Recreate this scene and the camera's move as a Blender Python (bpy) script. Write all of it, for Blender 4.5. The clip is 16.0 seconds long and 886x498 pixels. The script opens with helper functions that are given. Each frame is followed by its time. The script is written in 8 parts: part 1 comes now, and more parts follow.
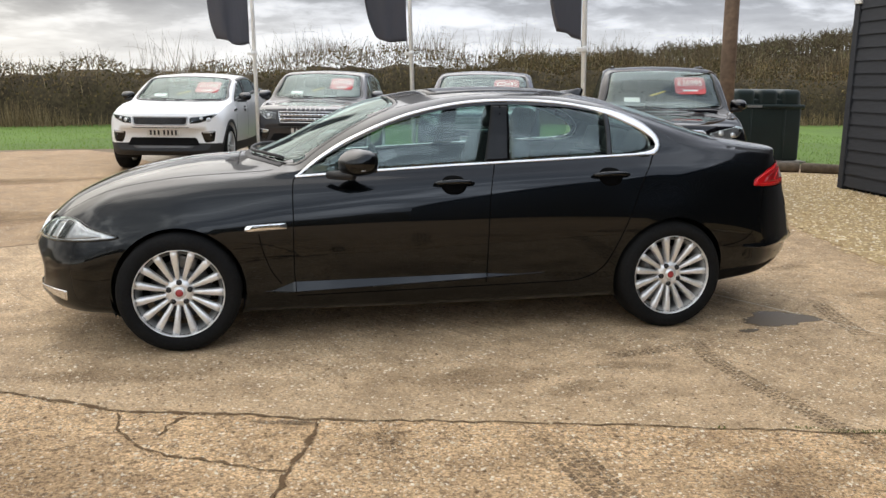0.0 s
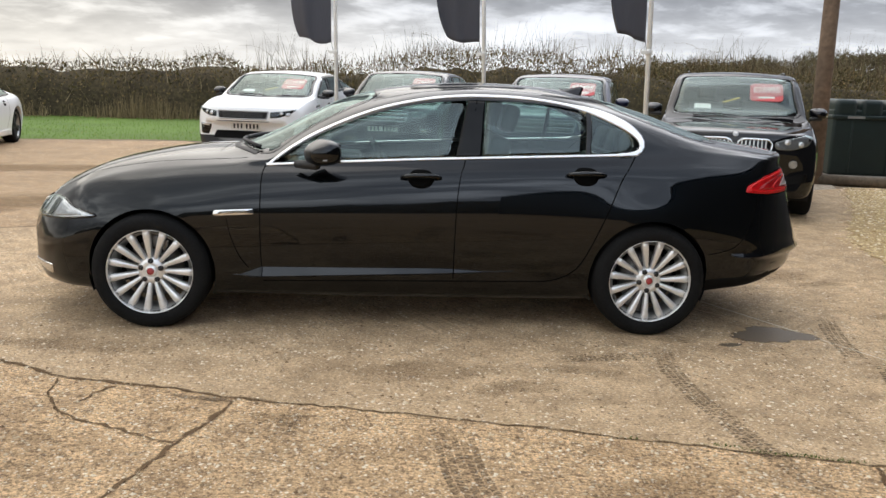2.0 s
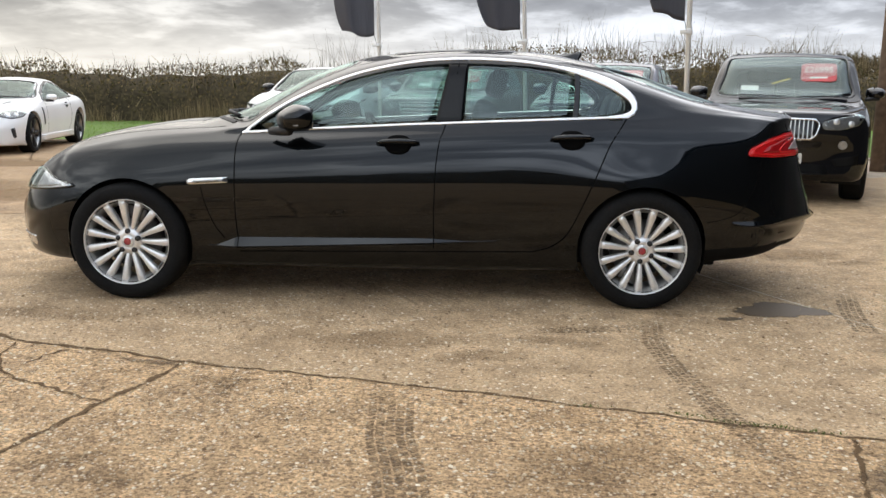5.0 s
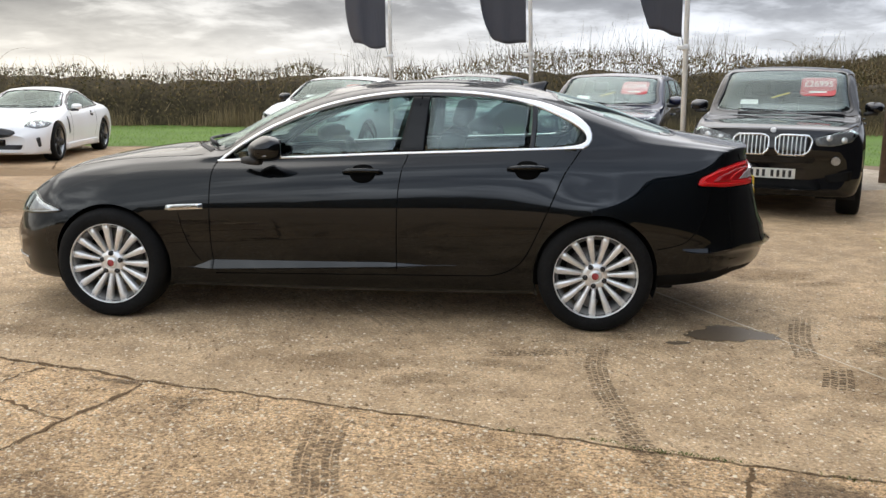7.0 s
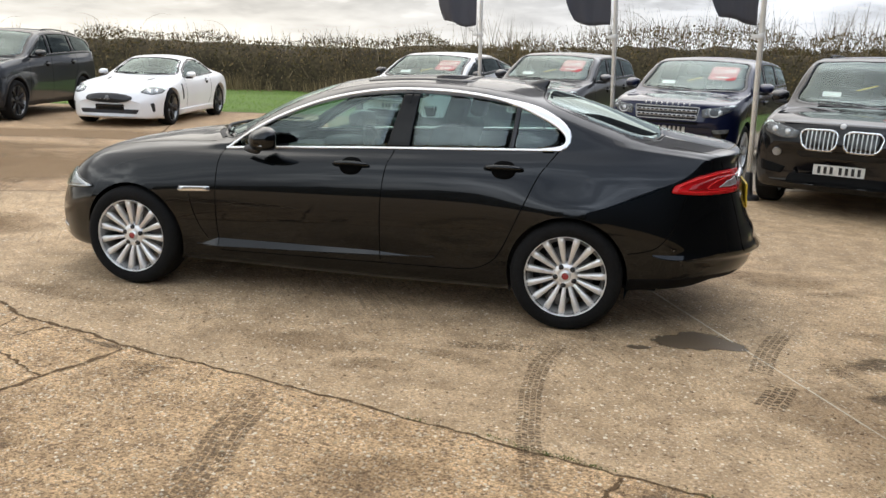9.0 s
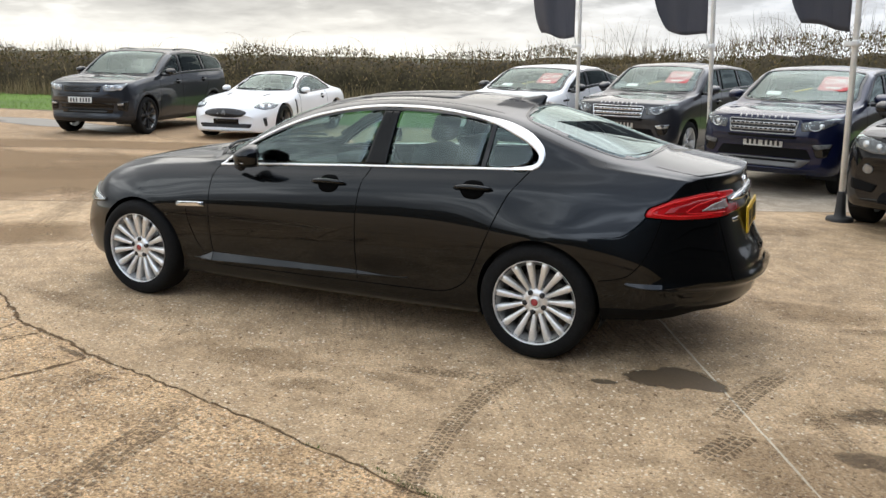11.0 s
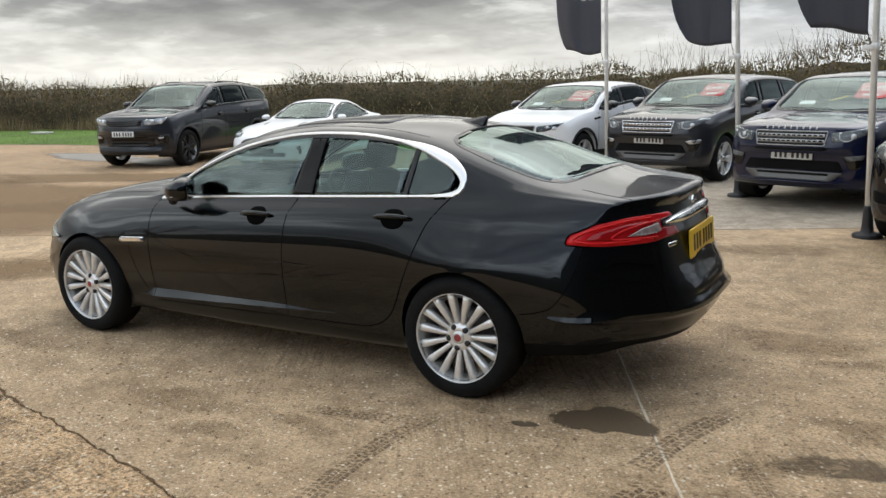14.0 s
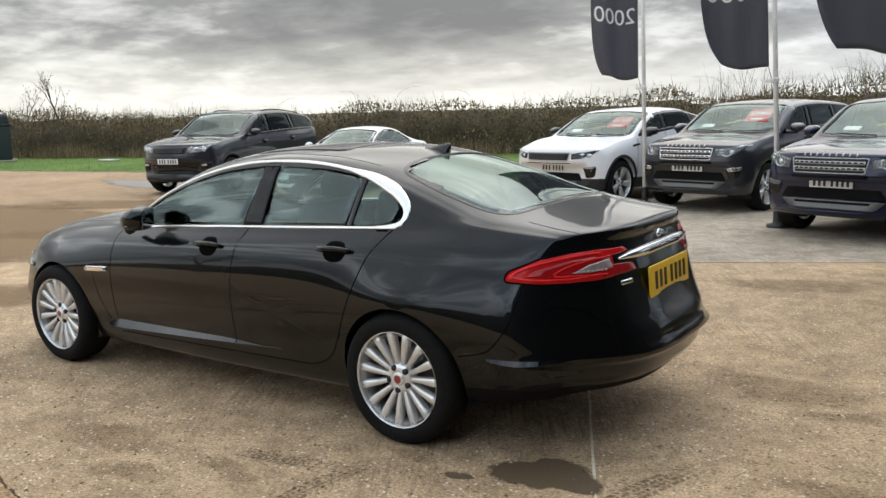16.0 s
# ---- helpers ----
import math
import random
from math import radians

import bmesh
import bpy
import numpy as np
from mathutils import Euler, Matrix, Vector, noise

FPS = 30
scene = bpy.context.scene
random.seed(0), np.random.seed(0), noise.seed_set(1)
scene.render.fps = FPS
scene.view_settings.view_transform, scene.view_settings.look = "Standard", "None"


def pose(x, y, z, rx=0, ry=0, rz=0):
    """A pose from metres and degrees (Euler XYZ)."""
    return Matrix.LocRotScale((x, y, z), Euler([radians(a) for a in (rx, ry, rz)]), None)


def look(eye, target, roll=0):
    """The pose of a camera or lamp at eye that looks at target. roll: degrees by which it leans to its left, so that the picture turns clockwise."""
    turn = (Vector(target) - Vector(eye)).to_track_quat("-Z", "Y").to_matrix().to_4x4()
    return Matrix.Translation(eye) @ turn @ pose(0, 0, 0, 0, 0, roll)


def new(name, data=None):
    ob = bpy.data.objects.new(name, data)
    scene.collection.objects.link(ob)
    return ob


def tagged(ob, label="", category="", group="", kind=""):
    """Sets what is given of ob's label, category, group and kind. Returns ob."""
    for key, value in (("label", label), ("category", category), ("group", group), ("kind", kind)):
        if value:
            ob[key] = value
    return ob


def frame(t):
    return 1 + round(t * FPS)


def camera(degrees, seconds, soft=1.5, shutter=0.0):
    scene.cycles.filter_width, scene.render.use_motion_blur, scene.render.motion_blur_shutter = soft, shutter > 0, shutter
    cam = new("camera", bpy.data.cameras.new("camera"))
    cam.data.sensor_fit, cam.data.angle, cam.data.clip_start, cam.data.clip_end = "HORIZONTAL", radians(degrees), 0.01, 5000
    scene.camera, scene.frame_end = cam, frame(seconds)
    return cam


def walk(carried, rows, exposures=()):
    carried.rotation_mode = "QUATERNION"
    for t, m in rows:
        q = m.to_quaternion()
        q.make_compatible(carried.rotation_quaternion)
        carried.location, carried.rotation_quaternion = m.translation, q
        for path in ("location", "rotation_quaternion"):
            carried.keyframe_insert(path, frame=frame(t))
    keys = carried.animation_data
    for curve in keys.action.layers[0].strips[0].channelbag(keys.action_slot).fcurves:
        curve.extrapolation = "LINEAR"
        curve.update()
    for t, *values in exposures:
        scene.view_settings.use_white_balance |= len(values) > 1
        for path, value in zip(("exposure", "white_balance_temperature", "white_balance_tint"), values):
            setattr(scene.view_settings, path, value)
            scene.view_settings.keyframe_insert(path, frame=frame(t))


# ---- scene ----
cam = camera(55.2, 16.0)
PATH = [
    (0, (-0.976, -5.558, 1.486), (-0.57, -3.638, 1.099), 0.6),
    (0.5, (-0.757, -5.657, 1.487), (-0.456, -3.72, 1.092), -0.2),
    (1, (-0.509, -5.623, 1.462), (-0.292, -3.675, 1.062), -0.5),
    (1.5, (-0.301, -5.663, 1.456), (-0.132, -3.709, 1.064), 0.5),
    (2, (-0.076, -5.685, 1.447), (0.045, -3.726, 1.064), 1.9),
    (2.5, (0.073, -5.584, 1.418), (0.138, -3.626, 1.017), 2.4),
    (3, (0.183, -5.548, 1.373), (0.198, -3.589, 0.969), 2.0),
    (3.2, (0.173, -5.56, 1.346), (0.181, -3.599, 0.954), 1.9),
    (5.3, (0.535, -5.523, 1.208), (0.471, -3.559, 0.835), 0.7),
    (5.5, (0.555, -5.503, 1.205), (0.497, -3.541, 0.82), 0.8),
    (6, (0.6, -5.495, 1.227), (0.55, -3.539, 0.814), 1.0),
    (6.5, (0.725, -5.591, 1.314), (0.658, -3.629, 0.931), 1.5),
    (7, (0.912, -5.723, 1.406), (0.772, -3.763, 1.031), 0.7),
    (7.5, (1.083, -5.736, 1.502), (0.85, -3.791, 1.099), 1.1),
    (8, (1.321, -5.718, 1.553), (1.018, -3.788, 1.123), 2.4),
    (8.5, (1.598, -5.793, 1.596), (1.234, -3.878, 1.15), 2.7),
    (9, (1.851, -5.795, 1.623), (1.409, -3.899, 1.167), 2.1),
    (9.2, (1.959, -5.779, 1.629), (1.479, -3.893, 1.168), 1.8),
    (11.3, (3.0, -5.226, 1.699), (2.154, -3.468, 1.257), 0.9),
    (11.5, (3.099, -5.192, 1.728), (2.221, -3.451, 1.281), 0.5),
    (12, (3.254, -5.035, 1.72), (2.348, -3.305, 1.289), -0.6),
    (12.5, (3.354, -4.879, 1.718), (2.458, -3.135, 1.323), -1.1),
    (13, (3.499, -4.777, 1.72), (2.56, -3.053, 1.338), -1.6),
    (13.5, (3.545, -4.71, 1.712), (2.57, -3.01, 1.312), -1.2),
    (14, (3.515, -4.643, 1.673), (2.55, -2.935, 1.283), -1.2),
    (14.5, (3.544, -4.569, 1.656), (2.598, -2.839, 1.324), -2.7),
    (15, (3.687, -4.457, 1.65), (2.713, -2.74, 1.33), -2.2),
    (15.5, (3.811, -4.312, 1.646), (2.769, -2.637, 1.321), -2.7),
    (16, (3.927, -4.058, 1.646), (2.816, -2.428, 1.322), -1.5),
]
walk(cam, [(t, look(eye, target, roll)) for t, eye, target, roll in PATH],
     exposures=[(0.0, -0.17, 6640, 10), (3.2, -0.19, 6600, 10), (5.3, -0.15, 6580, 10), (9.2, -0.19, 6540, 10), (11.5, -0.11, 6400, 9), (14.0, -0.38, 6390, 8), (15.0, -0.38, 6390, 8), (16.0, -0.27, 6380, 8)])


# ---- sky, sun ----
SUN_AZ, SUN_EL = -14.0, 48.0      # winter sun behind the clouds, beyond the hedge


def overcast_world():
    w = bpy.data.worlds.new("overcast_sky")
    scene.world = w
    w.use_nodes = True
    t = w.node_tree
    t.nodes.clear()
    N, L = t.nodes.new, t.links.new
    out, bg = N("ShaderNodeOutputWorld"), N("ShaderNodeBackground")
    sky = N("ShaderNodeTexSky")
    sky.sky_type = "NISHITA"
    sky.sun_disc = False
    sky.sun_elevation, sky.sun_rotation = radians(SUN_EL), radians(SUN_AZ)
    sky.air_density, sky.dust_density = 1.0, 3.0
    co, sep = N("ShaderNodeTexCoord"), N("ShaderNodeSeparateXYZ")
    L(co.outputs["Generated"], sep.inputs[0])

    def m(op, a, b=None, clamp=False):
        n = N("ShaderNodeMath")
        n.operation, n.use_clamp = op, clamp
        for k, v in enumerate((a, b)):
            if v is None:
                continue
            if isinstance(v, (int, float)):
                n.inputs[k].default_value = v
            else:
                L(v, n.inputs[k])
        return n.outputs[0]

    up = m("MAXIMUM", sep.outputs[2], 0.0)
    flat = m("ADD", up, 0.19)
    px, py = m("DIVIDE", sep.outputs[0], flat), m("DIVIDE", sep.outputs[1], flat)
    cxy = N("ShaderNodeCombineXYZ")
    L(m("MULTIPLY", px, 1.2), cxy.inputs[0]), L(m("MULTIPLY", py, 1.2), cxy.inputs[1])
    cxy.inputs[2].default_value = 3.7
    big, small = N("ShaderNodeTexNoise"), N("ShaderNodeTexNoise")
    for n, s, d in ((big, 0.62, 5), (small, 2.3, 8)):
        n.inputs["Scale"].default_value, n.inputs["Detail"].default_value = s, d
        n.inputs["Roughness"].default_value, n.inputs["Distortion"].default_value = 0.58, 0.2
        L(cxy.outputs[0], n.inputs["Vector"])
    thick = m("ADD", m("MULTIPLY", big.outputs[0], 0.58), m("MULTIPLY", small.outputs[0], 0.42))
    ramp = N("ShaderNodeValToRGB")
    e = ramp.color_ramp.elements
    e[0].position, e[0].color = 0.41, (1.06, 1.04, 0.99, 1)
    e[1].position, e[1].color = 0.60, (0.31, 0.307, 0.308, 1)
    mid = e.new(0.5)
    mid.color = (0.47, 0.464, 0.452, 1)
    L(thick, ramp.inputs[0])
    # thin, bright and slightly yellow cloud towards the horizon
    low = m("POWER", m("SUBTRACT", 1.0, m("MULTIPLY", up, 10.5, True), True), 1.3)
    glow = N("ShaderNodeMixRGB")
    glow.inputs[2].default_value = (1.85, 1.78, 1.62, 1)
    gaps = m("SUBTRACT", 2.0, m("MULTIPLY", thick, 2.1), True)
    L(m("MULTIPLY", low, m("MULTIPLY", gaps, 0.90)), glow.inputs[0]), L(ramp.outputs[0], glow.inputs[1])
    # a little of the clear sky's own colour above the cloud
    mix = N("ShaderNodeMixRGB")
    mix.inputs[0].default_value = 0.06
    soft = N("ShaderNodeMixRGB")
    soft.blend_type, soft.inputs[0].default_value = "MULTIPLY", 1.0
    soft.inputs[2].default_value = (0.12, 0.12, 0.12, 1)
    L(sky.outputs[0], soft.inputs[1])
    L(glow.outputs[0], mix.inputs[1]), L(soft.outputs[0], mix.inputs[2])
    # cooler cloud to the right of the brightest part, warmer to its left
    side = N("ShaderNodeMapRange")
    side.interpolation_type = "SMOOTHSTEP"
    for k, val in (("From Min", -0.55), ("From Max", 0.25), ("To Min", 0.0), ("To Max", 1.0)):
        side.inputs[k].default_value = val
    L(sep.outputs[0], side.inputs[0])
    cool = N("ShaderNodeMixRGB")
    cool.blend_type, cool.inputs[2].default_value = "MULTIPLY", (0.92, 0.99, 1.14, 1)
    L(side.outputs[0], cool.inputs[0]), L(mix.outputs[0], cool.inputs[1])
    # the cloud away from the sun is cooler too
    away = N("ShaderNodeMapRange")
    away.interpolation_type = "SMOOTHSTEP"
    for k, val in (("From Min", -0.6), ("From Max", 0.2), ("To Min", 1.0), ("To Max", 0.0)):
        away.inputs[k].default_value = val
    L(sep.outputs[1], away.inputs[0])
    blue = N("ShaderNodeMixRGB")
    blue.blend_type, blue.inputs[2].default_value = "MULTIPLY", (0.94, 1.0, 1.06, 1)
    L(away.outputs[0], blue.inputs[0]), L(cool.outputs[0], blue.inputs[1])
    # an overcast sky grows brighter towards the zenith
    rise = N("ShaderNodeMapRange")
    rise.interpolation_type = "SMOOTHSTEP"
    for k, val in (("From Min", 0.13), ("From Max", 0.34), ("To Min", 1.0), ("To Max", 3.45)):
        rise.inputs[k].default_value = val
    # ahead, round the hidden sun, the thick cloud reaches higher
    front = N("ShaderNodeMapRange")
    front.interpolation_type = "SMOOTHSTEP"
    for k, val in (("From Min", -0.5), ("From Max", 0.5), ("To Min", -0.08), ("To Max", 0.22)):
        front.inputs[k].default_value = val
    L(sep.outputs[1], front.inputs[0])
    L(m("SUBTRACT", up, front.outputs[0]), rise.inputs[0])
    # and round the hidden sun
    ahead = m("ADD", m("MULTIPLY", sep.outputs[0], math.sin(radians(22))), m("MULTIPLY", sep.outputs[1], math.cos(radians(22))))
    halo = N("ShaderNodeMapRange")
    halo.interpolation_type = "SMOOTHSTEP"
    for k, val in (("From Min", 0.6), ("From Max", 1.0), ("To Min", 0.98), ("To Max", 1.04)):
        halo.inputs[k].default_value = val
    L(ahead, halo.inputs[0])
    L(blue.outputs[0], bg.inputs[0]), L(m("MULTIPLY", rise.outputs[0], halo.outputs[0]), bg.inputs[1])
    L(bg.outputs[0], out.inputs[0])


overcast_world()
sun = new("sun", bpy.data.lights.new("sun", "SUN"))
sun.data.energy, sun.data.angle, sun.data.color = 1.15, radians(80), (1.0, 0.93, 0.82)
sun.matrix_basis = look((0, 0, 30), (-30 * math.sin(radians(SUN_AZ)), -30 * math.cos(radians(SUN_AZ)), 30 - 30 * math.tan(radians(SUN_EL))))


# ---- materials ----
def material(name, base=(0.5, 0.5, 0.5), rough=0.5, metal=0.0, coat=0.0, spec=0.5, grain=0.0, scale=40.0, stain=0.0, stain_scale=2.0,
             bump=0.0, emit=None, tint=None, coat_rough=0.03, dust=0.0, coat_ior=1.48):
    """A principled material with two scales of colour variation, roughness wear and fine relief."""
    m = bpy.data.materials.new(name)
    m.use_nodes = True
    t = m.node_tree
    N, L = t.nodes.new, t.links.new
    p = t.nodes["Principled BSDF"]
    p.inputs["Base Color"].default_value = (*base, 1)
    p.inputs["Roughness"].default_value, p.inputs["Metallic"].default_value = rough, metal
    p.inputs["Coat Weight"].default_value, p.inputs["Coat Roughness"].default_value = coat, coat_rough
    p.inputs["Specular IOR Level"].default_value = spec
    p.inputs["Coat IOR"].default_value = coat_ior
    p.inputs["Sheen Weight"].default_value, p.inputs["Sheen Roughness"].default_value = dust, 0.35
    p.inputs["Sheen Tint"].default_value = (0.84, 0.93, 1.0, 1)
    if emit:
        p.inputs["Emission Color"].default_value, p.inputs["Emission Strength"].default_value = (*emit[:3], 1), emit[3]
    if grain or stain or bump:
        co = N("ShaderNodeTexCoord")
        fine, wide = N("ShaderNodeTexNoise"), N("ShaderNodeTexNoise")
        fine.inputs["Scale"].default_value, fine.inputs["Detail"].default_value = scale, 8
        wide.inputs["Scale"].default_value, wide.inputs["Detail"].default_value = stain_scale, 6
        L(co.outputs["Object"], fine.inputs[0]), L(co.outputs["Object"], wide.inputs[0])
        tone = None
        for src, amount in ((fine, grain), (wide, stain)):
            if amount:
                mp = N("ShaderNodeMapRange")
                mp.inputs["From Min"].default_value, mp.inputs["From Max"].default_value = 0.25, 0.75
                mp.inputs["To Min"].default_value, mp.inputs["To Max"].default_value = 1 - amount, 1 + amount
                L(src.outputs[0], mp.inputs[0])
                if tone:
                    mul = N("ShaderNodeMath")
                    mul.operation = "MULTIPLY"
                    L(tone, mul.inputs[0]), L(mp.outputs[0], mul.inputs[1])
                    tone = mul.outputs[0]
                else:
                    tone = mp.outputs[0]
        if tone:
            mc = N("ShaderNodeVectorMath")
            mc.operation = "SCALE"
            mc.inputs[0].default_value = base
            L(tone, mc.inputs["Scale"]), L(mc.outputs[0], p.inputs["Base Color"])
        if bump:
            b = N("ShaderNodeBump")
            b.inputs["Strength"].default_value, b.inputs["Distance"].default_value = min(1, bump), 0.01
            L(fine.outputs[0], b.inputs["Height"]), L(b.outputs[0], p.inputs["Normal"])
    return m


def glass_material(name, tint, rough=0.0, ior=2.0):
    """Thin window glass: tinted see-through with a clear reflection."""
    m = bpy.data.materials.new(name)
    m.use_nodes = True
    t = m.node_tree
    t.nodes.clear()
    N, L = t.nodes.new, t.links.new
    out, mix, tr, gl, fr = N("ShaderNodeOutputMaterial"), N("ShaderNodeMixShader"), N("ShaderNodeBsdfTransparent"), N("ShaderNodeBsdfGlossy"), N("ShaderNodeMapRange")
    tr.inputs[0].default_value = (*tint, 1)
    gl.inputs["Roughness"].default_value = rough
    # gloss that grows from its head-on value to full at a grazing look
    face, bend = N("ShaderNodeLayerWeight"), N("ShaderNodeMath")
    face.inputs[0].default_value = 0.5
    bend.operation, bend.inputs[1].default_value = "POWER", 5.0
    L(face.outputs["Facing"], bend.inputs[0]), L(bend.outputs[0], fr.inputs[0])
    fr.inputs["To Min"].default_value, fr.inputs["To Max"].default_value = ((ior - 1) / (ior + 1)) ** 2, 1.0
    gl.inputs["Color"].default_value = (0.86, 1.0, 0.97, 1)
    L(fr.outputs[0], mix.inputs[0]), L(tr.outputs[0], mix.inputs[1]), L(gl.outputs[0], mix.inputs[2]), L(mix.outputs[0], out.inputs[0])
    return m


def paint(name, base, metal=0.0, rough=0.35, spec=0.15, coat=0.6, film=0.10, dust=0.0, lacquer=1.48):
    """Car paint; film is the dullness that road dust gives the lacquer, dust the bloom at a flat look."""
    return material(name, base, rough, metal, coat=coat, spec=spec, grain=0.03, scale=300, stain=0.04, stain_scale=1.5, coat_rough=film, dust=dust, coat_ior=lacquer)


M = {
    "black_paint": paint("black_paint", (0.0040, 0.0054, 0.0068), metal=0.95, rough=0.34, spec=0.3, coat=1.0, film=0.02, lacquer=1.41),
    "white_paint": paint("white_paint", (0.83, 0.83, 0.82)),
    "grey_paint": paint("grey_paint", (0.030, 0.030, 0.034), 0.25, 0.35, coat=1.0, film=0.03),
    "blue_paint": paint("blue_paint", (0.005, 0.008, 0.032), 0.25, 0.35, 0.08, coat=1.0, film=0.03),
    "dark_paint": paint("dark_paint", (0.005, 0.005, 0.006), 0.0, 0.35, 0.0, 1.0, film=0.03),
    "slate_paint": paint("slate_paint", (0.018, 0.021, 0.026), 0.2, 0.35, coat=1.0, film=0.03),
    "chrome": material("chrome", (0.75, 0.76, 0.77), 0.12, 1.0, grain=0.03, scale=60),
    "dim_mirror": material("dim_mirror", (0.20, 0.21, 0.22), 0.05, 1.0, grain=0.02),
    "satin_chrome": material("satin_chrome", (0.82, 0.82, 0.82), 0.28, 1.0, grain=0.03, scale=80),
    "alloy": material("alloy", (0.78, 0.78, 0.77), 0.34, 0.65, grain=0.06, scale=90, stain=0.1, stain_scale=9),
    "dark_alloy": material("dark_alloy", (0.02, 0.02, 0.021), 0.35, 0.4, grain=0.1, scale=60),
    "barrel": material("barrel", (0.42, 0.42, 0.41), 0.38, 0.8, grain=0.2, scale=30, stain=0.2),
    "rubber": material("rubber", (0.009, 0.009, 0.009), 0.75, spec=0.12, grain=0.25, scale=60, stain=0.3, stain_scale=6, bump=0.3),
    "plastic": material("plastic", (0.014, 0.014, 0.015), 0.55, grain=0.15, scale=120, bump=0.15),
    "gloss_black": material("gloss_black", (0.006, 0.006, 0.006), 0.08, grain=0.05),
    "pillar_black": material("pillar_black", (0.004, 0.004, 0.004), 0.14, spec=0.22, grain=0.1),
    "dark_gap": material("dark_gap", (0.003, 0.003, 0.003), 0.8, spec=0.03, grain=0.1),
    "valance": material("valance", (0.005, 0.005, 0.005), 0.7, spec=0.12, grain=0.1),
    "underbody": material("underbody", (0.01, 0.01, 0.01), 0.9, grain=0.3, scale=8),
    "seat": material("seat", (0.022, 0.022, 0.023), 0.6, grain=0.2, scale=50, bump=0.2),
    "headlining": material("headlining", (0.32, 0.31, 0.29), 0.9, grain=0.08, scale=80),
    "disc": material("disc", (0.16, 0.155, 0.15), 0.45, 0.8, grain=0.2, scale=30, stain=0.2),
    "red_lens": material("red_lens", (0.52, 0.008, 0.011), 0.2, coat=0.2, spec=0.2, grain=0.12, scale=25),
    "red_bright": material("red_bright", (0.62, 0.012, 0.014), 0.2, coat=0.2, spec=0.2, grain=0.08, scale=25),
    "red_deep": material("red_deep", (0.30, 0.004, 0.006), 0.16, coat=0.3, spec=0.3, grain=0.15, scale=30),
    "reverse_lens": material("reverse_lens", (0.27, 0.215, 0.20), 0.35, 0.2, coat=0.3, grain=0.3, scale=35),
    "clear_lens": material("clear_lens", (0.40, 0.41, 0.42), 0.2, 0.4, coat=1.0, grain=0.3, scale=35),
    "lamp_inner": material("lamp_inner", (0.72, 0.73, 0.74), 0.22, 0.5, grain=0.4, scale=22),
    "lamp_bowl": material("lamp_bowl", (0.40, 0.41, 0.42), 0.25, 0.4, grain=0.3, scale=30),
    "smoked_bowl": material("smoked_bowl", (0.16, 0.163, 0.168), 0.25, 0.3, grain=0.4, scale=30),
    "plate_white": material("plate_white", (0.72, 0.72, 0.68), 0.35, grain=0.05, stain=0.08, stain_scale=12),
    "plate_yellow": material("plate_yellow", (0.78, 0.5, 0.03), 0.35, grain=0.05, stain=0.08, stain_scale=12),
    "plate_black": material("plate_black", (0.012, 0.012, 0.012), 0.4, grain=0.1),
    "dark_silver": material("dark_silver", (0.14, 0.137, 0.134), 0.45, 0.5, grain=0.1, scale=60),
    "sticker_red": material("sticker_red", (0.50, 0.038, 0.043), 0.5, grain=0.06, stain=0.08),
    "sticker_white": material("sticker_white", (0.8, 0.78, 0.74), 0.5, grain=0.05),
    "sticker_yellow": material("sticker_yellow", (0.7, 0.55, 0.05), 0.5, grain=0.05),
    "badge_red": material("badge_red", (0.33, 0.035, 0.04), 0.3, coat=0.5, grain=0.2, scale=40),
    "silver_trim": material("silver_trim", (0.42, 0.42, 0.42), 0.4, 0.7, grain=0.1, scale=60),
    "glass": glass_material("tinted_glass", (0.52, 0.68, 0.65), ior=1.85),
    "screen_glass": glass_material("screen_glass", (0.62, 0.73, 0.70), ior=1.95),
    "rear_glass": glass_material("rear_glass", (0.24, 0.31, 0.30), ior=2.4),
    "parked_glass": glass_material("parked_glass", (0.78, 0.86, 0.84), ior=1.93),
    "privacy_glass": glass_material("privacy_glass", (0.05, 0.055, 0.06), ior=1.22),
    "parked_side": glass_material("parked_side", (0.40, 0.45, 0.44), ior=1.45),
    "lens_glass": glass_material("lens_glass", (0.95, 0.96, 0.96), ior=1.3),
}


# ---- building tools ----
from mathutils.bvhtree import BVHTree


def part(name, bm, mat, parent=None, label="", smooth=True):
    """Links a bmesh as one mesh object under a thing or part."""
    me = bpy.data.meshes.new(name)
    if smooth:
        for f in bm.faces:
            f.smooth = True
    bm.to_mesh(me)
    bm.free()
    return mesh_part(name, me, mat, parent, label)


def mesh_part(name, me, mat, parent=None, label="", m=None):
    ob = new(name, me)
    if mat is not None and not me.materials:
        me.materials.append(mat)
    ob.parent = parent
    if m is not None:
        ob.matrix_basis = m
    if label:
        ob["label"] = label
    return ob


def thing(name, m, label, category, group="", kind=""):
    ob = new(name)
    ob.empty_display_size = 0.2
    ob.matrix_basis = m
    return tagged(ob, label, category, group, kind)


def raw_mesh(name, verts, faces, smooth=False):
    me = bpy.data.meshes.new(name)
    me.from_pydata([tuple(v) for v in verts], [], [tuple(f) for f in faces])
    if smooth:
        me.polygons.foreach_set("use_smooth", [True] * len(me.polygons))
    me.update()
    return me


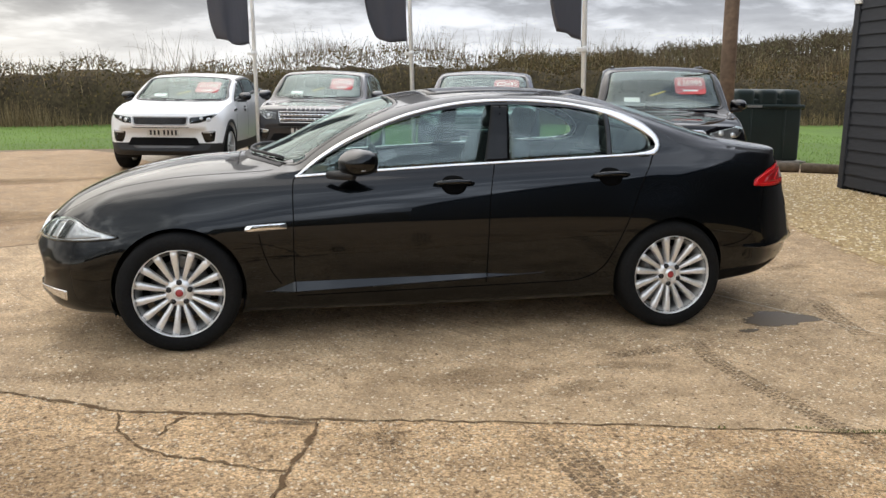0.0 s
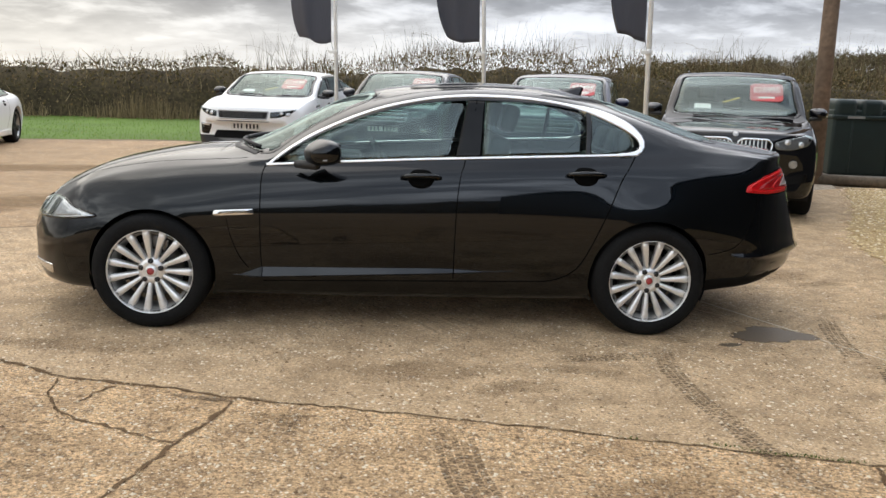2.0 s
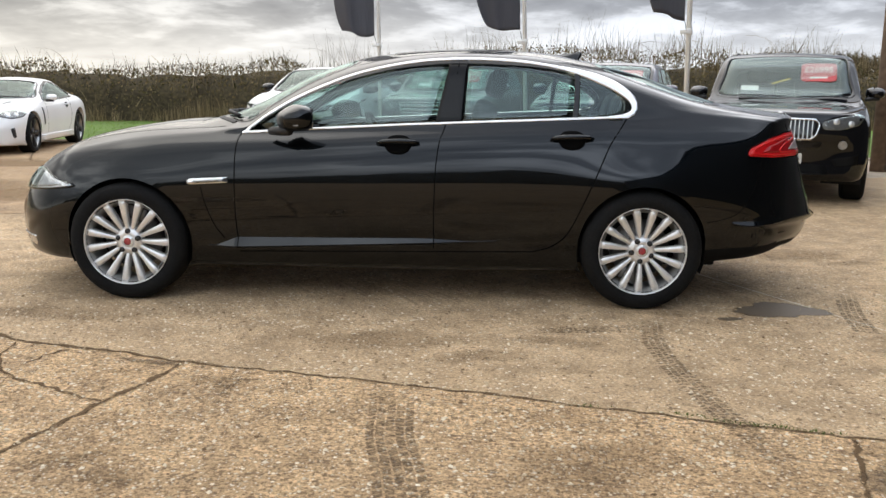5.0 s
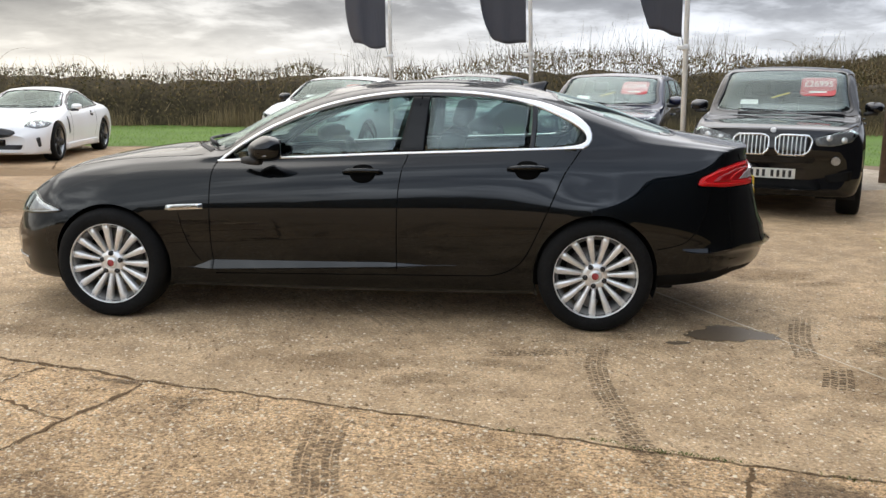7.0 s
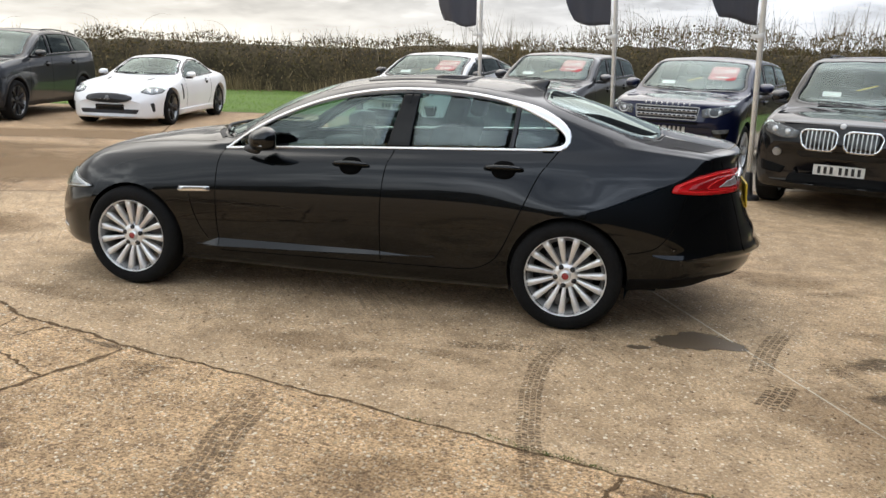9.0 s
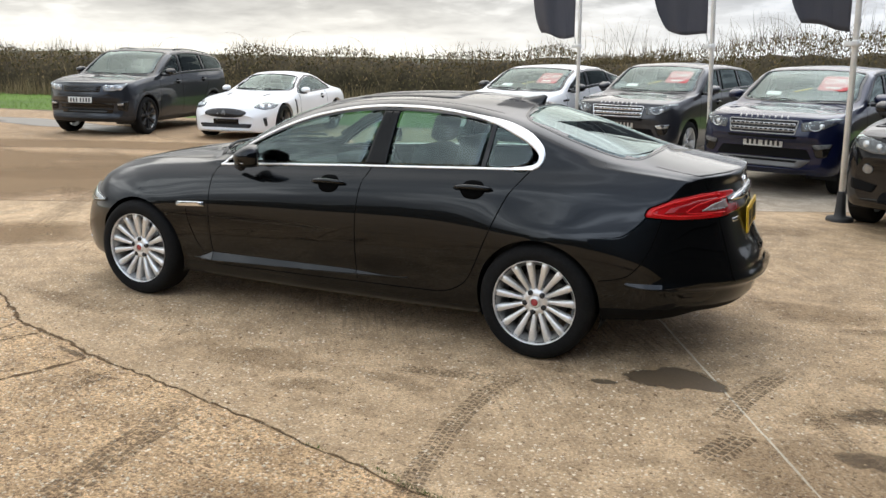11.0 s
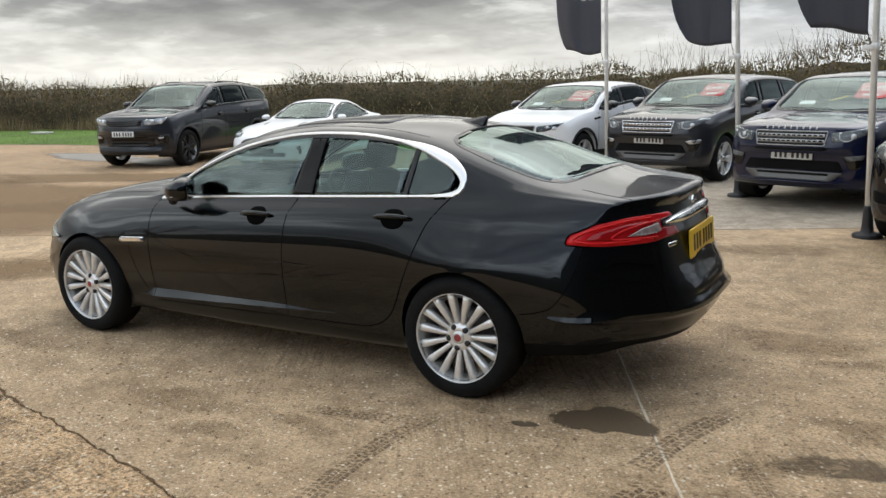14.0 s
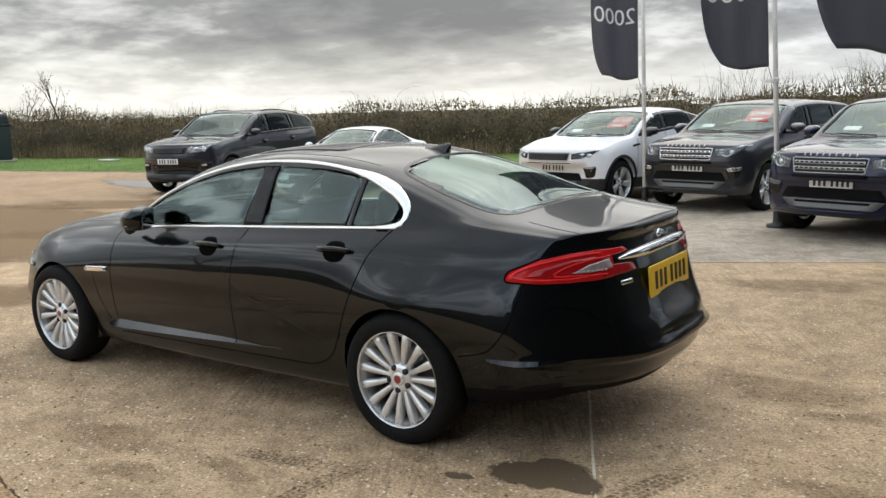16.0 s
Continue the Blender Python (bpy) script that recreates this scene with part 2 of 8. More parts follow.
def curve(*knots):
    """A smooth, overshoot-free function through (x, value) knots."""
    xs, ys = np.array([k[0] for k in knots], float), np.array([k[1] for k in knots], float)
    h, d = np.diff(xs), np.diff(ys) / np.diff(xs)
    g = np.zeros(len(xs))
    for i in range(1, len(xs) - 1):
        if d[i - 1] * d[i] > 0:
            a, b = 2 * h[i] + h[i - 1], h[i] + 2 * h[i - 1]
            g[i] = (a + b) / (a / d[i - 1] + b / d[i])
    g[0], g[-1] = d[0], d[-1]

    def f(x):
        x = min(max(x, xs[0]), xs[-1])
        i = int(min(max(np.searchsorted(xs, x) - 1, 0), len(h) - 1))
        t = (x - xs[i]) / h[i]
        return float((1 + 2 * t) * (1 - t) ** 2 * ys[i] + t * (1 - t) ** 2 * h[i] * g[i] + t * t * (3 - 2 * t) * ys[i + 1] + t * t * (t - 1) * h[i] * g[i + 1])

    return f


def spline(points, n, closed=False):
    """n points along a Catmull-Rom curve, evenly spaced by arc length."""
    P = [Vector(p) for p in points]
    k = len(P)
    raw = []
    for i in range(k if closed else k - 1):
        if closed:
            a, b, c, d = P[i - 1], P[i], P[(i + 1) % k], P[(i + 2) % k]
        else:
            a, b, c, d = P[max(i - 1, 0)], P[i], P[i + 1], P[min(i + 2, k - 1)]
        for s in range(12):
            t = s / 12
            raw.append(0.5 * (2 * b + (c - a) * t + (2 * a - 5 * b + 4 * c - d) * t * t + (3 * b - a - 3 * c + d) * t ** 3))
    raw.append(P[0] if closed else P[-1])
    lens = [0.0]
    for u, v in zip(raw, raw[1:]):
        lens.append(lens[-1] + (v - u).length)
    out, j = [], 0
    for i in range(n):
        s = lens[-1] * i / (n if closed else n - 1)
        while j < len(lens) - 2 and lens[j + 1] < s:
            j += 1
        w = (s - lens[j]) / max(lens[j + 1] - lens[j], 1e-9)
        out.append(raw[j].lerp(raw[j + 1], min(w, 1)))
    return out


def outline(points, n=48, corner=None):
    """A closed 2D outline: straight (corner=None is smooth) with n points."""
    if corner is None:
        return spline([Vector((a, b)) for a, b in points], n, True)
    out = []
    k = len(points)
    P = [Vector(p) for p in points]
    for i in range(k):
        a, b, c = P[i - 1], P[i], P[(i + 1) % k]
        r = min(corner, (a - b).length * 0.45, (c - b).length * 0.45)
        u, v = b + (a - b).normalized() * r, b + (c - b).normalized() * r
        for s in range(6):
            t = s / 5
            out.append((1 - t) ** 2 * u + 2 * t * (1 - t) * b + t * t * v)
    lens = sum((out[i] - out[i - 1]).length for i in range(len(out)))
    dense = []
    for i in range(len(out)):
        a, b = out[i], out[(i + 1) % len(out)]
        for s in range(max(1, int((b - a).length / lens * n))):
            dense.append(a.lerp(b, s / max(1, int((b - a).length / lens * n))))
    return dense


class Shell:
    """A surface to lay pieces on. axis 'y': outlines in (x, z), laid from the left (-y); 'Y': from the right; 'x': (y, z) from the front;
    'X': (y, z) from the rear; 'z': (x, y) from above; or a direction vector with outlines in (across, z)."""

    def __init__(self, bm):
        bm.verts.ensure_lookup_table()
        self.tree = BVHTree.FromBMesh(bm)

    def basis(self, axis):
        if axis == "y":
            return Vector((1, 0, 0)), Vector((0, 0, 1)), Vector((0, 1, 0))
        if axis == "Y":
            return Vector((1, 0, 0)), Vector((0, 0, 1)), Vector((0, -1, 0))
        if axis == "x":
            return Vector((0, 1, 0)), Vector((0, 0, 1)), Vector((1, 0, 0))
        if axis == "X":
            return Vector((0, 1, 0)), Vector((0, 0, 1)), Vector((-1, 0, 0))
        if axis == "z":
            return Vector((1, 0, 0)), Vector((0, 1, 0)), Vector((0, 0, -1))
        d = Vector(axis).normalized()
        return Vector((0, 0, 1)).cross(d) * -1, Vector((0, 0, 1)), d

    def put(self, axis, a, b, off=0.0):
        e1, e2, d = self.basis(axis)
        o = e1 * a + e2 * b - d * 6
        hit, normal, _, _ = self.tree.ray_cast(o, d)
        if hit is None:
            near, normal, _, _ = self.tree.find_nearest(e1 * a + e2 * b - d * 0.9)
            hit = near
        if normal.dot(d) > 0:
            normal = -normal
        return hit + normal * off, normal


def patch(shell, axis, rim, off=0.003, thick=0.012, rings=5, flat=False, dome=0.0):
    """A piece that hugs the shell inside a star-shaped 2D rim: rings of faces with a rolled edge of its own thickness."""
    c = sum(rim, Vector((0, 0))) / len(rim)
    bm = bmesh.new()
    n = len(rim)
    levels = []
    for k in range(rings, 0, -1):
        s = k / rings
        row = []
        for p in rim:
            q = c + (p - c) * s
            place, normal = shell.put(axis, q.x, q.y, off + dome * (1 - s * s))
            row.append(bm.verts.new(place))
        levels.append(row)
    place, normal = shell.put(axis, c.x, c.y, off + dome)
    mid = bm.verts.new(place)
    inner = []
    for p, v in zip(rim, levels[0]):
        place, nn = shell.put(axis, p.x, p.y, 0)
        inner.append(bm.verts.new(v.co - nn * thick))
    for i in range(n):
        j = (i + 1) % n
        bm.faces.new((inner[i], inner[j], levels[0][j], levels[0][i]))
        for a, b in zip(levels, levels[1:]):
            bm.faces.new((a[i], a[j], b[j], b[i]))
        bm.faces.new((levels[-1][i], levels[-1][j], mid))
    bmesh.ops.recalc_face_normals(bm, faces=bm.faces)
    return bm


def band(shell, axis, rim, width, off=0.004, thick=0.01, closed=True, taper=None):
    """A raised strip along a 2D line on the shell: a trim, seal or frame. width may be a function of 0..1 along it."""
    n = len(rim)
    bm = bmesh.new()
    rows = []
    for i, p in enumerate(rim):
        a, b = (rim[i - 1], rim[(i + 1) % n]) if closed else (rim[max(i - 1, 0)], rim[min(i + 1, n - 1)])
        d = (b - a).normalized()
        side = Vector((-d.y, d.x))
        w = width(i / (n - 1)) if callable(width) else width
        row = []
        for s, o in ((-0.5, off - thick), (-0.5, off * 0.55), (-0.3, off), (0.3, off), (0.5, off * 0.55), (0.5, off - thick)):
            q = p + side * w * s
            place, _ = shell.put(axis, q.x, q.y, o)
            row.append(bm.verts.new(place))
        rows.append(row)
    for i in range(n if closed else n - 1):
        a, b = rows[i], rows[(i + 1) % n]
        for k in range(5):
            bm.faces.new((a[k], a[k + 1], b[k + 1], b[k]))
    bmesh.ops.recalc_face_normals(bm, faces=bm.faces)
    return bm


def box(sx, sy, sz, at=(0, 0, 0), bevel=0.0, seg=2, bm=None):
    bm = bm or bmesh.new()
    made = bmesh.ops.create_cube(bm, size=1.0)["verts"]
    for v in made:
        v.co = Vector((v.co.x * sx, v.co.y * sy, v.co.z * sz)) + Vector(at)
    if bevel:
        edges = list({e for v in made for e in v.link_edges})
        bmesh.ops.bevel(bm, geom=edges, offset=bevel, segments=seg, affect="EDGES", profile=0.6)
    return bm


def tube(path, radius, n=8, bm=None, cap=True):
    """A round tube along 3D points; radius a number or a function of 0..1."""
    bm = bm or bmesh.new()
    P = [Vector(p) for p in path]
    rows = []
    up = Vector((0.13, 0.27, 0.95)).normalized()
    for i, p in enumerate(P):
        d = (P[min(i + 1, len(P) - 1)] - P[max(i - 1, 0)]).normalized()
        a = d.cross(up)
        if a.length < 0.05:
            a = d.cross(Vector((1, 0, 0)))
        a.normalize()
        b = d.cross(a)
        r = radius(i / (len(P) - 1)) if callable(radius) else radius
        rows.append([bm.verts.new(p + a * r * math.cos(2 * math.pi * k / n) + b * r * math.sin(2 * math.pi * k / n)) for k in range(n)])
    for a, b in zip(rows, rows[1:]):
        for k in range(n):
            bm.faces.new((a[k], a[(k + 1) % n], b[(k + 1) % n], b[k]))
    if cap:
        bm.faces.new(rows[0][::-1]), bm.faces.new(rows[-1])
    return bm


def lathe(profile, n=48, axis="y", at=(0, 0, 0), bm=None):
    """A turned shape: profile of (radius, along)."""
    bm = bm or bmesh.new()
    rows = []
    for r, s in profile:
        row = []
        for k in range(n):
            a = 2 * math.pi * k / n
            c = (r * math.cos(a), s, r * math.sin(a)) if axis == "y" else (r * math.cos(a), r * math.sin(a), s)
            row.append(bm.verts.new(Vector(c) + Vector(at)))
        rows.append(row)
    for a, b in zip(rows, rows[1:]):
        for k in range(n):
            bm.faces.new((a[k], a[(k + 1) % n], b[(k + 1) % n], b[k]))
    bmesh.ops.recalc_face_normals(bm, faces=bm.faces)
    return bm


# ---- cars: front towards -x, left side towards -y ----
SEGS = (2, 2, 3, 8, 8, 6, 5, 4, 4, 3, 3)


def section(S, x):
    """Half of a cross-section, from the underside's middle round the side to the top's middle."""
    zt, zr, wr, zb, wb, wm, zm, z0 = (S[k](x) for k in ("zt", "zr", "wr", "zb", "wb", "wm", "zm", "z0"))
    zr, zb = min(zr, zt - 0.002), min(zb, zt - 0.004)
    zm = min(zm, zb - 0.01)
    ws = wm * S["tuck"]
    hip = S["hip"](x) if callable(S["hip"]) else S["hip"]
    C = [(0, z0), (0.93 * ws, z0), (ws, z0 + 0.035), (ws + 0.78 * (wm - ws), z0 + 0.55 * (zm - z0)), (wm, zm),
         (wm - hip * (wm - wb), zm + 0.66 * (zb - zm)), (wb, zb), (0.5 * (wb + wr) + 0.012, 0.5 * (zb + zr) + 0.004), (wr, zr),
         (0.66 * wr, zr + 0.66 * (zt - zr)), (0.33 * wr, zr + 0.92 * (zt - zr)), (0, zt)]
    P = [Vector(c) for c in C]
    P = [Vector((-P[1].x, P[1].y))] + P + [Vector((-P[-2].x, P[-2].y))]
    out = []
    for i, n in enumerate(SEGS):
        a, b, c, d = P[i:i + 4]
        if i == 0:
            out += [b.lerp(c, s / n) for s in range(n)]
            continue
        if i == 1:
            a = b
        for s in range(n):
            t = s / n
            out.append(0.5 * (2 * b + (c - a) * t + (2 * a - 5 * b + 4 * c - d) * t * t + (3 * b - a - 3 * c + d) * t ** 3))
    out.append(P[-2])
    return out


def loft(S, step=0.034):
    """The closed outer skin of a car as one bmesh."""
    x0, x1 = S["ends"]
    xs, x = [], x0
    while x < x1 - 1e-6:
        xs.append(x)
        edge = x - x0 if S.get("tail") else min(x - x0, x1 - x)
        x += step if edge > 0.16 else max(0.006, step * (0.2 + edge * 5))
    xs.append(x1)
    bm = bmesh.new()
    rows = []
    for x in xs:
        half = section(S, x)
        bow = S["bow"]
        # the nose and the tail are rounded in plan
        def px(y):
            f = max(0, 1 - (x - x0) / 0.9) ** 2
            r = max(0, 1 - (x1 - x) / 0.9) ** 2
            q = abs(y) / 0.9
            w = x + bow[0] * f * q ** 2.4 - bow[1] * r * q ** 3.2
            return w
        tail = S.get("tail")
        def vert(y, z):
            w = px(y)
            if S.get("swell"):
                y = S["swell"](w, y, z)
            if tail and w > 1.7:
                w, y = tail(w, y, z)
            return bm.verts.new((w, y, z))
        ring = [vert(-p.x, p.y) for p in half] + [vert(p.x, p.y) for p in half[-2:0:-1]]
        rows.append(ring)
    n = len(rows[0])
    for a, b in zip(rows, rows[1:]):
        for k in range(n):
            bm.faces.new((a[k], a[(k + 1) % n], b[(k + 1) % n], b[k]))
    h = n // 2
    for row in (rows[0], rows[-1]):
        for k in range(h):
            q = [row[k], row[k + 1], row[(n - k - 1) % n], row[(n - k) % n]]
            q = [v for i, v in enumerate(q) if v not in q[:i]]
            if len(q) > 2:
                bm.faces.new(q)
    if S.get("tail"):
        # the flat end becomes a fine grid that takes on the tail's rounding
        bm.faces.ensure_lookup_table()
        last = set(rows[-1])
        cross = [e for e in bm.edges if e.verts[0] in last and e.verts[1] in last and abs(e.verts[0].co.y - e.verts[1].co.y) > 0.05 and abs(e.verts[0].co.y + e.verts[1].co.y) < 1e-5]
        new_v = bmesh.ops.subdivide_edges(bm, edges=cross, cuts=19, use_grid_fill=True)["geom_inner"]
        for v in new_v:
            if isinstance(v, bmesh.types.BMVert):
                v.co.x, _ = S["tail"](x1, v.co.y, v.co.z)
        bmesh.ops.remove_doubles(bm, verts=[v for v in bm.verts if v.co.x > 1.9], dist=0.007)
    bmesh.ops.recalc_face_normals(bm, faces=bm.faces)
    return bm


def inside(p, rim):
    hit, j = False, len(rim) - 1
    for i in range(len(rim)):
        a, b = rim[i], rim[j]
        if (a.y > p[1]) != (b.y > p[1]) and p[0] < (b.x - a.x) * (p[1] - a.y) / (b.y - a.y) + a.x:
            hit = not hit
        j = i
    return hit


def shrunk(rim, s):
    c = sum(rim, Vector((0, 0))) / len(rim)
    return [c + (p - c) * s for p in rim]


def grown(rim, d):
    """The outline moved outward (or inward) by d metres."""
    n = len(rim)
    area = sum(rim[i - 1].x * rim[i].y - rim[i].x * rim[i - 1].y for i in range(n))
    out = []
    for i in range(n):
        t = (rim[(i + 1) % n] - rim[i - 1]).normalized()
        out.append(rim[i] + Vector((t.y, -t.x)) * d * (1 if area > 0 else -1))
    return out


def cut_openings(bm, openings, arches, shell):
    """Takes out the faces within window outlines and wheel arches, and rounds the arches' edges."""
    gone = set()
    for f in bm.faces:
        c = f.calc_center_median()
        for axis, rim in openings:
            if axis in "yY" and (c.y < 0) == (axis == "y") and abs(f.normal.y) > 0.35 and inside((c.x, c.z), rim):
                gone.add(f)
            if axis == "z" and f.normal.z > 0.1 and inside((c.x, c.y), rim):
                gone.add(f)
        for xw, zw, R in arches:
            if abs(c.y) > 0.5 and math.hypot(c.x - xw, c.z - zw) < R and c.z < zw + R:
                gone.add(f)
    bmesh.ops.delete(bm, geom=list(gone), context="FACES")
    for xw, zw, R in arches:
        lip = set()
        for v in bm.verts:
            d = Vector((v.co.x - xw, v.co.z - zw))
            if v.is_boundary and abs(v.co.y) > 0.62 and v.co.z > 0.1 and abs(d.length - R) < 0.08:
                d.normalize()
                v.co.x, v.co.z = xw + d.x * R, zw + d.y * R
                v.co.y = shell.put("y" if v.co.y < 0 else "Y", v.co.x, max(v.co.z, 0.24))[0].y
                lip.add(v)
        edges = [e for e in bm.edges if e.is_boundary and e.verts[0] in lip and e.verts[1] in lip]
        first = list(edges)
        for drop, grow in ((0.012, 0.0), (0.07, -0.006)):
            made = bmesh.ops.extrude_edge_only(bm, edges=edges)["geom"]
            for v in made:
                if isinstance(v, bmesh.types.BMVert):
                    v.co.y -= math.copysign(drop, v.co.y)
            edges = [e for e in made if isinstance(e, bmesh.types.BMEdge)]
        bmesh.ops.split_edges(bm, edges=first)


def skin(bm, regions, mat, parent, other=None):
    """Splits the skin into panels by tests on face centres; the panels keep the whole skin's normals, so that the gloss runs on."""
    bm.normal_update()
    bm.verts.index_update()
    groups = {}
    for f in bm.faces:
        c = f.calc_center_median()
        name = next((n for n, test in regions if test(c, f.normal)), "body")
        groups.setdefault(name, []).append(f)
    made = {}
    for name in ["body"] + [n for n, _ in regions]:
        if name not in groups or name in made:
            continue
        at, verts, normals, faces = {}, [], [], []
        for f in groups[name]:
            ids = []
            for v in f.verts:
                if v.index not in at:
                    at[v.index] = len(verts)
                    verts.append(v.co.copy())
                    normals.append(v.normal.copy())
                ids.append(at[v.index])
            faces.append(ids)
        me = raw_mesh(name, verts, faces, True)
        me.normals_split_custom_set_from_vertices([tuple(v) for v in normals])
        made[name] = mesh_part(name.split("|")[0], me, (other or {}).get(name, mat), parent)
    return made


def wheel_meshes(R, rim_r, width, spokes, spoke_w, mat_rim, twin=False, cap=None):
    """Meshes of a wheel whose outer face looks to -y, its middle at the origin."""
    w = width / 2
    tyre = lathe([(rim_r - 0.012, w * 0.6), (rim_r + 0.004, w * 0.92), (rim_r + 0.03, w), (R - 0.035, w * 0.99), (R - 0.012, w * 0.86), (R, w * 0.66), (R, 0),
                  (R, -w * 0.66), (R - 0.012, -w * 0.86), (R - 0.035, -w * 0.99), (rim_r + 0.03, -w), (rim_r + 0.006, -w * 0.95), (rim_r - 0.004, -w * 0.86), (rim_r - 0.012, -w * 0.7)], 56)
    barrel = lathe([(rim_r - 0.012, -w * 0.86), (rim_r - 0.028, -w * 0.6), (rim_r - 0.034, w * 0.2), (rim_r - 0.02, w * 0.8)], 56)
    face = bmesh.new()
    lathe([(rim_r - 0.001, -w * 0.92), (rim_r + 0.002, -w * 0.95), (rim_r, -w * 0.96), (rim_r - 0.003, -w * 0.93), (rim_r - 0.007, -w * 0.80), (rim_r - 0.012, -w * 0.5)], 64, bm=face)
    yo = -w * 0.82
    for k in range(spokes):
        a0 = 2 * math.pi * k / spokes
        arms = ((0.0, 0.0),) if not twin else ((-0.11, -0.05), (0.11, 0.05))
        for da_out, da_in in arms:
            rows = []
            for s in range(7):
                t = s / 6
                r = 0.055 + t * (rim_r - 0.004 - 0.055)
                a = a0 + da_in + (da_out - da_in) * t
                hw = spoke_w * (0.42 + 0.58 * t ** 1.1) * 0.5
                y = yo + 0.022 * (1 - t) ** 2 - 0.004 * t
                d, e = Vector((math.cos(a), 0, math.sin(a))), Vector((-math.sin(a), 0, math.cos(a)))
                rows.append([face.verts.new(d * r + e * hw * q + Vector((0, y + dy, 0))) for q, dy in ((-1, 0.04), (-0.97, 0.012), (-0.62, 0.0), (0.0, 0.004), (0.62, 0.0), (0.97, 0.012), (1, 0.04))])
            for p, q in zip(rows, rows[1:]):
                for i in range(6):
                    face.faces.new((p[i], p[i + 1], q[i + 1], q[i]))
            face.faces.new(rows[-1])
    lathe([(0.035, yo + 0.012), (0.046, yo + 0.006), (0.07, yo + 0.018), (0.082, yo + 0.03), (0.082, yo + 0.06)], 30, bm=face)
    bmesh.ops.recalc_face_normals(face, faces=face.faces)
    capm = lathe([(0.0005, yo + 0.001), (0.015, yo + 0.0015), (0.021, yo + 0.004), (0.022, yo + 0.014)], 24)
    lathe([(0.021, yo + 0.0005), (0.032, yo + 0.0005), (0.036, yo + 0.014)], 24, bm=face)
    nut = lathe([(0.0005, yo + 0.004), (0.0125, yo + 0.005), (0.016, yo + 0.008), (0.016, yo + 0.03)], 10)
    disc = lathe([(0.05, 0.0), (rim_r * 0.68, 0.0), (rim_r * 0.68, 0.03), (0.05, 0.03)], 36)
    box(0.075, 0.07, 0.14, (rim_r * 0.66, 0.0, 0.03), 0.012, bm=disc)
    out = {}
    for name, b, mt in (("tyre", tyre, "rubber"), ("barrel", barrel, "barrel"), ("rim", face, mat_rim), ("centre_cap", capm, cap or "plastic"), ("wheel_nut", nut, "plastic"), ("brake_disc", disc, "disc")):
        me = bpy.data.meshes.new(name)
        for f in b.faces:
            f.smooth = True
        b.to_mesh(me)
        b.free()
        me.materials.append(M[mt])
        out[name] = me
    return out


def put_wheels(car, meshes, spots, spin=0.0):
    for x, y, z in spots:
        turn = Matrix.Rotation(math.pi if y > 0 else 0, 4, "Z")
        turn = Matrix.Translation((x, y, z)) @ turn @ Matrix.Rotation(0.21 + x + (spin if x > 0 else 0), 4, "Y")
        hub = mesh_part("wheel", meshes["barrel"], None, car, "", turn)
        for name in ("tyre", "rim", "centre_cap", "brake_disc"):
            mesh_part(name, meshes[name], None, hub)
        for k in range(5):
            a = 2 * math.pi * (k + 0.25) / 5
            mesh_part("wheel_nut", meshes["wheel_nut"], None, hub, "", pose(0.058 * math.cos(a), 0, 0.058 * math.sin(a)))


def wells(car, arches, half):
    """Dark liners behind the arches and a floor that closes the body underneath."""
    for xw, zw, R in arches:
        for s in (-1, 1):
            bm = bmesh.new()
            rows = []
            for k in range(25):
                a = math.pi * (k / 24 * 1.24 - 0.12)
                rows.append([bm.verts.new((xw + (R + 0.012) * math.cos(a), s * y, max(zw + (R + 0.012) * math.sin(a), 0.17))) for y in (half - 0.045, 0.48)])
            hub = bm.verts.new((xw, s * 0.48, zw))
            for p, q in zip(rows, rows[1:]):
                bm.faces.new((p[0], p[1], q[1], q[0]))
                bm.faces.new((p[1], hub, q[1]))
            part("wheel_well", bm, M["underbody"], car)


def seat_mesh(bm, x, y, z, s=1.0):
    """A car seat: cushion, backrest and headrest."""
    box(0.50, 0.50, 0.16, (x - 0.05, y, z + 0.08), 0.06, 3, bm)
    start = len(bm.verts)
    box(0.13, 0.48, 0.62, (0, 0, 0.31), 0.055, 3, bm)
    box(0.10, 0.25, 0.17, (0.02, 0, 0.74), 0.045, 3, bm)
    bm.verts.ensure_lookup_table()
    lean = Matrix.Translation((x + 0.2, y, z + 0.12)) @ Matrix.Rotation(radians(16), 4, "Y")
    for v in bm.verts[start:]:
        v.co = lean @ v.co


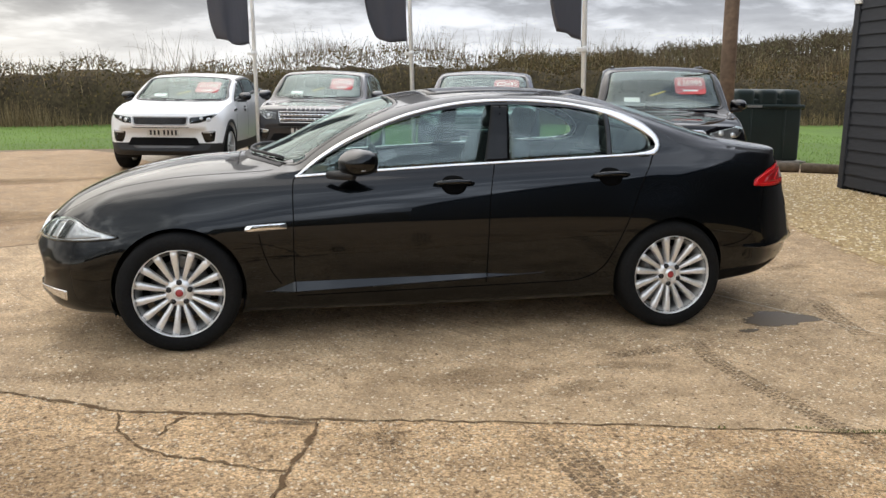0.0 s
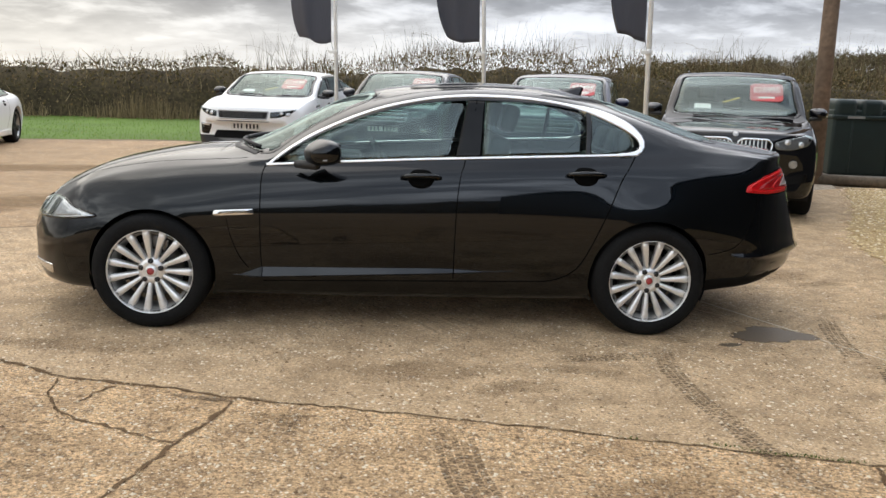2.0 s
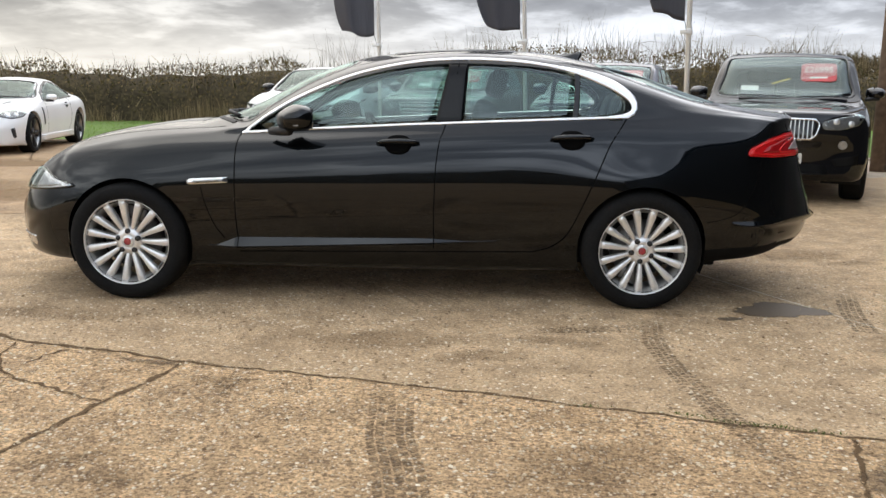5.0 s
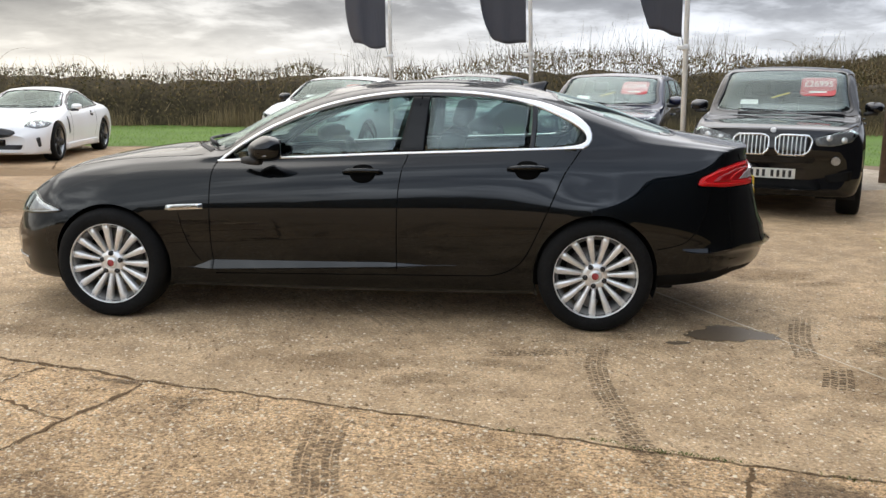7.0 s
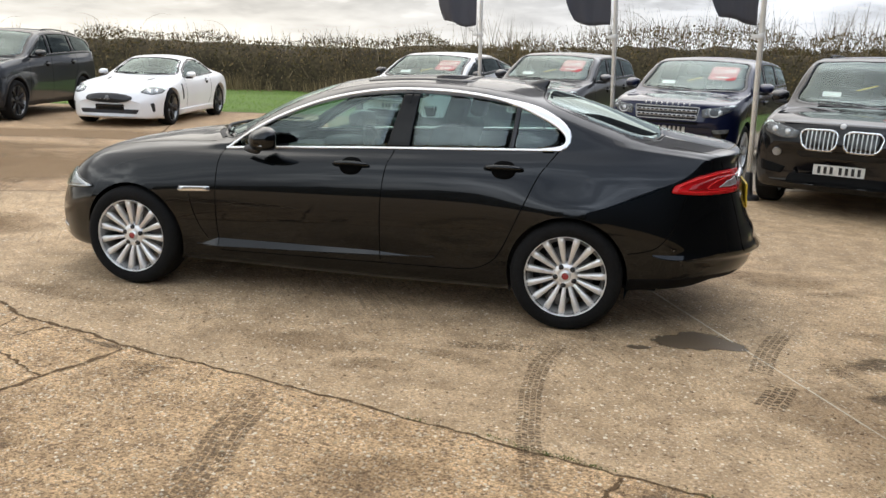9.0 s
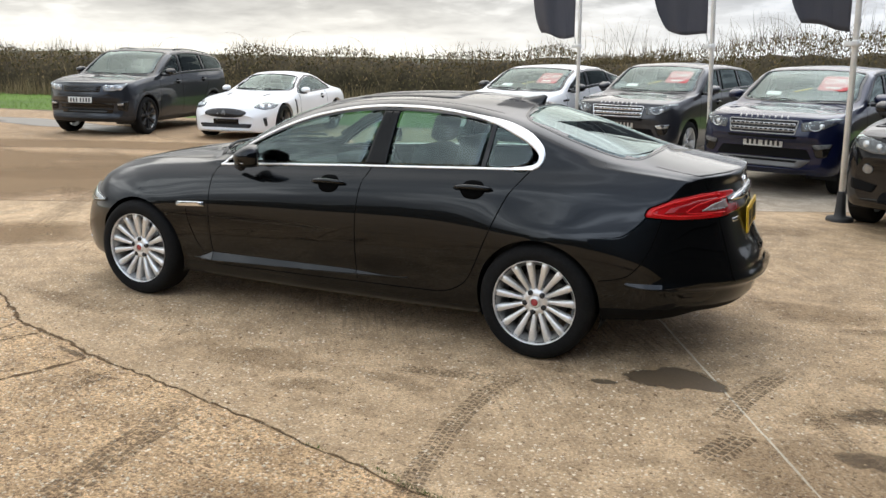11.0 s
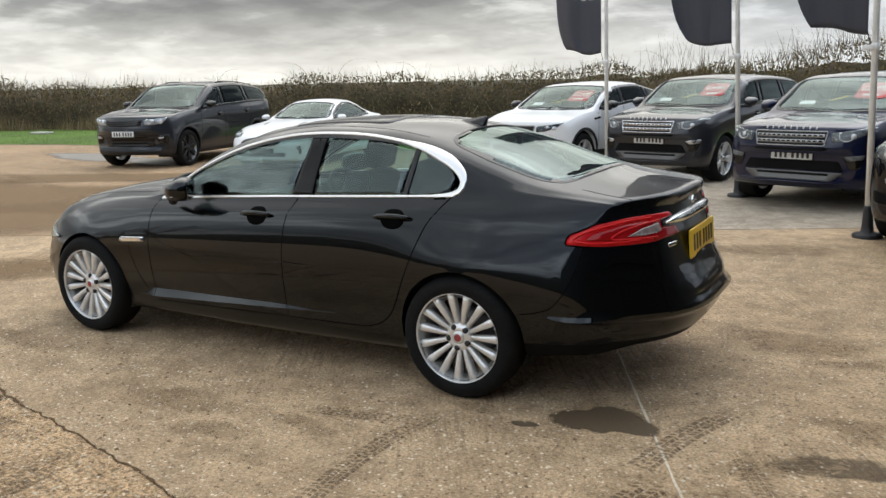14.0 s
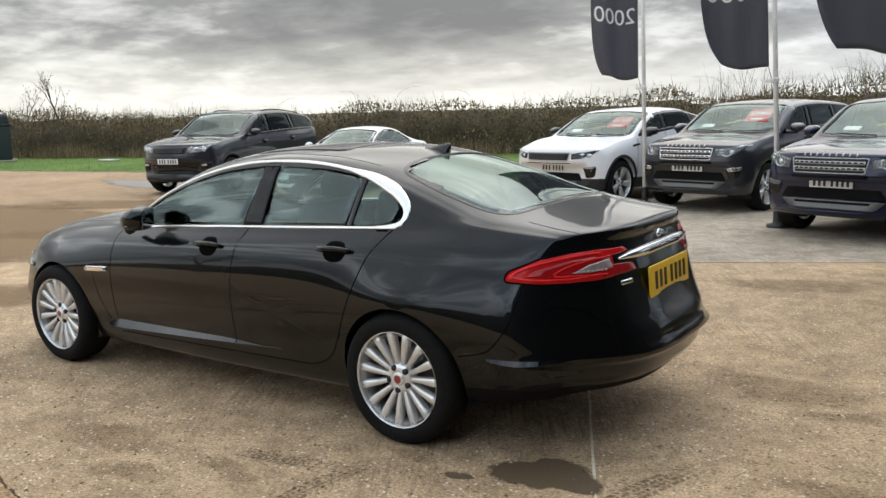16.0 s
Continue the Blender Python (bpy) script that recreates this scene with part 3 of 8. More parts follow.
def interior(car, x_dash, x_front, x_rear, z_seat, z_belt, half, x_end):
    """Dashboard, seats, steering wheel and a dark tub."""
    tub = bmesh.new()
    box(x_end - x_dash + 0.1, 2 * half - 0.26, 0.1, ((x_dash + x_end) / 2, 0, 0.28), 0.02, bm=tub)
    for s in (-1, 1):
        box(x_end - x_dash, 0.05, z_belt - 0.4, ((x_dash + x_end) / 2, s * (half - 0.16), (z_belt + 0.24) / 2), 0.02, bm=tub)
    box(0.08, 2 * half - 0.3, z_belt - 0.36, (x_end, 0, (z_belt + 0.24) / 2), 0.02, bm=tub)
    part("cabin_trim", tub, M["seat"], car)
    dash = bmesh.new()
    box(0.55, 2 * half - 0.34, 0.26, (x_dash + 0.2, 0, z_belt - 0.17), 0.09, 4, dash)
    box(0.22, 0.34, 0.09, (x_dash + 0.36, 0.37, z_belt - 0.02), 0.04, 3, dash)
    box(1.0, 0.22, 0.3, (x_dash + 0.85, 0, 0.5), 0.05, 3, dash)
    part("dashboard", dash, M["plastic"], car)
    for y in (-0.37, 0.37):
        s = bmesh.new()
        seat_mesh(s, x_front, y, z_seat)
        part("front_seat", s, M["seat"], car)
    for y in (-0.36, 0.0, 0.36):
        bench = bmesh.new()
        seat_mesh(bench, x_rear, y, z_seat - 0.15)
        part("rear_seat", bench, M["seat"], car)
    ring = [(0.185 * math.cos(a), 0.185 * math.sin(a)) for a in [2 * math.pi * k / 32 for k in range(33)]]
    tilt = Matrix.Translation((x_dash + 0.62, 0.37, z_belt - 0.06)) @ Matrix.Rotation(radians(-24), 4, "Y")
    st = tube([tilt @ Vector((0, a, b)) for a, b in ring], 0.017, 8, cap=False)
    for a in (0.0, math.pi, -math.pi / 2):
        tube([tilt @ Vector((0.03, 0.04 * math.cos(a), 0.04 * math.sin(a))), tilt @ Vector((0, 0.18 * math.cos(a), 0.18 * math.sin(a)))], 0.02, 6, st)
    hub = bmesh.ops.create_icosphere(st, subdivisions=2, radius=0.075)["verts"]
    for v in hub:
        v.co = tilt @ Vector((v.co.x * 0.4 + 0.03, v.co.y, v.co.z))
    part("steering_wheel", st, M["plastic"], car)


PLATE_BAR = {}


def slab_mesh(sx, sy, sz):
    vs = [(x * sx / 2, y * sy / 2, z * sz / 2) for x in (-1, 1) for y in (-1, 1) for z in (-1, 1)]
    return vs, [(0, 1, 3, 2), (4, 6, 7, 5), (0, 4, 5, 1), (2, 3, 7, 6), (0, 2, 6, 4), (1, 5, 7, 3)]


def number_plate(car, at, yaw, mat, w=0.52, h=0.111, tip=0.0):
    """A plate on the bumper with plain bars for its characters, facing -x before yaw."""
    m = Matrix.Translation(at) @ Matrix.Rotation(radians(yaw), 4, "Z") @ Matrix.Rotation(radians(tip), 4, "Y")
    plate = part("number_plate", box(0.012, w, h, (0, 0, 0), 0.003), M[mat], car)
    plate.matrix_basis = m
    bar = PLATE_BAR.setdefault(0, raw_mesh("plate_bar", *slab_mesh(0.003, 0.037, 0.078)))
    for k in range(7):
        y = -0.205 + k * 0.0625 + (0.028 if k > 3 else 0)
        mesh_part("plate_bar", bar, M["plate_black"], plate, "", pose(-0.0065, y, 0) @ Matrix.Diagonal((1, 0.86, 1 if h < 0.12 else 1.12, 1)))
    return plate


def door_mirror(car, at, side, mat, size=(0.12, 0.24, 0.155), swept=12):
    """A wing mirror: a swept housing, square at the glass and tapered forward, on a foot; side -1 is the car's left."""
    bm = bmesh.new()
    bmesh.ops.create_icosphere(bm, subdivisions=4, radius=0.5)
    sx, sy, sz = size
    for v in bm.verts:
        x, y, z = v.co * 2
        n = 2.7
        k = (abs(x) ** n + abs(y) ** n + abs(z) ** n) ** (-1 / n)
        x, y, z = x * k, y * k, z * k
        # forward end: lower and drawn in; glass end: cut square
        f = max(0, -x)
        v.co = Vector((min(x, 0.62) * sx * 0.62, y * sy * 0.5 * (1 - 0.22 * f), (z * (1 - 0.48 * f * (z > 0)) * 0.5 - 0.04 * f) * sz))
    shell_ = part("door_mirror", bm, mat, car)
    shell_.matrix_basis = Matrix.Translation(at) @ Matrix.Rotation(radians(-swept * side), 4, "Z")
    g = box(0.006, sy * 0.80, sz * 0.76, (sx * 0.384, 0, 0), 0.002)
    part("mirror_glass", g, M["dim_mirror"], shell_, "mirror glass")
    pts = []
    for k in range(9):
        a = math.pi * (0.12 + 0.76 * k / 8)
        pts.append((-sx * 0.56 * math.sin(a) * 0.9, side * sy * 0.47 * -math.cos(a) * -1, -sz * 0.25))
    part("repeater_lamp", tube(pts, 0.005, 6), M["clear_lens"], shell_)
    foot = bmesh.new()
    tube([(-sx * 0.30, side * sy * 0.1, -sz * 0.45), (-sx * 0.45, -side * sy * 0.3, -sz * 0.50), (-sx * 0.55, -side * sy * 0.62, -sz * 0.53)], lambda t: 0.030 - 0.008 * t, 8, foot)
    part("mirror_foot", foot, M["plastic"], shell_)


def door_handle(car, shell, x, z, mat, side="y", length=0.23):
    """A pull handle over a flat near-black patch, the painted shade of its recess."""
    s = -1 if side == "y" else 1
    cup = patch(shell, side, outline([(x - 0.076, z), (x - 0.052, z + 0.042), (x, z + 0.052), (x + 0.052, z + 0.042), (x + 0.076, z), (x + 0.05, z - 0.04), (x, z - 0.052), (x - 0.05, z - 0.04)], 32), 0.0012, 0.006, 3)
    pl = part("recess_shade", cup, M["dark_gap"], car)
    pts = []
    for k in range(9):
        t = k / 8
        place, n = shell.put(side, x - length / 2 + length * t, z + 0.004 + 0.004 * t, 0.008 + 0.028 * math.sin(math.pi * t) ** 0.5)
        pts.append(place)
    bar = tube(pts, lambda t: 0.008 + 0.006 * math.sin(math.pi * min(max(t, 0.02), 0.98)) ** 0.4, 10)
    part("door_handle", bar, mat, pl)


def seam(car, shell, axis, pts, width=0.006, name="panel_gap"):
    line = spline([Vector(p) for p in pts], max(12, len(pts) * 7))
    part(name, band(shell, axis, line, width, 0.0009, 0.004, False), M["dark_gap"], car)


def both(rim):
    """The same outline on the left and the right."""
    return (("y", rim), ("Y", rim))


# ---- the black saloon ----
SALOON = dict(
    ends=(-2.385, 2.578), tuck=0.93, hip=curve((-2.4, 0.42), (-1.3, 0.45), (-0.9, 0.36), (-0.3, 0.31), (0.6, 0.30), (1.1, 0.32), (1.5, 0.40), (2.0, 0.42), (2.6, 0.44)), bow=(0.30, 0.0),
    zt=curve((-2.385, 0.555), (-2.35, 0.62), (-2.29, 0.685), (-2.10, 0.815), (-1.73, 0.938), (-1.36, 1.0), (-1.12, 1.02), (-0.96, 1.068), (-0.81, 1.135), (-0.63, 1.232),
             (-0.41, 1.333), (-0.13, 1.408), (0.19, 1.446), (0.54, 1.458), (0.85, 1.447), (1.13, 1.408), (1.49, 1.325), (1.84, 1.205), (2.0, 1.155), (2.2, 1.122), (2.42, 1.092), (2.76, 1.055)),
    zr=curve((-2.385, 0.545), (-2.3, 0.66), (-2.1, 0.785), (-1.73, 0.912), (-1.36, 0.965), (-1.0, 0.985), (-0.82, 0.99), (-0.67, 1.065), (-0.47, 1.175), (-0.18, 1.295), (0.13, 1.366),
             (0.42, 1.39), (0.76, 1.38), (1.07, 1.338), (1.3, 1.28), (1.5, 1.22), (1.8, 1.14), (2.1, 1.095), (2.4, 1.062), (2.76, 1.02)),
    wr=curve((-2.385, 0.36), (-2.1, 0.55), (-1.5, 0.62), (-1.0, 0.66), (-0.82, 0.745), (-0.67, 0.742), (-0.47, 0.718), (-0.18, 0.674), (0.13, 0.641), (0.42, 0.626), (0.76, 0.621),
             (1.07, 0.626), (1.3, 0.634), (1.5, 0.64), (1.8, 0.64), (2.1, 0.62), (2.4, 0.60), (2.76, 0.57)),
    zb=curve((-2.385, 0.53), (-2.3, 0.625), (-2.1, 0.735), (-1.9, 0.815), (-1.4, 0.897), (-1.0, 0.936), (-0.78, 0.955), (0.0, 1.006), (0.35, 1.024), (1.07, 1.055), (1.34, 1.068),
             (1.7, 1.07), (2.0, 1.055), (2.2, 1.035), (2.4, 1.005), (2.76, 0.955)),
    wb=curve((-2.385, 0.44), (-2.3, 0.57), (-2.1, 0.71), (-1.9, 0.76), (-1.4, 0.795), (-0.78, 0.793), (0.0, 0.806), (0.6, 0.812), (1.07, 0.805), (1.4, 0.786), (1.8, 0.758), (2.2, 0.72),
             (2.45, 0.68), (2.76, 0.64)),
    wm=curve((-2.385, 0.60), (-2.33, 0.72), (-2.2, 0.815), (-2.0, 0.87), (-1.75, 0.912), (-1.4, 0.935), (-1.0, 0.928), (0.0, 0.937), (1.0, 0.937), (1.5, 0.942), (1.9, 0.912),
             (2.2, 0.875), (2.4, 0.835), (2.76, 0.79)),
    zm=curve((-2.385, 0.45), (-1.8, 0.58), (-1.4, 0.67), (-0.8, 0.695), (0.0, 0.70), (1.0, 0.71), (1.45, 0.71), (2.1, 0.62), (2.575, 0.50)),
    z0=curve((-2.385, 0.30), (-2.3, 0.23), (-2.0, 0.20), (0.0, 0.19), (1.6, 0.21), (1.85, 0.255), (2.2, 0.285), (2.4, 0.30), (2.55, 0.32), (2.76, 0.34)),
)



TAIL = curve((0.28, 2.44), (0.34, 2.53), (0.40, 2.585), (0.455, 2.602), (0.47, 2.606), (0.495, 2.636), (0.53, 2.610), (0.58, 2.600), (0.62, 2.588), (0.655, 2.556), (0.70, 2.540), (0.80, 2.510), (0.95, 2.484), (1.02, 2.485), (1.06, 2.492), (1.10, 2.485), (1.2, 2.48))
TAIL_SIDE = curve((0.28, 2.44), (0.34, 2.53), (0.40, 2.585), (0.455, 2.602), (0.47, 2.606), (0.495, 2.63), (0.60, 2.612), (0.72, 2.58), (0.85, 2.545), (0.95, 2.52), (1.02, 2.50), (1.10, 2.485), (1.2, 2.48))


def rounded_tail(x, y, z):
    """Ends the body in a smooth face, bowed in plan, with a crease round the bumper."""
    side = min(1, max(0, (abs(y) - 0.35) / 0.3))
    side = side * side * (3 - 2 * side)
    end = TAIL(z) * (1 - side) + TAIL_SIDE(z) * side - 0.52 * (abs(y) / 0.9) ** 3.2
    k = 0.022 + 0.045 * min(1, max(0, (1.02 - z) / 0.14))
    end += 0.69 * (k - 0.026) - 0.045
    x2 = x if x < end - 0.4 else min(x, end) - k * math.log(1 + math.exp(-abs(x - end) / k))
    ledge = max(0, 1 - abs(z - 0.495) / 0.03) if z > 0.495 else max(0, 1 - (0.495 - z) / 0.022)
    x2 += 0.016 * ledge * min(1, max(0, (x - end + 0.08) / 0.05))
    return x2, y + math.copysign(0.006 * ledge * min(1, max(0, (x - 1.9) / 0.15)), y) * min(1, max(0, (abs(y) - 0.5) / 0.25))


def haunch(x, y, z):
    """The body's side swells over the rear wheel."""
    rise = min(1, max(0, (0.89 - z) / 0.17))
    fall = min(1, max(0, (z - 0.30) / 0.30))
    return y + math.copysign(0.017 * math.exp(-((x - 1.43) / 0.30) ** 2) * rise * rise * (3 - 2 * rise) * fall, y) * min(1, max(0, (abs(y) - 0.5) / 0.25))


def shorter_nose(f):
    """The same curve with the nose drawn in a little."""
    return lambda x: f(x if x > -1.85 else -1.85 + (x + 1.85) * 0.535 / 0.475)


for _k in ("zt", "zr", "wr", "zb", "wb", "wm", "zm", "z0"):
    SALOON[_k] = shorter_nose(SALOON[_k])
SALOON["ends"] = (-2.325, 2.76)
SALOON["tail"] = rounded_tail
SALOON["swell"] = haunch


def black_saloon():
    car = thing("saloon_car", pose(0, 0.07, 0), "glossy black four-door saloon car with chrome window surrounds parked on concrete", "car")
    P = M["black_paint"]
    full = loft(SALOON)
    sh = Shell(full)
    arches = [(-1.4545, 0.335, 0.362), (1.4545, 0.335, 0.362)]
    arch_line = [(-0.80, 0.955), (-0.66, 1.062), (-0.47, 1.17), (-0.18, 1.287), (0.13, 1.357), (0.42, 1.381), (0.76, 1.371), (1.07, 1.322), (1.26, 1.258), (1.365, 1.195), (1.405, 1.14), (1.39, 1.092), (1.335, 1.073), (1.25, 1.066)]
    belt_line = [(1.34, 1.068), (1.07, 1.056), (0.35, 1.023), (0.0, 1.005), (-0.47, 0.977), (-0.76, 0.958)]
    dlo = [Vector(p) for p in spline([Vector(p) for p in arch_line], 60)] + [Vector(p) for p in spline([Vector(p) for p in belt_line], 40)]
    screen = outline([(-1.07, 0.0), (-1.02, 0.36), (-0.845, 0.675), (-0.6, 0.635), (-0.36, 0.575), (-0.20, 0.50), (-0.19, 0.25), (-0.20, 0.0), (-0.19, -0.25), (-0.20, -0.50), (-0.36, -0.575), (-0.6, -0.635), (-0.845, -0.675), (-1.02, -0.36)], 84)
    rear = outline([(1.19, 0.0), (1.195, 0.3), (1.24, 0.515), (1.4, 0.575), (1.62, 0.595), (1.86, 0.59), (1.94, 0.47), (1.965, 0.2), (1.965, 0.0), (1.965, -0.2), (1.94, -0.47), (1.86, -0.59), (1.62, -0.595), (1.4, -0.575), (1.24, -0.515), (1.195, -0.3)], 84)
    roof_glass = outline([(0.02, -0.43), (0.02, 0.43), (0.74, 0.43), (0.74, -0.43)], 60, 0.07)
    bm = full
    cut_openings(bm, both(grown(dlo, -0.012)) + (("z", shrunk(screen, 0.97)), ("z", shrunk(rear, 0.965))), arches, sh)
    cut_r = curve((0.2, 0.80), (0.318, 0.87), (0.33, 0.94), (0.447, 1.05), (0.68, 1.15), (0.91, 1.25), (1.061, 1.35), (1.4, 1.36))
    left, right = (lambda c: c.y < -0.3), (lambda c: c.y > 0.3)
    def front_door(c):
        return -0.83 < c.x < 0.30 and 0.30 < c.z and abs(c.y) > 0.55
    def rear_door(c):
        return 0.30 <= c.x < cut_r(c.z) and 0.30 < c.z and abs(c.y) > 0.55
    regions = [
        ("front_door", lambda c, n: left(c) and front_door(c)), ("front_door|right", lambda c, n: right(c) and front_door(c)),
        ("rear_door", lambda c, n: left(c) and rear_door(c)), ("rear_door|right", lambda c, n: right(c) and rear_door(c)),
        ("bonnet", lambda c, n: c.x < -0.98 and c.z > 0.7 and n.z > 0.55 and abs(c.y) < 0.64 + 0.06 * (c.x + 2.2)),
        ("boot_lid", lambda c, n: c.x > 1.97 and abs(c.y) < 0.62 and c.z > 0.64),
        ("front_bumper", lambda c, n: c.x < -1.83 and c.z < 0.60),
        ("rear_valance", lambda c, n: c.x > 1.80 and c.z < 0.375),
        ("rear_bumper", lambda c, n: c.x > 1.80 and c.z < 0.56),
        ("roof", lambda c, n: -0.2 < c.x < 1.12 and c.z > 1.3 and abs(c.y) < 0.56),
    ]
    made = skin(bm, regions, P, car, {"rear_valance": M["valance"]})
    bm.free()
    wells(car, arches, 0.90)
    # unseen trays added under the body to deepen the shade on the ground
    part("shade_tray", box(2.1, 1.40, 0.05, (-0.0, 0, 0.195), 0.02), M["underbody"], car)
    part("shade_tray", box(4.0, 0.9, 0.05, (0.0, 0, 0.19), 0.02), M["underbody"], car)

    # glass
    t_arch = curve(*[(p[0], p[1]) for p in arch_line[:10]])
    t_belt = curve(*[(p[0], p[1]) for p in belt_line[::-1]])
    def pane(xa_top, xa_bot, xb_top, xb_bot):
        tops = [Vector((x, t_arch(x) - 0.012)) for x in np.linspace(xa_top, xb_top, 16)]
        bots = [Vector((x, t_belt(x) + 0.008)) for x in np.linspace(xb_bot, xa_bot, 16)]
        return tops + [tops[-1].lerp(bots[0], k / 5) for k in range(1, 5)] + bots + [bots[-1].lerp(tops[0], k / 5) for k in range(1, 5)]
    quarter = outline([(1.095, 1.30), (1.22, 1.262), (1.31, 1.205), (1.35, 1.145), (1.33, 1.095), (1.24, 1.076), (1.085, 1.068), (1.09, 1.18)], 40)
    for axis in ("y", "Y"):
        for name, rim in (("front_window", pane(-0.72, -0.70, 0.385, 0.298)), ("rear_window", pane(0.450, 0.426, 1.075, 1.055)), ("quarter_window", quarter)):
            g = part(name, patch(sh, axis, rim, -0.004, 0.004, 6), M["glass"], car, "tinted side glass")
            g.visible_shadow = False
        top = spline([Vector(p) for p in arch_line], 90)
        part("window_chrome", band(sh, axis, top, lambda t: 0.0135 + 0.036 * math.sin(math.pi * min(1, max(0, (t - 0.72) / 0.28))) ** 1.5, 0.005, 0.014, False), M["satin_chrome"], car, "bright chrome window arch")
        low = spline([Vector((1.37, 1.07))] + [Vector(p) for p in belt_line] + [Vector((-0.81, 0.955))], 60)
        part("belt_chrome", band(sh, axis, low, 0.0125, 0.005, 0.014, False), M["satin_chrome"], car, "bright chrome belt strip")
        pil = [Vector((0.366, 1.385)), Vector((0.464, 1.385)), Vector((0.437, 1.02)), Vector((0.285, 1.015))]
        pil = outline([(p.x, p.y) for p in pil], 40, 0.004)
        pil = [Vector((p.x, min(p.y, t_arch(p.x) - 0.006))) for p in pil]
        part("door_pillar", patch(sh, axis, pil, 0.0015, 0.012, 4), M["pillar_black"], car, "gloss black pillar trim")
        bar = spline([Vector((1.087, 1.31)), Vector((1.083, 1.2)), Vector((1.07, 1.062))], 14)
        part("window_divider", band(sh, axis, bar, 0.03, 0.002, 0.012, False), M["gloss_black"], car)
        seam(car, sh, axis, [(0.418, 1.375), (0.345, 1.02), (0.315, 0.93), (0.295, 0.78), (0.288, 0.55), (0.288, 0.325)])
        seam(car, sh, axis, [(-0.785, 0.96), (-0.825, 0.92), (-0.83, 0.7), (-0.83, 0.45), (-0.82, 0.31)])
        seam(car, sh, axis, [(1.36, 1.068), (1.30, 0.985), (1.25, 0.91), (1.16, 0.70), (1.05, 0.447), (0.97, 0.36), (0.87, 0.32), (0.78, 0.313), (0.3, 0.305), (-0.3, 0.295), (-0.82, 0.285)], 0.007)
        door_handle(car, sh, 0.085, 0.903, P, axis)
        door_handle(car, sh, 1.045, 0.94, P, axis)
        # the sculpted wedge along the doors' feet
        for a, b in ((-0.99, -0.825), (-0.82, 0.285), (0.292, 0.64)):
            n = 16
            w = bmesh.new()
            rows = []
            for k in range(n):
                x = a + (b - a) * k / (n - 1)
                hi = 0.318 + 0.068 * min(1, max(0, (x + 1.0) / 0.17)) - 0.03 * max(0, x - 0.25) / 0.4
                lo = 0.318 + 0.056 * max(0, (x + 0.85)) / 1.5 * (1.0 if x < 0.3 else 1.0)
                hi = max(hi * 0.985 + 0.012 * x, lo + 0.002)
                p0, _ = sh.put(axis, x, hi, 0.001)
                p2, _ = sh.put(axis, x, lo - 0.016, -0.004)
                out = (-1 if axis == "y" else 1) * 0.5 * (hi - lo)
                p1 = Vector((x, p0.y + out, lo))
                rows.append([w.verts.new(p) for p in (p0, p1, p1, p2)])
            for p, q in zip(rows, rows[1:]):
                for i in (0, 2):
                    w.faces.new((p[i], p[i + 1], q[i + 1], q[i]))
            bmesh.ops.recalc_face_normals(w, faces=w.faces)
            part("door_sill_wedge", w, P, car)
        # the wing crease's shade, laid on as a near-black strip
        seam(car, sh, axis, [(-1.02, 0.655), (-1.0, 0.56), (-0.955, 0.44), (-0.90, 0.36)], 0.005, "wing_crease_shade")
        vent = outline([(-1.098, 0.675), (-1.085, 0.70), (-0.868, 0.712), (-0.865, 0.682), (-1.08, 0.668)], 30, 0.006)
        v = part("side_vent", patch(sh, axis, vent, 0.008, 0.012, 3), M["chrome"], car, "chrome wing vent")
    screen_g = part("windscreen", patch(sh, "z", screen, -0.002, 0.004, 8), M["screen_glass"], car)
    rear_g = part("rear_screen", patch(sh, "z", rear, -0.002, 0.004, 8), M["rear_glass"], car)
    screen_g.visible_shadow = rear_g.visible_shadow = False
    part("screen_surround", band(sh, "z", screen, 0.03, 0.0015, 0.01), M["gloss_black"], car)
    part("rear_screen_surround", band(sh, "z", rear, 0.022, 0.0015, 0.01), M["gloss_black"], car)
    part("sunroof", patch(sh, "z", roof_glass, 0.002, 0.008, 5), M["gloss_black"], car, "black glass sunroof panel")
    interior(car, -0.78, 0.22, 1.02, 0.42, 0.93, 0.84, 1.55)
    shelf = box(0.5, 1.2, 0.03, (1.62, 0, 1.02), 0.01)
    part("parcel_shelf", shelf, M["seat"], car)
    lining = bmesh.new()
    rows = []
    for k in range(16):
        x = -0.15 + 1.25 * k / 15
        rows.append([lining.verts.new((x, y * 0.56, SALOON["zt"](x) - 0.035 - 0.04 * abs(y) ** 2)) for y in np.linspace(-1, 1, 9)])
    for p, q in zip(rows, rows[1:]):
        for i in range(8):
            lining.faces.new((p[i], p[i + 1], q[i + 1], q[i]))
    part("headlining", lining, M["headlining"], car)
    # wipers and cowl
    for s in (-1, 1):
        line = [Vector(p) for p in spline([Vector((-1.085, 0.0)), Vector((-1.045, s * 0.38)), Vector((-0.885, s * 0.665))], 20)]
        part("cowl_trim", band(sh, "z", line, 0.032, 0.004, 0.012, False), M["plastic"], car)
    for y0, y1 in ((-0.62, 0.0), (0.0, 0.62)):
        pts = []
        for k in range(9):
            y = y0 + (y1 - y0) * k / 8
            x = -1.075 + 0.22 * (abs(y) / 0.67) ** 2.2 + 0.012
            pts.append(sh.put("z", x + 0.015, y, 0.02)[0])
        part("wiper", tube(pts, 0.011, 6), M["plastic"], car)
    # front: grille, headlamps, bumper brightwork
    gr = outline([(-0.36, 0.66), (0.36, 0.66), (0.33, 0.50), (0.24, 0.43), (-0.24, 0.43), (-0.33, 0.50)], 48, 0.05)
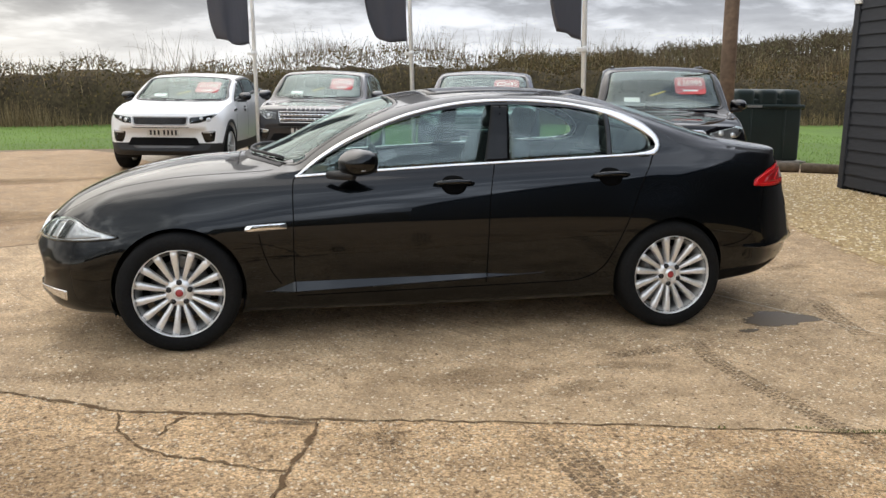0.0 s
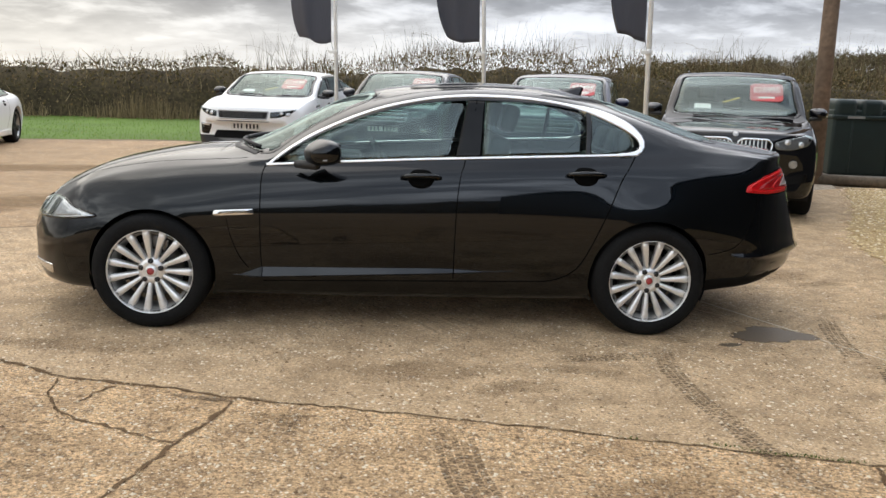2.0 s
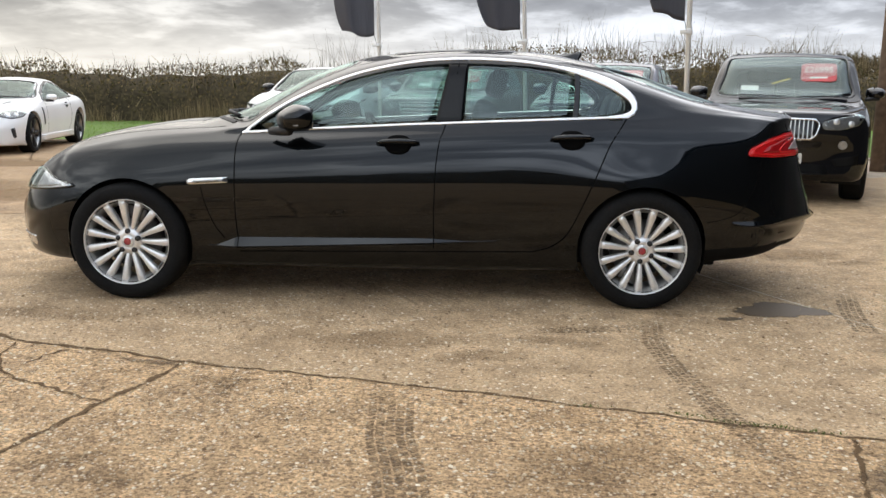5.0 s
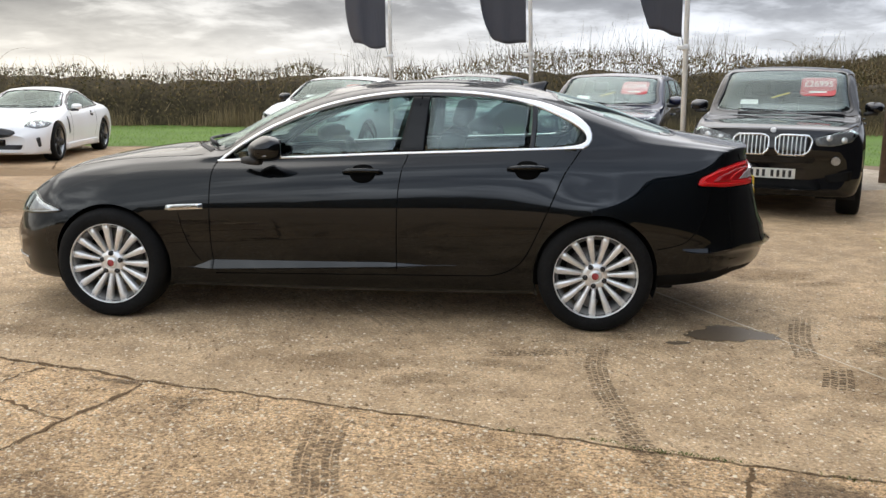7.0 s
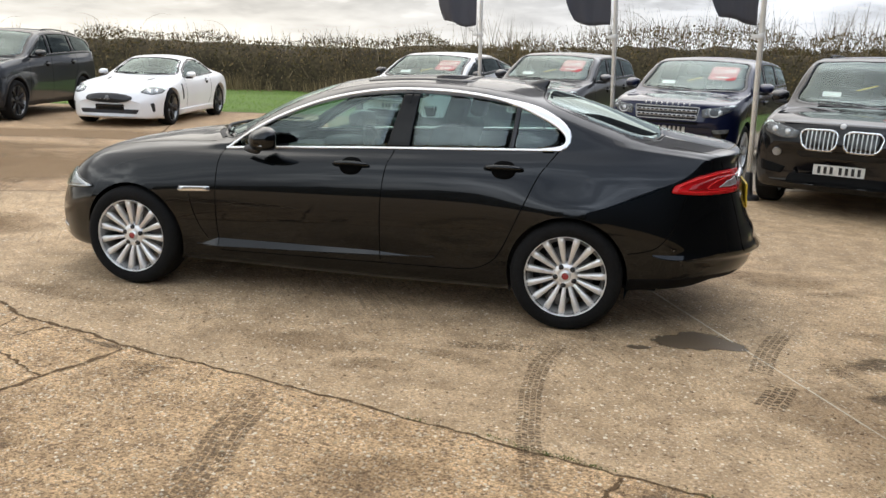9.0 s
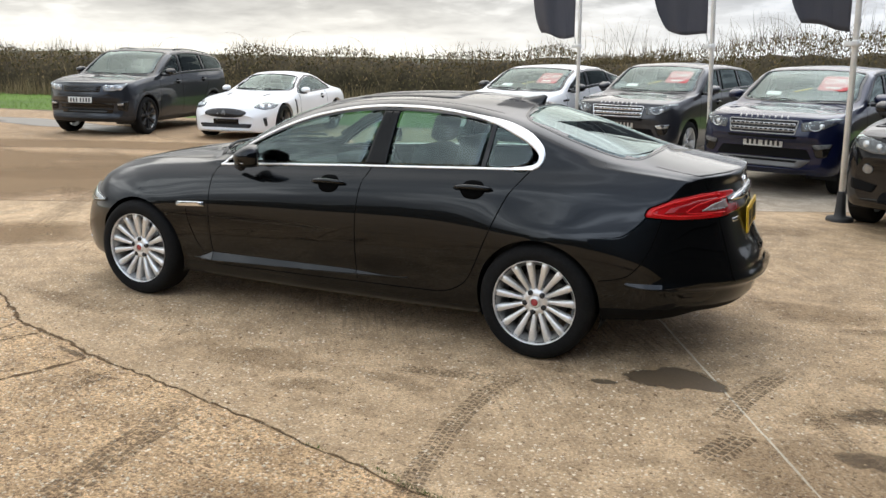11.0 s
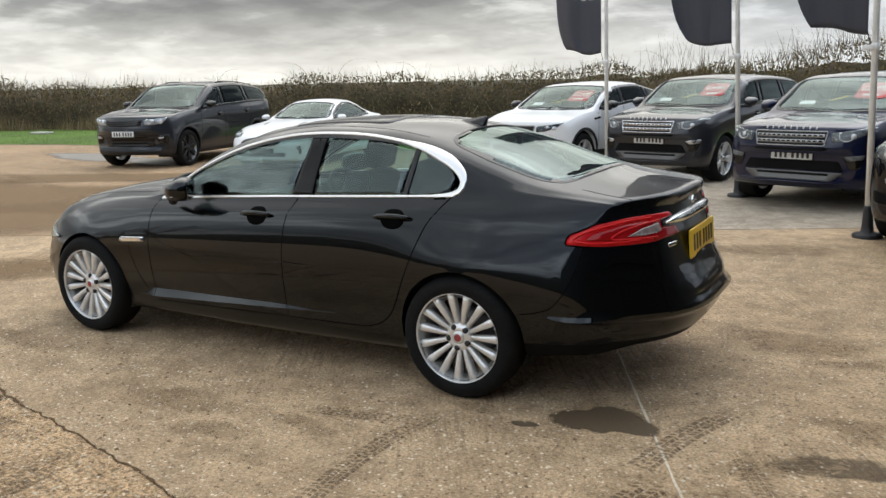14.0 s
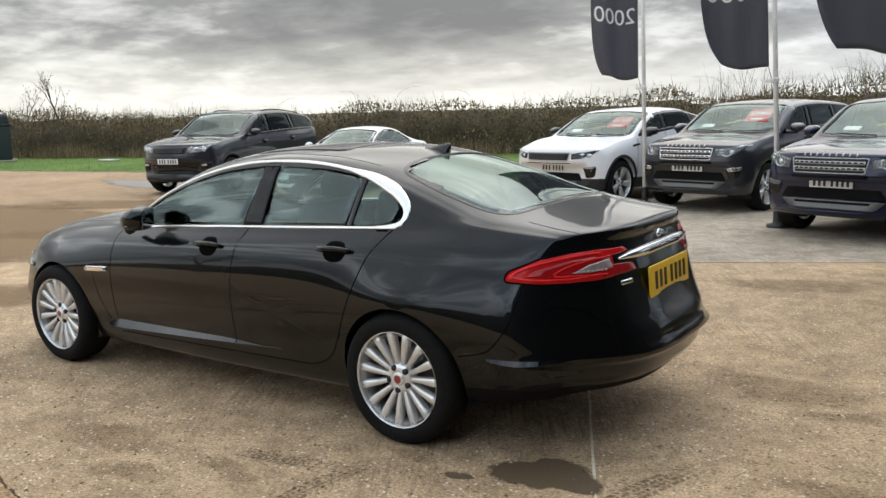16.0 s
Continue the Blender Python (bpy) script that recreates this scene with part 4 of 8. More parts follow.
    part("grille", patch(sh, "x", gr, 0.004, 0.01, 4), M["gloss_black"], car)
    part("grille_frame", band(sh, "x", gr, 0.025, 0.012, 0.016), M["chrome"], car)
    number_plate(car, (sh.put("x", 0, 0.38)[0].x - 0.002, 0, 0.38), 0, "plate_white")
    for s in (-1, 1):
        ax = (0.78, -s * 0.62, 0)
        d = Vector(ax).normalized()
        e1 = Vector((0, 0, 1)).cross(d) * -1
        def q(x, y, z):
            return (Vector((x, s * y, z)).dot(e1), z)
        lamp = [q(-2.33, 0.47, 0.608), q(-2.27, 0.53, 0.670), q(-2.14, 0.63, 0.715), q(-2.0, 0.72, 0.722), q(-1.88, 0.80, 0.685), q(-1.715, 0.855, 0.648), q(-1.86, 0.825, 0.625), q(-2.05, 0.76, 0.610), q(-2.2, 0.62, 0.598)]
        rim = outline(lamp, 60)
        hl = part("headlamp", patch(sh, ax, rim, 0.003, 0.02, 5), M["lamp_inner"], car, "clear headlamp with bright reflectors")
        part("lamp_edge", band(sh, ax, rim, 0.010, 0.010, 0.014), M["gloss_black"], hl, "dark lamp edge")
        lo_, hi_ = min(p.x for p in rim), max(p.x for p in rim)
        fl = (lambda t: t) if abs(rim[0].x - lo_) < abs(rim[0].x - hi_) else (lambda t: 1 - t)
        def facet(t0, t1, lean, mt, off, nm, lab, keep=0.84):
            a0, a1 = sorted((lo_ + (hi_ - lo_) * fl(t0), lo_ + (hi_ - lo_) * fl(t1)))
            sm = [Vector((min(max(p.x, a0), a1), p.y)) for p in shrunk(rim, keep)]
            sm = [Vector((p.x + (lean if fl(0) == 0 else -lean) * (p.y - 0.68), p.y)) for p in sm]
            part(nm, patch(sh, ax, sm, off, 0.012, 4, dome=0.004), M[mt], hl, lab)
        for t0, t1 in ((0.02, 0.12), (0.155, 0.20), (0.30, 0.335), (0.46, 0.56)):
            facet(t0, t1, 0.35, "gloss_black", 0.006, "lamp_divider", "dark divider")
        for t0, t1 in ((0.20, 0.29), (0.345, 0.45)):
            facet(t0, t1, 0.35, "chrome", 0.005, "reflector", "bright reflector", 0.80)
        facet(0.57, 0.9, 0.35, "clear_lens", 0.005, "side_reflector", "grey ribbed reflector", 0.80)
        part("lamp_lens", patch(sh, ax, rim, 0.012, 0.008, 5, dome=0.004), M["lens_glass"], hl, "clear lens").visible_shadow = False
        blade = [q(-2.32, 0.58, 0.332), q(-2.2, 0.68, 0.335), q(-2.05, 0.745, 0.332), q(-2.065, 0.74, 0.275), q(-2.2, 0.67, 0.302)]
        part("bumper_blade", patch(sh, ax, outline(blade, 30, 0.008), 0.006, 0.012, 4), M["chrome"], car, "chrome bumper blade")
        # tail lamps
        ax2 = (-0.72, -s * 0.69, 0)
        d2 = Vector(ax2).normalized()
        e2 = Vector((0, 0, 1)).cross(d2) * -1
        def r(x, y, z):
            return (Vector((x, s * y, z)).dot(e2), z)
        tl = [r(2.022, 0.85, 0.862), r(2.045, 0.845, 0.908), r(2.20, 0.81, 0.966), r(2.36, 0.74, 0.992), r(2.46, 0.64, 0.998), r(2.49, 0.585, 0.985), r(2.50, 0.57, 0.90), r(2.49, 0.58, 0.862), r(2.40, 0.70, 0.857), r(2.2, 0.80, 0.853)]
        rim = outline(tl, 56, 0.02)
        lampo = part("tail_lamp", patch(sh, ax2, rim, 0.003, 0.02, 5), M["red_lens"], car, "red wraparound tail lamp")
        part("lamp_edge", band(sh, ax2, rim, 0.007, 0.005, 0.012), M["dark_gap"], lampo, "dark lamp edge")
        # bright light guide round the upper and outer edge
        guide = spline([Vector(p) for p in (r(2.40, 0.70, 0.878), r(2.2, 0.80, 0.872), r(2.075, 0.838, 0.882), r(2.09, 0.835, 0.906), r(2.20, 0.81, 0.943), r(2.36, 0.74, 0.971), r(2.455, 0.645, 0.977))], 50)
        part("light_guide", band(sh, ax2, guide, 0.011, 0.0085, 0.008, False), M["red_bright"], lampo, "bright red light guide")
        part("lamp_band", patch(sh, ax2, outline([r(2.13, 0.83, 0.886), r(2.17, 0.818, 0.915), r(2.34, 0.75, 0.957), r(2.485, 0.60, 0.968), r(2.492, 0.582, 0.882), r(2.38, 0.725, 0.880)], 40, 0.008), 0.006, 0.006, 3), M["red_deep"], lampo, "deep red lens")
        inner_guide = spline([Vector(p) for p in (r(2.47, 0.62, 0.884), r(2.36, 0.74, 0.886), r(2.26, 0.785, 0.890), r(2.33, 0.755, 0.928), r(2.42, 0.685, 0.951), r(2.48, 0.60, 0.958))], 40)
        part("light_guide", band(sh, ax2, inner_guide, 0.009, 0.0085, 0.006, False), M["red_bright"], lampo, "bright red light guide")
        part("reverse_lens", patch(sh, ax2, outline([r(2.345, 0.748, 0.898), r(2.41, 0.695, 0.930), r(2.478, 0.605, 0.948), r(2.488, 0.59, 0.908), r(2.42, 0.69, 0.897)], 30, 0.004), 0.0085, 0.006, 3), M["reverse_lens"], lampo, "clear reversing lens")
        for k in range(6):
            c0, c1 = Vector(r(2.385 + 0.016 * k, 0.715 - 0.017 * k, 0.900)), Vector(r(2.388 + 0.016 * k, 0.712 - 0.017 * k, 0.906))
            part("lens_rib", band(sh, ax2, [c0.lerp(c1, i / 4) for i in range(5)], 0.005, 0.011, 0.004, False), M["lamp_inner"], lampo)
        door_mirror(car, (-0.475, s * 0.945, 1.045), s, P, (0.155, 0.245, 0.145), 33)
    # boot: chrome bar, plate, badges
    bar = spline([Vector((-0.47, 0.938)), Vector((-0.3, 0.945)), Vector((0, 0.95)), Vector((0.3, 0.945)), Vector((0.47, 0.938))], 40)
    part("boot_bar", band(sh, "X", bar, lambda t: 0.052 - 0.044 * abs(2 * t - 1) ** 4, 0.02, 0.03, False), M["chrome"], car, "chrome bar across the boot lid")
    for s in (-1, 1):
        inner = outline([(s * 0.575, 0.992), (s * 0.40, 0.990), (s * 0.37, 0.970), (s * 0.575, 0.950)], 30, 0.006)
        part("boot_lamp", patch(sh, "X", inner, 0.006, 0.012, 3), M["red_lens"], car, "red boot lid lamp")
        inner = outline([(s * 0.575, 0.925), (s * 0.36, 0.915), (s * 0.34, 0.875), (s * 0.575, 0.868)], 30, 0.006)
        part("boot_lamp", patch(sh, "X", inner, 0.006, 0.012, 3), M["red_deep"], car, "red boot lid lamp")
    number_plate(car, (sh.put("X", 0, 0.80)[0].x + 0.006, 0, 0.80), 180, "plate_yellow", 0.55, 0.152, 4)
    for s in (-1, 1):
        axis, w, rows = ("y" if s < 0 else "Y"), bmesh.new(), []
        for k in range(20):
            t = k / 19
            x, tall = 1.95 + 0.37 * t, 0.003 + 0.020 * math.sin(math.pi * min(1, 0.04 + t ** 0.8 * 0.94))
            hi = 0.505 + 0.012 * t
            p0, p2 = sh.put(axis, x, hi, 0.001)[0], sh.put(axis, x, hi - tall - 0.014, -0.004)[0]
            p1 = Vector((x, p0.y + s * 0.62 * tall, hi - tall))
            rows.append([w.verts.new(p) for p in (p0, p1, p1, p2)])
        for p, q in zip(rows, rows[1:]):
            for i in (0, 2):
                w.faces.new((p[i], p[i + 1], q[i + 1], q[i]))
        bmesh.ops.recalc_face_normals(w, faces=w.faces)
        part("bumper_crease", w, P, car)
    bad = outline([(-0.05, 1.005), (-0.01, 1.03), (0.05, 1.012), (0.07, 0.99), (0.02, 0.998), (-0.04, 0.985)], 24, 0.006)
    part("badge", patch(sh, "X", bad, 0.008, 0.006, 2), M["chrome"], car, "small chrome badge")
    part("badge", patch(sh, "X", outline([(-0.48, 0.84), (-0.39, 0.84), (-0.39, 0.82), (-0.48, 0.82)], 20, 0.004), 0.008, 0.006, 2), M["chrome"], car, "small chrome badge")
    # rear bumper groove and under-tray
    seam(car, sh, "y", [(1.805, 0.50), (1.9, 0.52), (1.98, 0.56), (2.06, 0.68), (2.11, 0.855)])
    seam(car, sh, "Y", [(1.805, 0.50), (1.9, 0.52), (1.98, 0.56), (2.06, 0.68), (2.11, 0.855)])
    for s in (-1, 1):
        seam(car, sh, "z", [(2.02, s * 0.60), (2.2, s * 0.615), (2.4, s * 0.60), (2.49, s * 0.58)])
        seam(car, sh, "z", [(-0.93, s * 0.70), (-1.3, s * 0.685), (-1.8, s * 0.64), (-2.15, s * 0.52)])
        seam(car, sh, "z", [(-0.2, s * 0.565), (0.4, s * 0.545), (1.1, s * 0.55)])
    seam(car, sh, "z", [(-1.13, -0.5), (-1.13, 0), (-1.13, 0.5)])
    # shark-fin aerial
    fin = bmesh.new()
    rows = []
    for k in range(9):
        t = k / 8
        x = 1.02 + 0.15 * t
        z = SALOON["zt"](x)
        h = 0.010 + 0.050 * t ** 1.3 if t < 0.98 else 0.045
        wd = 0.034 * (1 - 0.35 * t)
        rows.append([fin.verts.new(p) for p in ((x, -wd, z - 0.004), (x + 0.02 * t, -0.006, z + h), (x + 0.02 * t, 0.006, z + h), (x, wd, z - 0.004))])
    for p, q2 in zip(rows, rows[1:]):
        for i in range(3):
            fin.faces.new((p[i], p[i + 1], q2[i + 1], q2[i]))
    fin.faces.new(rows[0]), fin.faces.new(rows[-1][::-1])
    bmesh.ops.recalc_face_normals(fin, faces=fin.faces)
    part("roof_aerial", fin, M["gloss_black"], car)
    meshes = wheel_meshes(0.335, 0.243, 0.235, 15, 0.047, "alloy", cap="badge_red")
    put_wheels(car, meshes, [(-1.4545, -0.83, 0.335), (-1.4545, 0.83, 0.335), (1.4545, -0.835, 0.335), (1.4545, 0.835, 0.335)], 0.36)
    return car


black_saloon()


# ---- the parked cars ----
def lettering(name, text, size, mat, parent, m, extrude=0.001):
    """Flat raised characters in the built-in font."""
    cu = bpy.data.curves.new(name, "FONT")
    cu.body, cu.size, cu.extrude, cu.align_x, cu.align_y = text, size, extrude, "CENTER", "CENTER"
    tmp = bpy.data.objects.new(name, cu)
    me = bpy.data.meshes.new_from_object(tmp)
    bpy.data.objects.remove(tmp)
    return mesh_part(name, me, mat, parent, "", m)


def tall_spec(L, W, H, WB, FO, hood, cowl_x, cowl_z, head_x, belt0, belt1, back, clear=0.25, nose=0.70, drop=0.05, bow=0.24):
    """Section curves of an upright car: front overhang FO, bonnet edge height, cowl, screen header, belt, and how far the tailgate leans (back)."""
    x0, hw = -(WB / 2 + FO), W / 2
    x1 = x0 + L
    zt = curve((x0, 0.72), (x0 + 0.012, 0.82), (x0 + 0.035, hood - 0.09), (x0 + 0.07, hood - 0.028), (x0 + 0.16, hood), (x0 + 0.6, hood + 0.35 * (cowl_z - hood) + 0.02), (x0 + cowl_x, cowl_z), (x0 + cowl_x + 0.12, cowl_z + 0.06),
               (x0 + head_x, H - 0.07), (x0 + head_x + 0.35, H - 0.015), (x0 + head_x + 0.9, H), (x1 - 0.9, H - drop * 0.6), (x1 - 0.42, H - drop - 0.03), (x1 - 0.30, H - drop - 0.09),
               (x1 - 0.30 + back, belt1 + 0.02), (x1 - 0.04, 0.92), (x1, 0.78))
    dz = curve((x0, 0.02), (x0 + 0.2, 0.022), (x0 + cowl_x, 0.04), (x0 + head_x, 0.058), (x1 - 0.5, 0.066), (x1 - 0.2, 0.05), (x1, 0.03))
    return dict(ends=(x0, x1), tuck=0.94, hip=0.22, bow=(bow, 0.14), hw=hw, x0=x0, x1=x1, H=H, WB=WB, cowl=(x0 + cowl_x, cowl_z), head=x0 + head_x, belt=(belt0, belt1),
                zt=zt, zr=lambda x: zt(x) - dz(x),
                wr=curve((x0, 0.70 * hw), (x0 + 0.1, 0.76 * hw), (x0 + 0.3, 0.79 * hw), (x0 + cowl_x, 0.83 * hw), (x0 + cowl_x + 0.2, 0.85 * hw), (x0 + head_x, 0.79 * hw), (x1 - 0.8, 0.775 * hw), (x1 - 0.3, 0.77 * hw), (x1, 0.60 * hw)),
                zb=curve((x0, 0.66), (x0 + 0.035, hood - 0.15), (x0 + 0.09, hood - 0.085), (x0 + 0.25, hood - 0.055), (x0 + cowl_x, belt0 - 0.01), (x0 + cowl_x + 0.3, belt0), (x1 - 0.5, belt1), (x1 - 0.12, belt1 - 0.03), (x1 - 0.04, 0.84), (x1, 0.74)),
                wb=curve((x0, 0.76 * hw), (x0 + 0.06, 0.85 * hw), (x0 + 0.2, 0.895 * hw), (x0 + 0.6, 0.915 * hw), (0, 0.935 * hw), (x1 - 0.5, 0.93 * hw), (x1 - 0.15, 0.87 * hw), (x1, 0.68 * hw)),
                wm=curve((x0, (nose + 0.10) * hw), (x0 + 0.05, 0.89 * hw), (x0 + 0.15, 0.945 * hw), (x0 + 0.35, 0.98 * hw), (-WB / 2, 0.99 * hw), (0, 0.975 * hw), (WB / 2, hw), (x1 - 0.35, 0.97 * hw), (x1 - 0.1, 0.91 * hw), (x1, 0.78 * hw)),
                zm=curve((x0, 0.55), (-WB / 2, 0.74), (0, 0.70), (WB / 2, 0.78), (x1, 0.62)),
                z0=curve((x0, clear + 0.10), (x0 + 0.12, clear + 0.02), (x0 + 0.5, clear), (0, clear - 0.01), (x1 - 0.5, clear + 0.03), (x1, clear + 0.16)))


def tall_car(name, label, S, paint_key, wheel, m, dress, clad=None, price=None, dark_rear=True, rails=None, group="parked cars for sale"):
    """An upright car with its glass, wheels and cabin; dress(car, shell, S) adds the front that tells it from others."""
    car = thing(name, m, label, "car", group)
    P = M[paint_key]
    x0, x1, hw, H, WB = S["x0"], S["x1"], S["hw"], S["H"], S["WB"]
    full = loft(S, 0.045)
    sh = Shell(full)
    R = wheel["R"]
    arches = [(-WB / 2, R, R + 0.05), (WB / 2, R, R + 0.05)]
    cx, cz = S["cowl"]
    b0, b1 = S["belt"]
    belt = curve((cx, b0 + 0.015), (x1 - 0.5, b1 + 0.02), (x1, b1 + 0.02))
    xa, xt, xe, xq = cx + 0.30, S["head"] + 0.08, x1 - 0.52, x1 - 0.30
    top = lambda x: S["zr"](x) - 0.02
    def pane(a_top, a_bot, b_top, b_bot):
        tops = [Vector((x, top(x))) for x in np.linspace(a_top, b_top, 14)]
        bots = [Vector((x, belt(x))) for x in np.linspace(b_bot, a_bot, 14)]
        return tops + [tops[-1].lerp(bots[0], k / 5) for k in range(1, 5)] + bots + [bots[-1].lerp(tops[0], k / 5) for k in range(1, 5)]
    xb, xc = 0.06, WB / 2 - 0.36
    dlo = pane(xt, xa, xe, xq)
    half_b, half_t = 0.80 * hw, 0.725 * hw
    hx = S["head"] + 0.02
    screen = outline([(cx + 0.04, 0.0), (cx + 0.07, half_b * 0.55), (cx + 0.17, half_b), (0.5 * (cx + hx) + 0.05, 0.5 * (half_b + half_t) + 0.005), (hx - 0.02, half_t), (hx + 0.006, half_t * 0.75), (hx, 0), (hx + 0.006, -half_t * 0.75), (hx - 0.02, -half_t),
                      (0.5 * (cx + hx) + 0.05, -0.5 * (half_b + half_t) - 0.005), (cx + 0.17, -half_b), (cx + 0.07, -half_b * 0.55)], 72)
    cut_openings(full, both(shrunk(dlo, 0.97)) + (("z", shrunk(screen, 0.97)),), arches, sh)
    regions, mats = [("bonnet", lambda c, n: c.x < cx and n.z > 0.6 and abs(c.y) < 0.74 * hw and c.z > 0.85)], {}
    if clad:
        regions.insert(0, ("lower_bumper", lambda c, n: c.z < clad and c.x < -WB / 2))
        regions.insert(1, ("side_cladding", lambda c, n: c.z < clad - 0.06))
        mats = {"lower_bumper": M["plastic"], "side_cladding": M["plastic"]}
    regions += [("front_door", lambda c, n: cx + 0.3 < c.x < xb and c.z > 0.42 and c.y < -0.5), ("rear_door", lambda c, n: xb <= c.x < xc + 0.1 and c.z > 0.42 and c.y < -0.5),
                ("tailgate", lambda c, n: c.x > x1 - 0.3 and c.z > 0.7 and abs(c.y) < 0.8 * hw)]
    skin(full, regions, P, car, mats)
    full.free()
    wells(car, arches, hw - 0.03)
    rear_glass = M["privacy_glass"] if dark_rear else M["glass"]
    for axis in ("y", "Y"):
        for nm, rim, g in (("front_window", pane(xt, xa, xb - 0.06, xb - 0.05), M["parked_side"]), ("rear_window", pane(xb + 0.04, xb + 0.05, xc - 0.04, xc + 0.02), rear_glass), ("quarter_window", pane(xc + 0.02, xc + 0.08, xe, xq), rear_glass)):
            part(nm, patch(sh, axis, rim, -0.003, 0.004, 5), g, car).visible_shadow = False
        part("window_seal", band(sh, axis, dlo, 0.05, 0.003, 0.012), M["gloss_black"], car)
        for a_, b_ in ((xb - 0.01, xb), (xc - 0.01, xc + 0.05)):
            part("door_pillar", band(sh, axis, [Vector((a_, top(a_))).lerp(Vector((b_, belt(b_))), k / 7) for k in range(8)], 0.10, 0.002, 0.012, False), M["gloss_black"], car)
        seam(car, sh, axis, [(xb, belt(xb)), (xb - 0.01, 0.8), (xb, 0.42)], 0.009)
        seam(car, sh, axis, [(xa - 0.06, b0 - 0.02), (xa - 0.10, 0.85), (xa - 0.10, 0.42)], 0.009)
        seam(car, sh, axis, [(xc + 0.12, belt(xc)), (xc + 0.10, 0.95), (xc - 0.05, 0.72), (xc - 0.1, 0.42)], 0.009)
        for ax_, az_, ar_ in arches if clad else ():
            arc = [Vector((ax_ + (ar_ + 0.024) * math.cos(a), az_ + (ar_ + 0.024) * math.sin(a))) for a in np.linspace(-0.12, math.pi + 0.12, 30)]
            part("arch_trim", band(sh, axis, arc, 0.05, 0.006, 0.014, False), M["plastic"], car, "black arch trim")
        door_handle(car, sh, xb - 0.22, b0 - 0.12, P, axis)
        door_handle(car, sh, xc - 0.10, b0 - 0.09, P, axis)
    part("windscreen", patch(sh, "z", screen, -0.002, 0.004, 7), M["parked_glass" if price else "screen_glass"], car).visible_shadow = False
    part("screen_surround", band(sh, "z", screen, 0.04, 0.002, 0.01), M["gloss_black"], car)
    part("tailgate_window", patch(sh, "X", outline([(-0.6 * hw, b1 + 0.05), (0.6 * hw, b1 + 0.05), (0.55 * hw, H - 0.2), (-0.55 * hw, H - 0.2)], 40, 0.05), 0.003, 0.01, 3), M["gloss_black"], car)
    interior(car, cx + 0.25, 0.02, 0.9, 0.62, b0 - 0.05, hw * 0.93, x1 - 0.5)
    for s in (-1, 1):
        pts = [sh.put("z", cx + 0.06 + 0.05 * (k / 8), s * (0.08 + 0.56 * k / 8) * hw - 0.1, 0.02)[0] for k in range(9)]
        part("wiper", tube(pts, 0.007, 6), M["plastic"], car)
        door_mirror(car, (cx + 0.46, s * (hw + 0.075), b0 + 0.10), s, M["gloss_black"] if clad else P, (0.17, 0.22, 0.14))
        if rails:
            pts = [sh.put("z", x, s * 0.66 * hw, 0.022)[0] for x in np.linspace(S["head"] + 0.42, x1 - 0.62, 12)]
            pts[0].z -= 0.022
            pts[-1].z -= 0.022
            part("roof_rail", tube(pts, 0.013, 8), M[rails], car)
    if price:
        face, _ = sh.put("z", cx + 0.50, -0.40 * hw, -0.02)
        slope = math.degrees(math.atan2(H - 0.07 - cz, S["head"] - cx))
        base = Matrix.Translation(face) @ Matrix.Rotation(radians(-90), 4, "Z") @ Matrix.Rotation(radians(slope), 4, "X")
        rim = outline([(-0.205, -0.20), (-0.205, 0.20), (0.205, 0.20), (0.205, -0.20)], 40, 0.07)
        st = bmesh.new()
        up_, dn_ = [st.verts.new((p.x, p.y, 0.0015)) for p in rim], [st.verts.new((p.x, p.y, -0.0015)) for p in rim]
        st.faces.new(up_), st.faces.new(dn_[::-1])
        for i in range(len(rim)):
            st.faces.new((dn_[i], dn_[(i + 1) % len(rim)], up_[(i + 1) % len(rim)], up_[i]))
        card = part("price_sticker", st, M["sticker_red"], car, "red price sticker behind the windscreen", False)
        card.matrix_basis = base
        lettering("price_figures", price, 0.125, M["sticker_white"], card, pose(0, 0.05, 0.003) @ Matrix.Diagonal((0.90, 1.45, 1, 1)))
        b = box(0.2, 0.035, 0.002, (0, -0.12, 0.003))
        part("sticker_line", b, M["sticker_white"], card, "", False)
        strip, _ = sh.put("z", cx + 0.42, 0.05 * hw, -0.09)
        ys = part("screen_strip", box(0.24, 0.022, 0.004, (0, 0, 0), 0.001), M["sticker_yellow"], car, "yellow strip behind the windscreen", False)
        ys.matrix_basis = Matrix.Translation(strip) @ Matrix.Rotation(radians(-90), 4, "Z") @ Matrix.Rotation(radians(slope), 4, "X") @ Matrix.Rotation(radians(30), 4, "Z")
        pap, _ = sh.put("z", cx + 0.28, 0.42 * hw, -0.03)
        pp = part("paper_notice", box(0.21, 0.10, 0.003, (0, 0, 0), 0.001), M["sticker_white"], car, "white paper behind the windscreen", False)
        pp.matrix_basis = Matrix.Translation(pap) @ Matrix.Rotation(radians(-90), 4, "Z") @ Matrix.Rotation(radians(slope), 4, "X")
    dress(car, sh, S)
    put_wheels(car, wheel["meshes"], [(x, y, R) for x in (-WB / 2, WB / 2) for y in (-(hw - 0.14), hw - 0.14)])
    return car


def front_patch(car, sh, nm, pts, mat, off=0.005, thick=0.012, label="", corner=0.02, n=40, dome=0.0, parent=None):
    return part(nm, patch(sh, "x", outline(pts, n, corner), off, thick, 4, dome=dome), M[mat], parent or car, label)


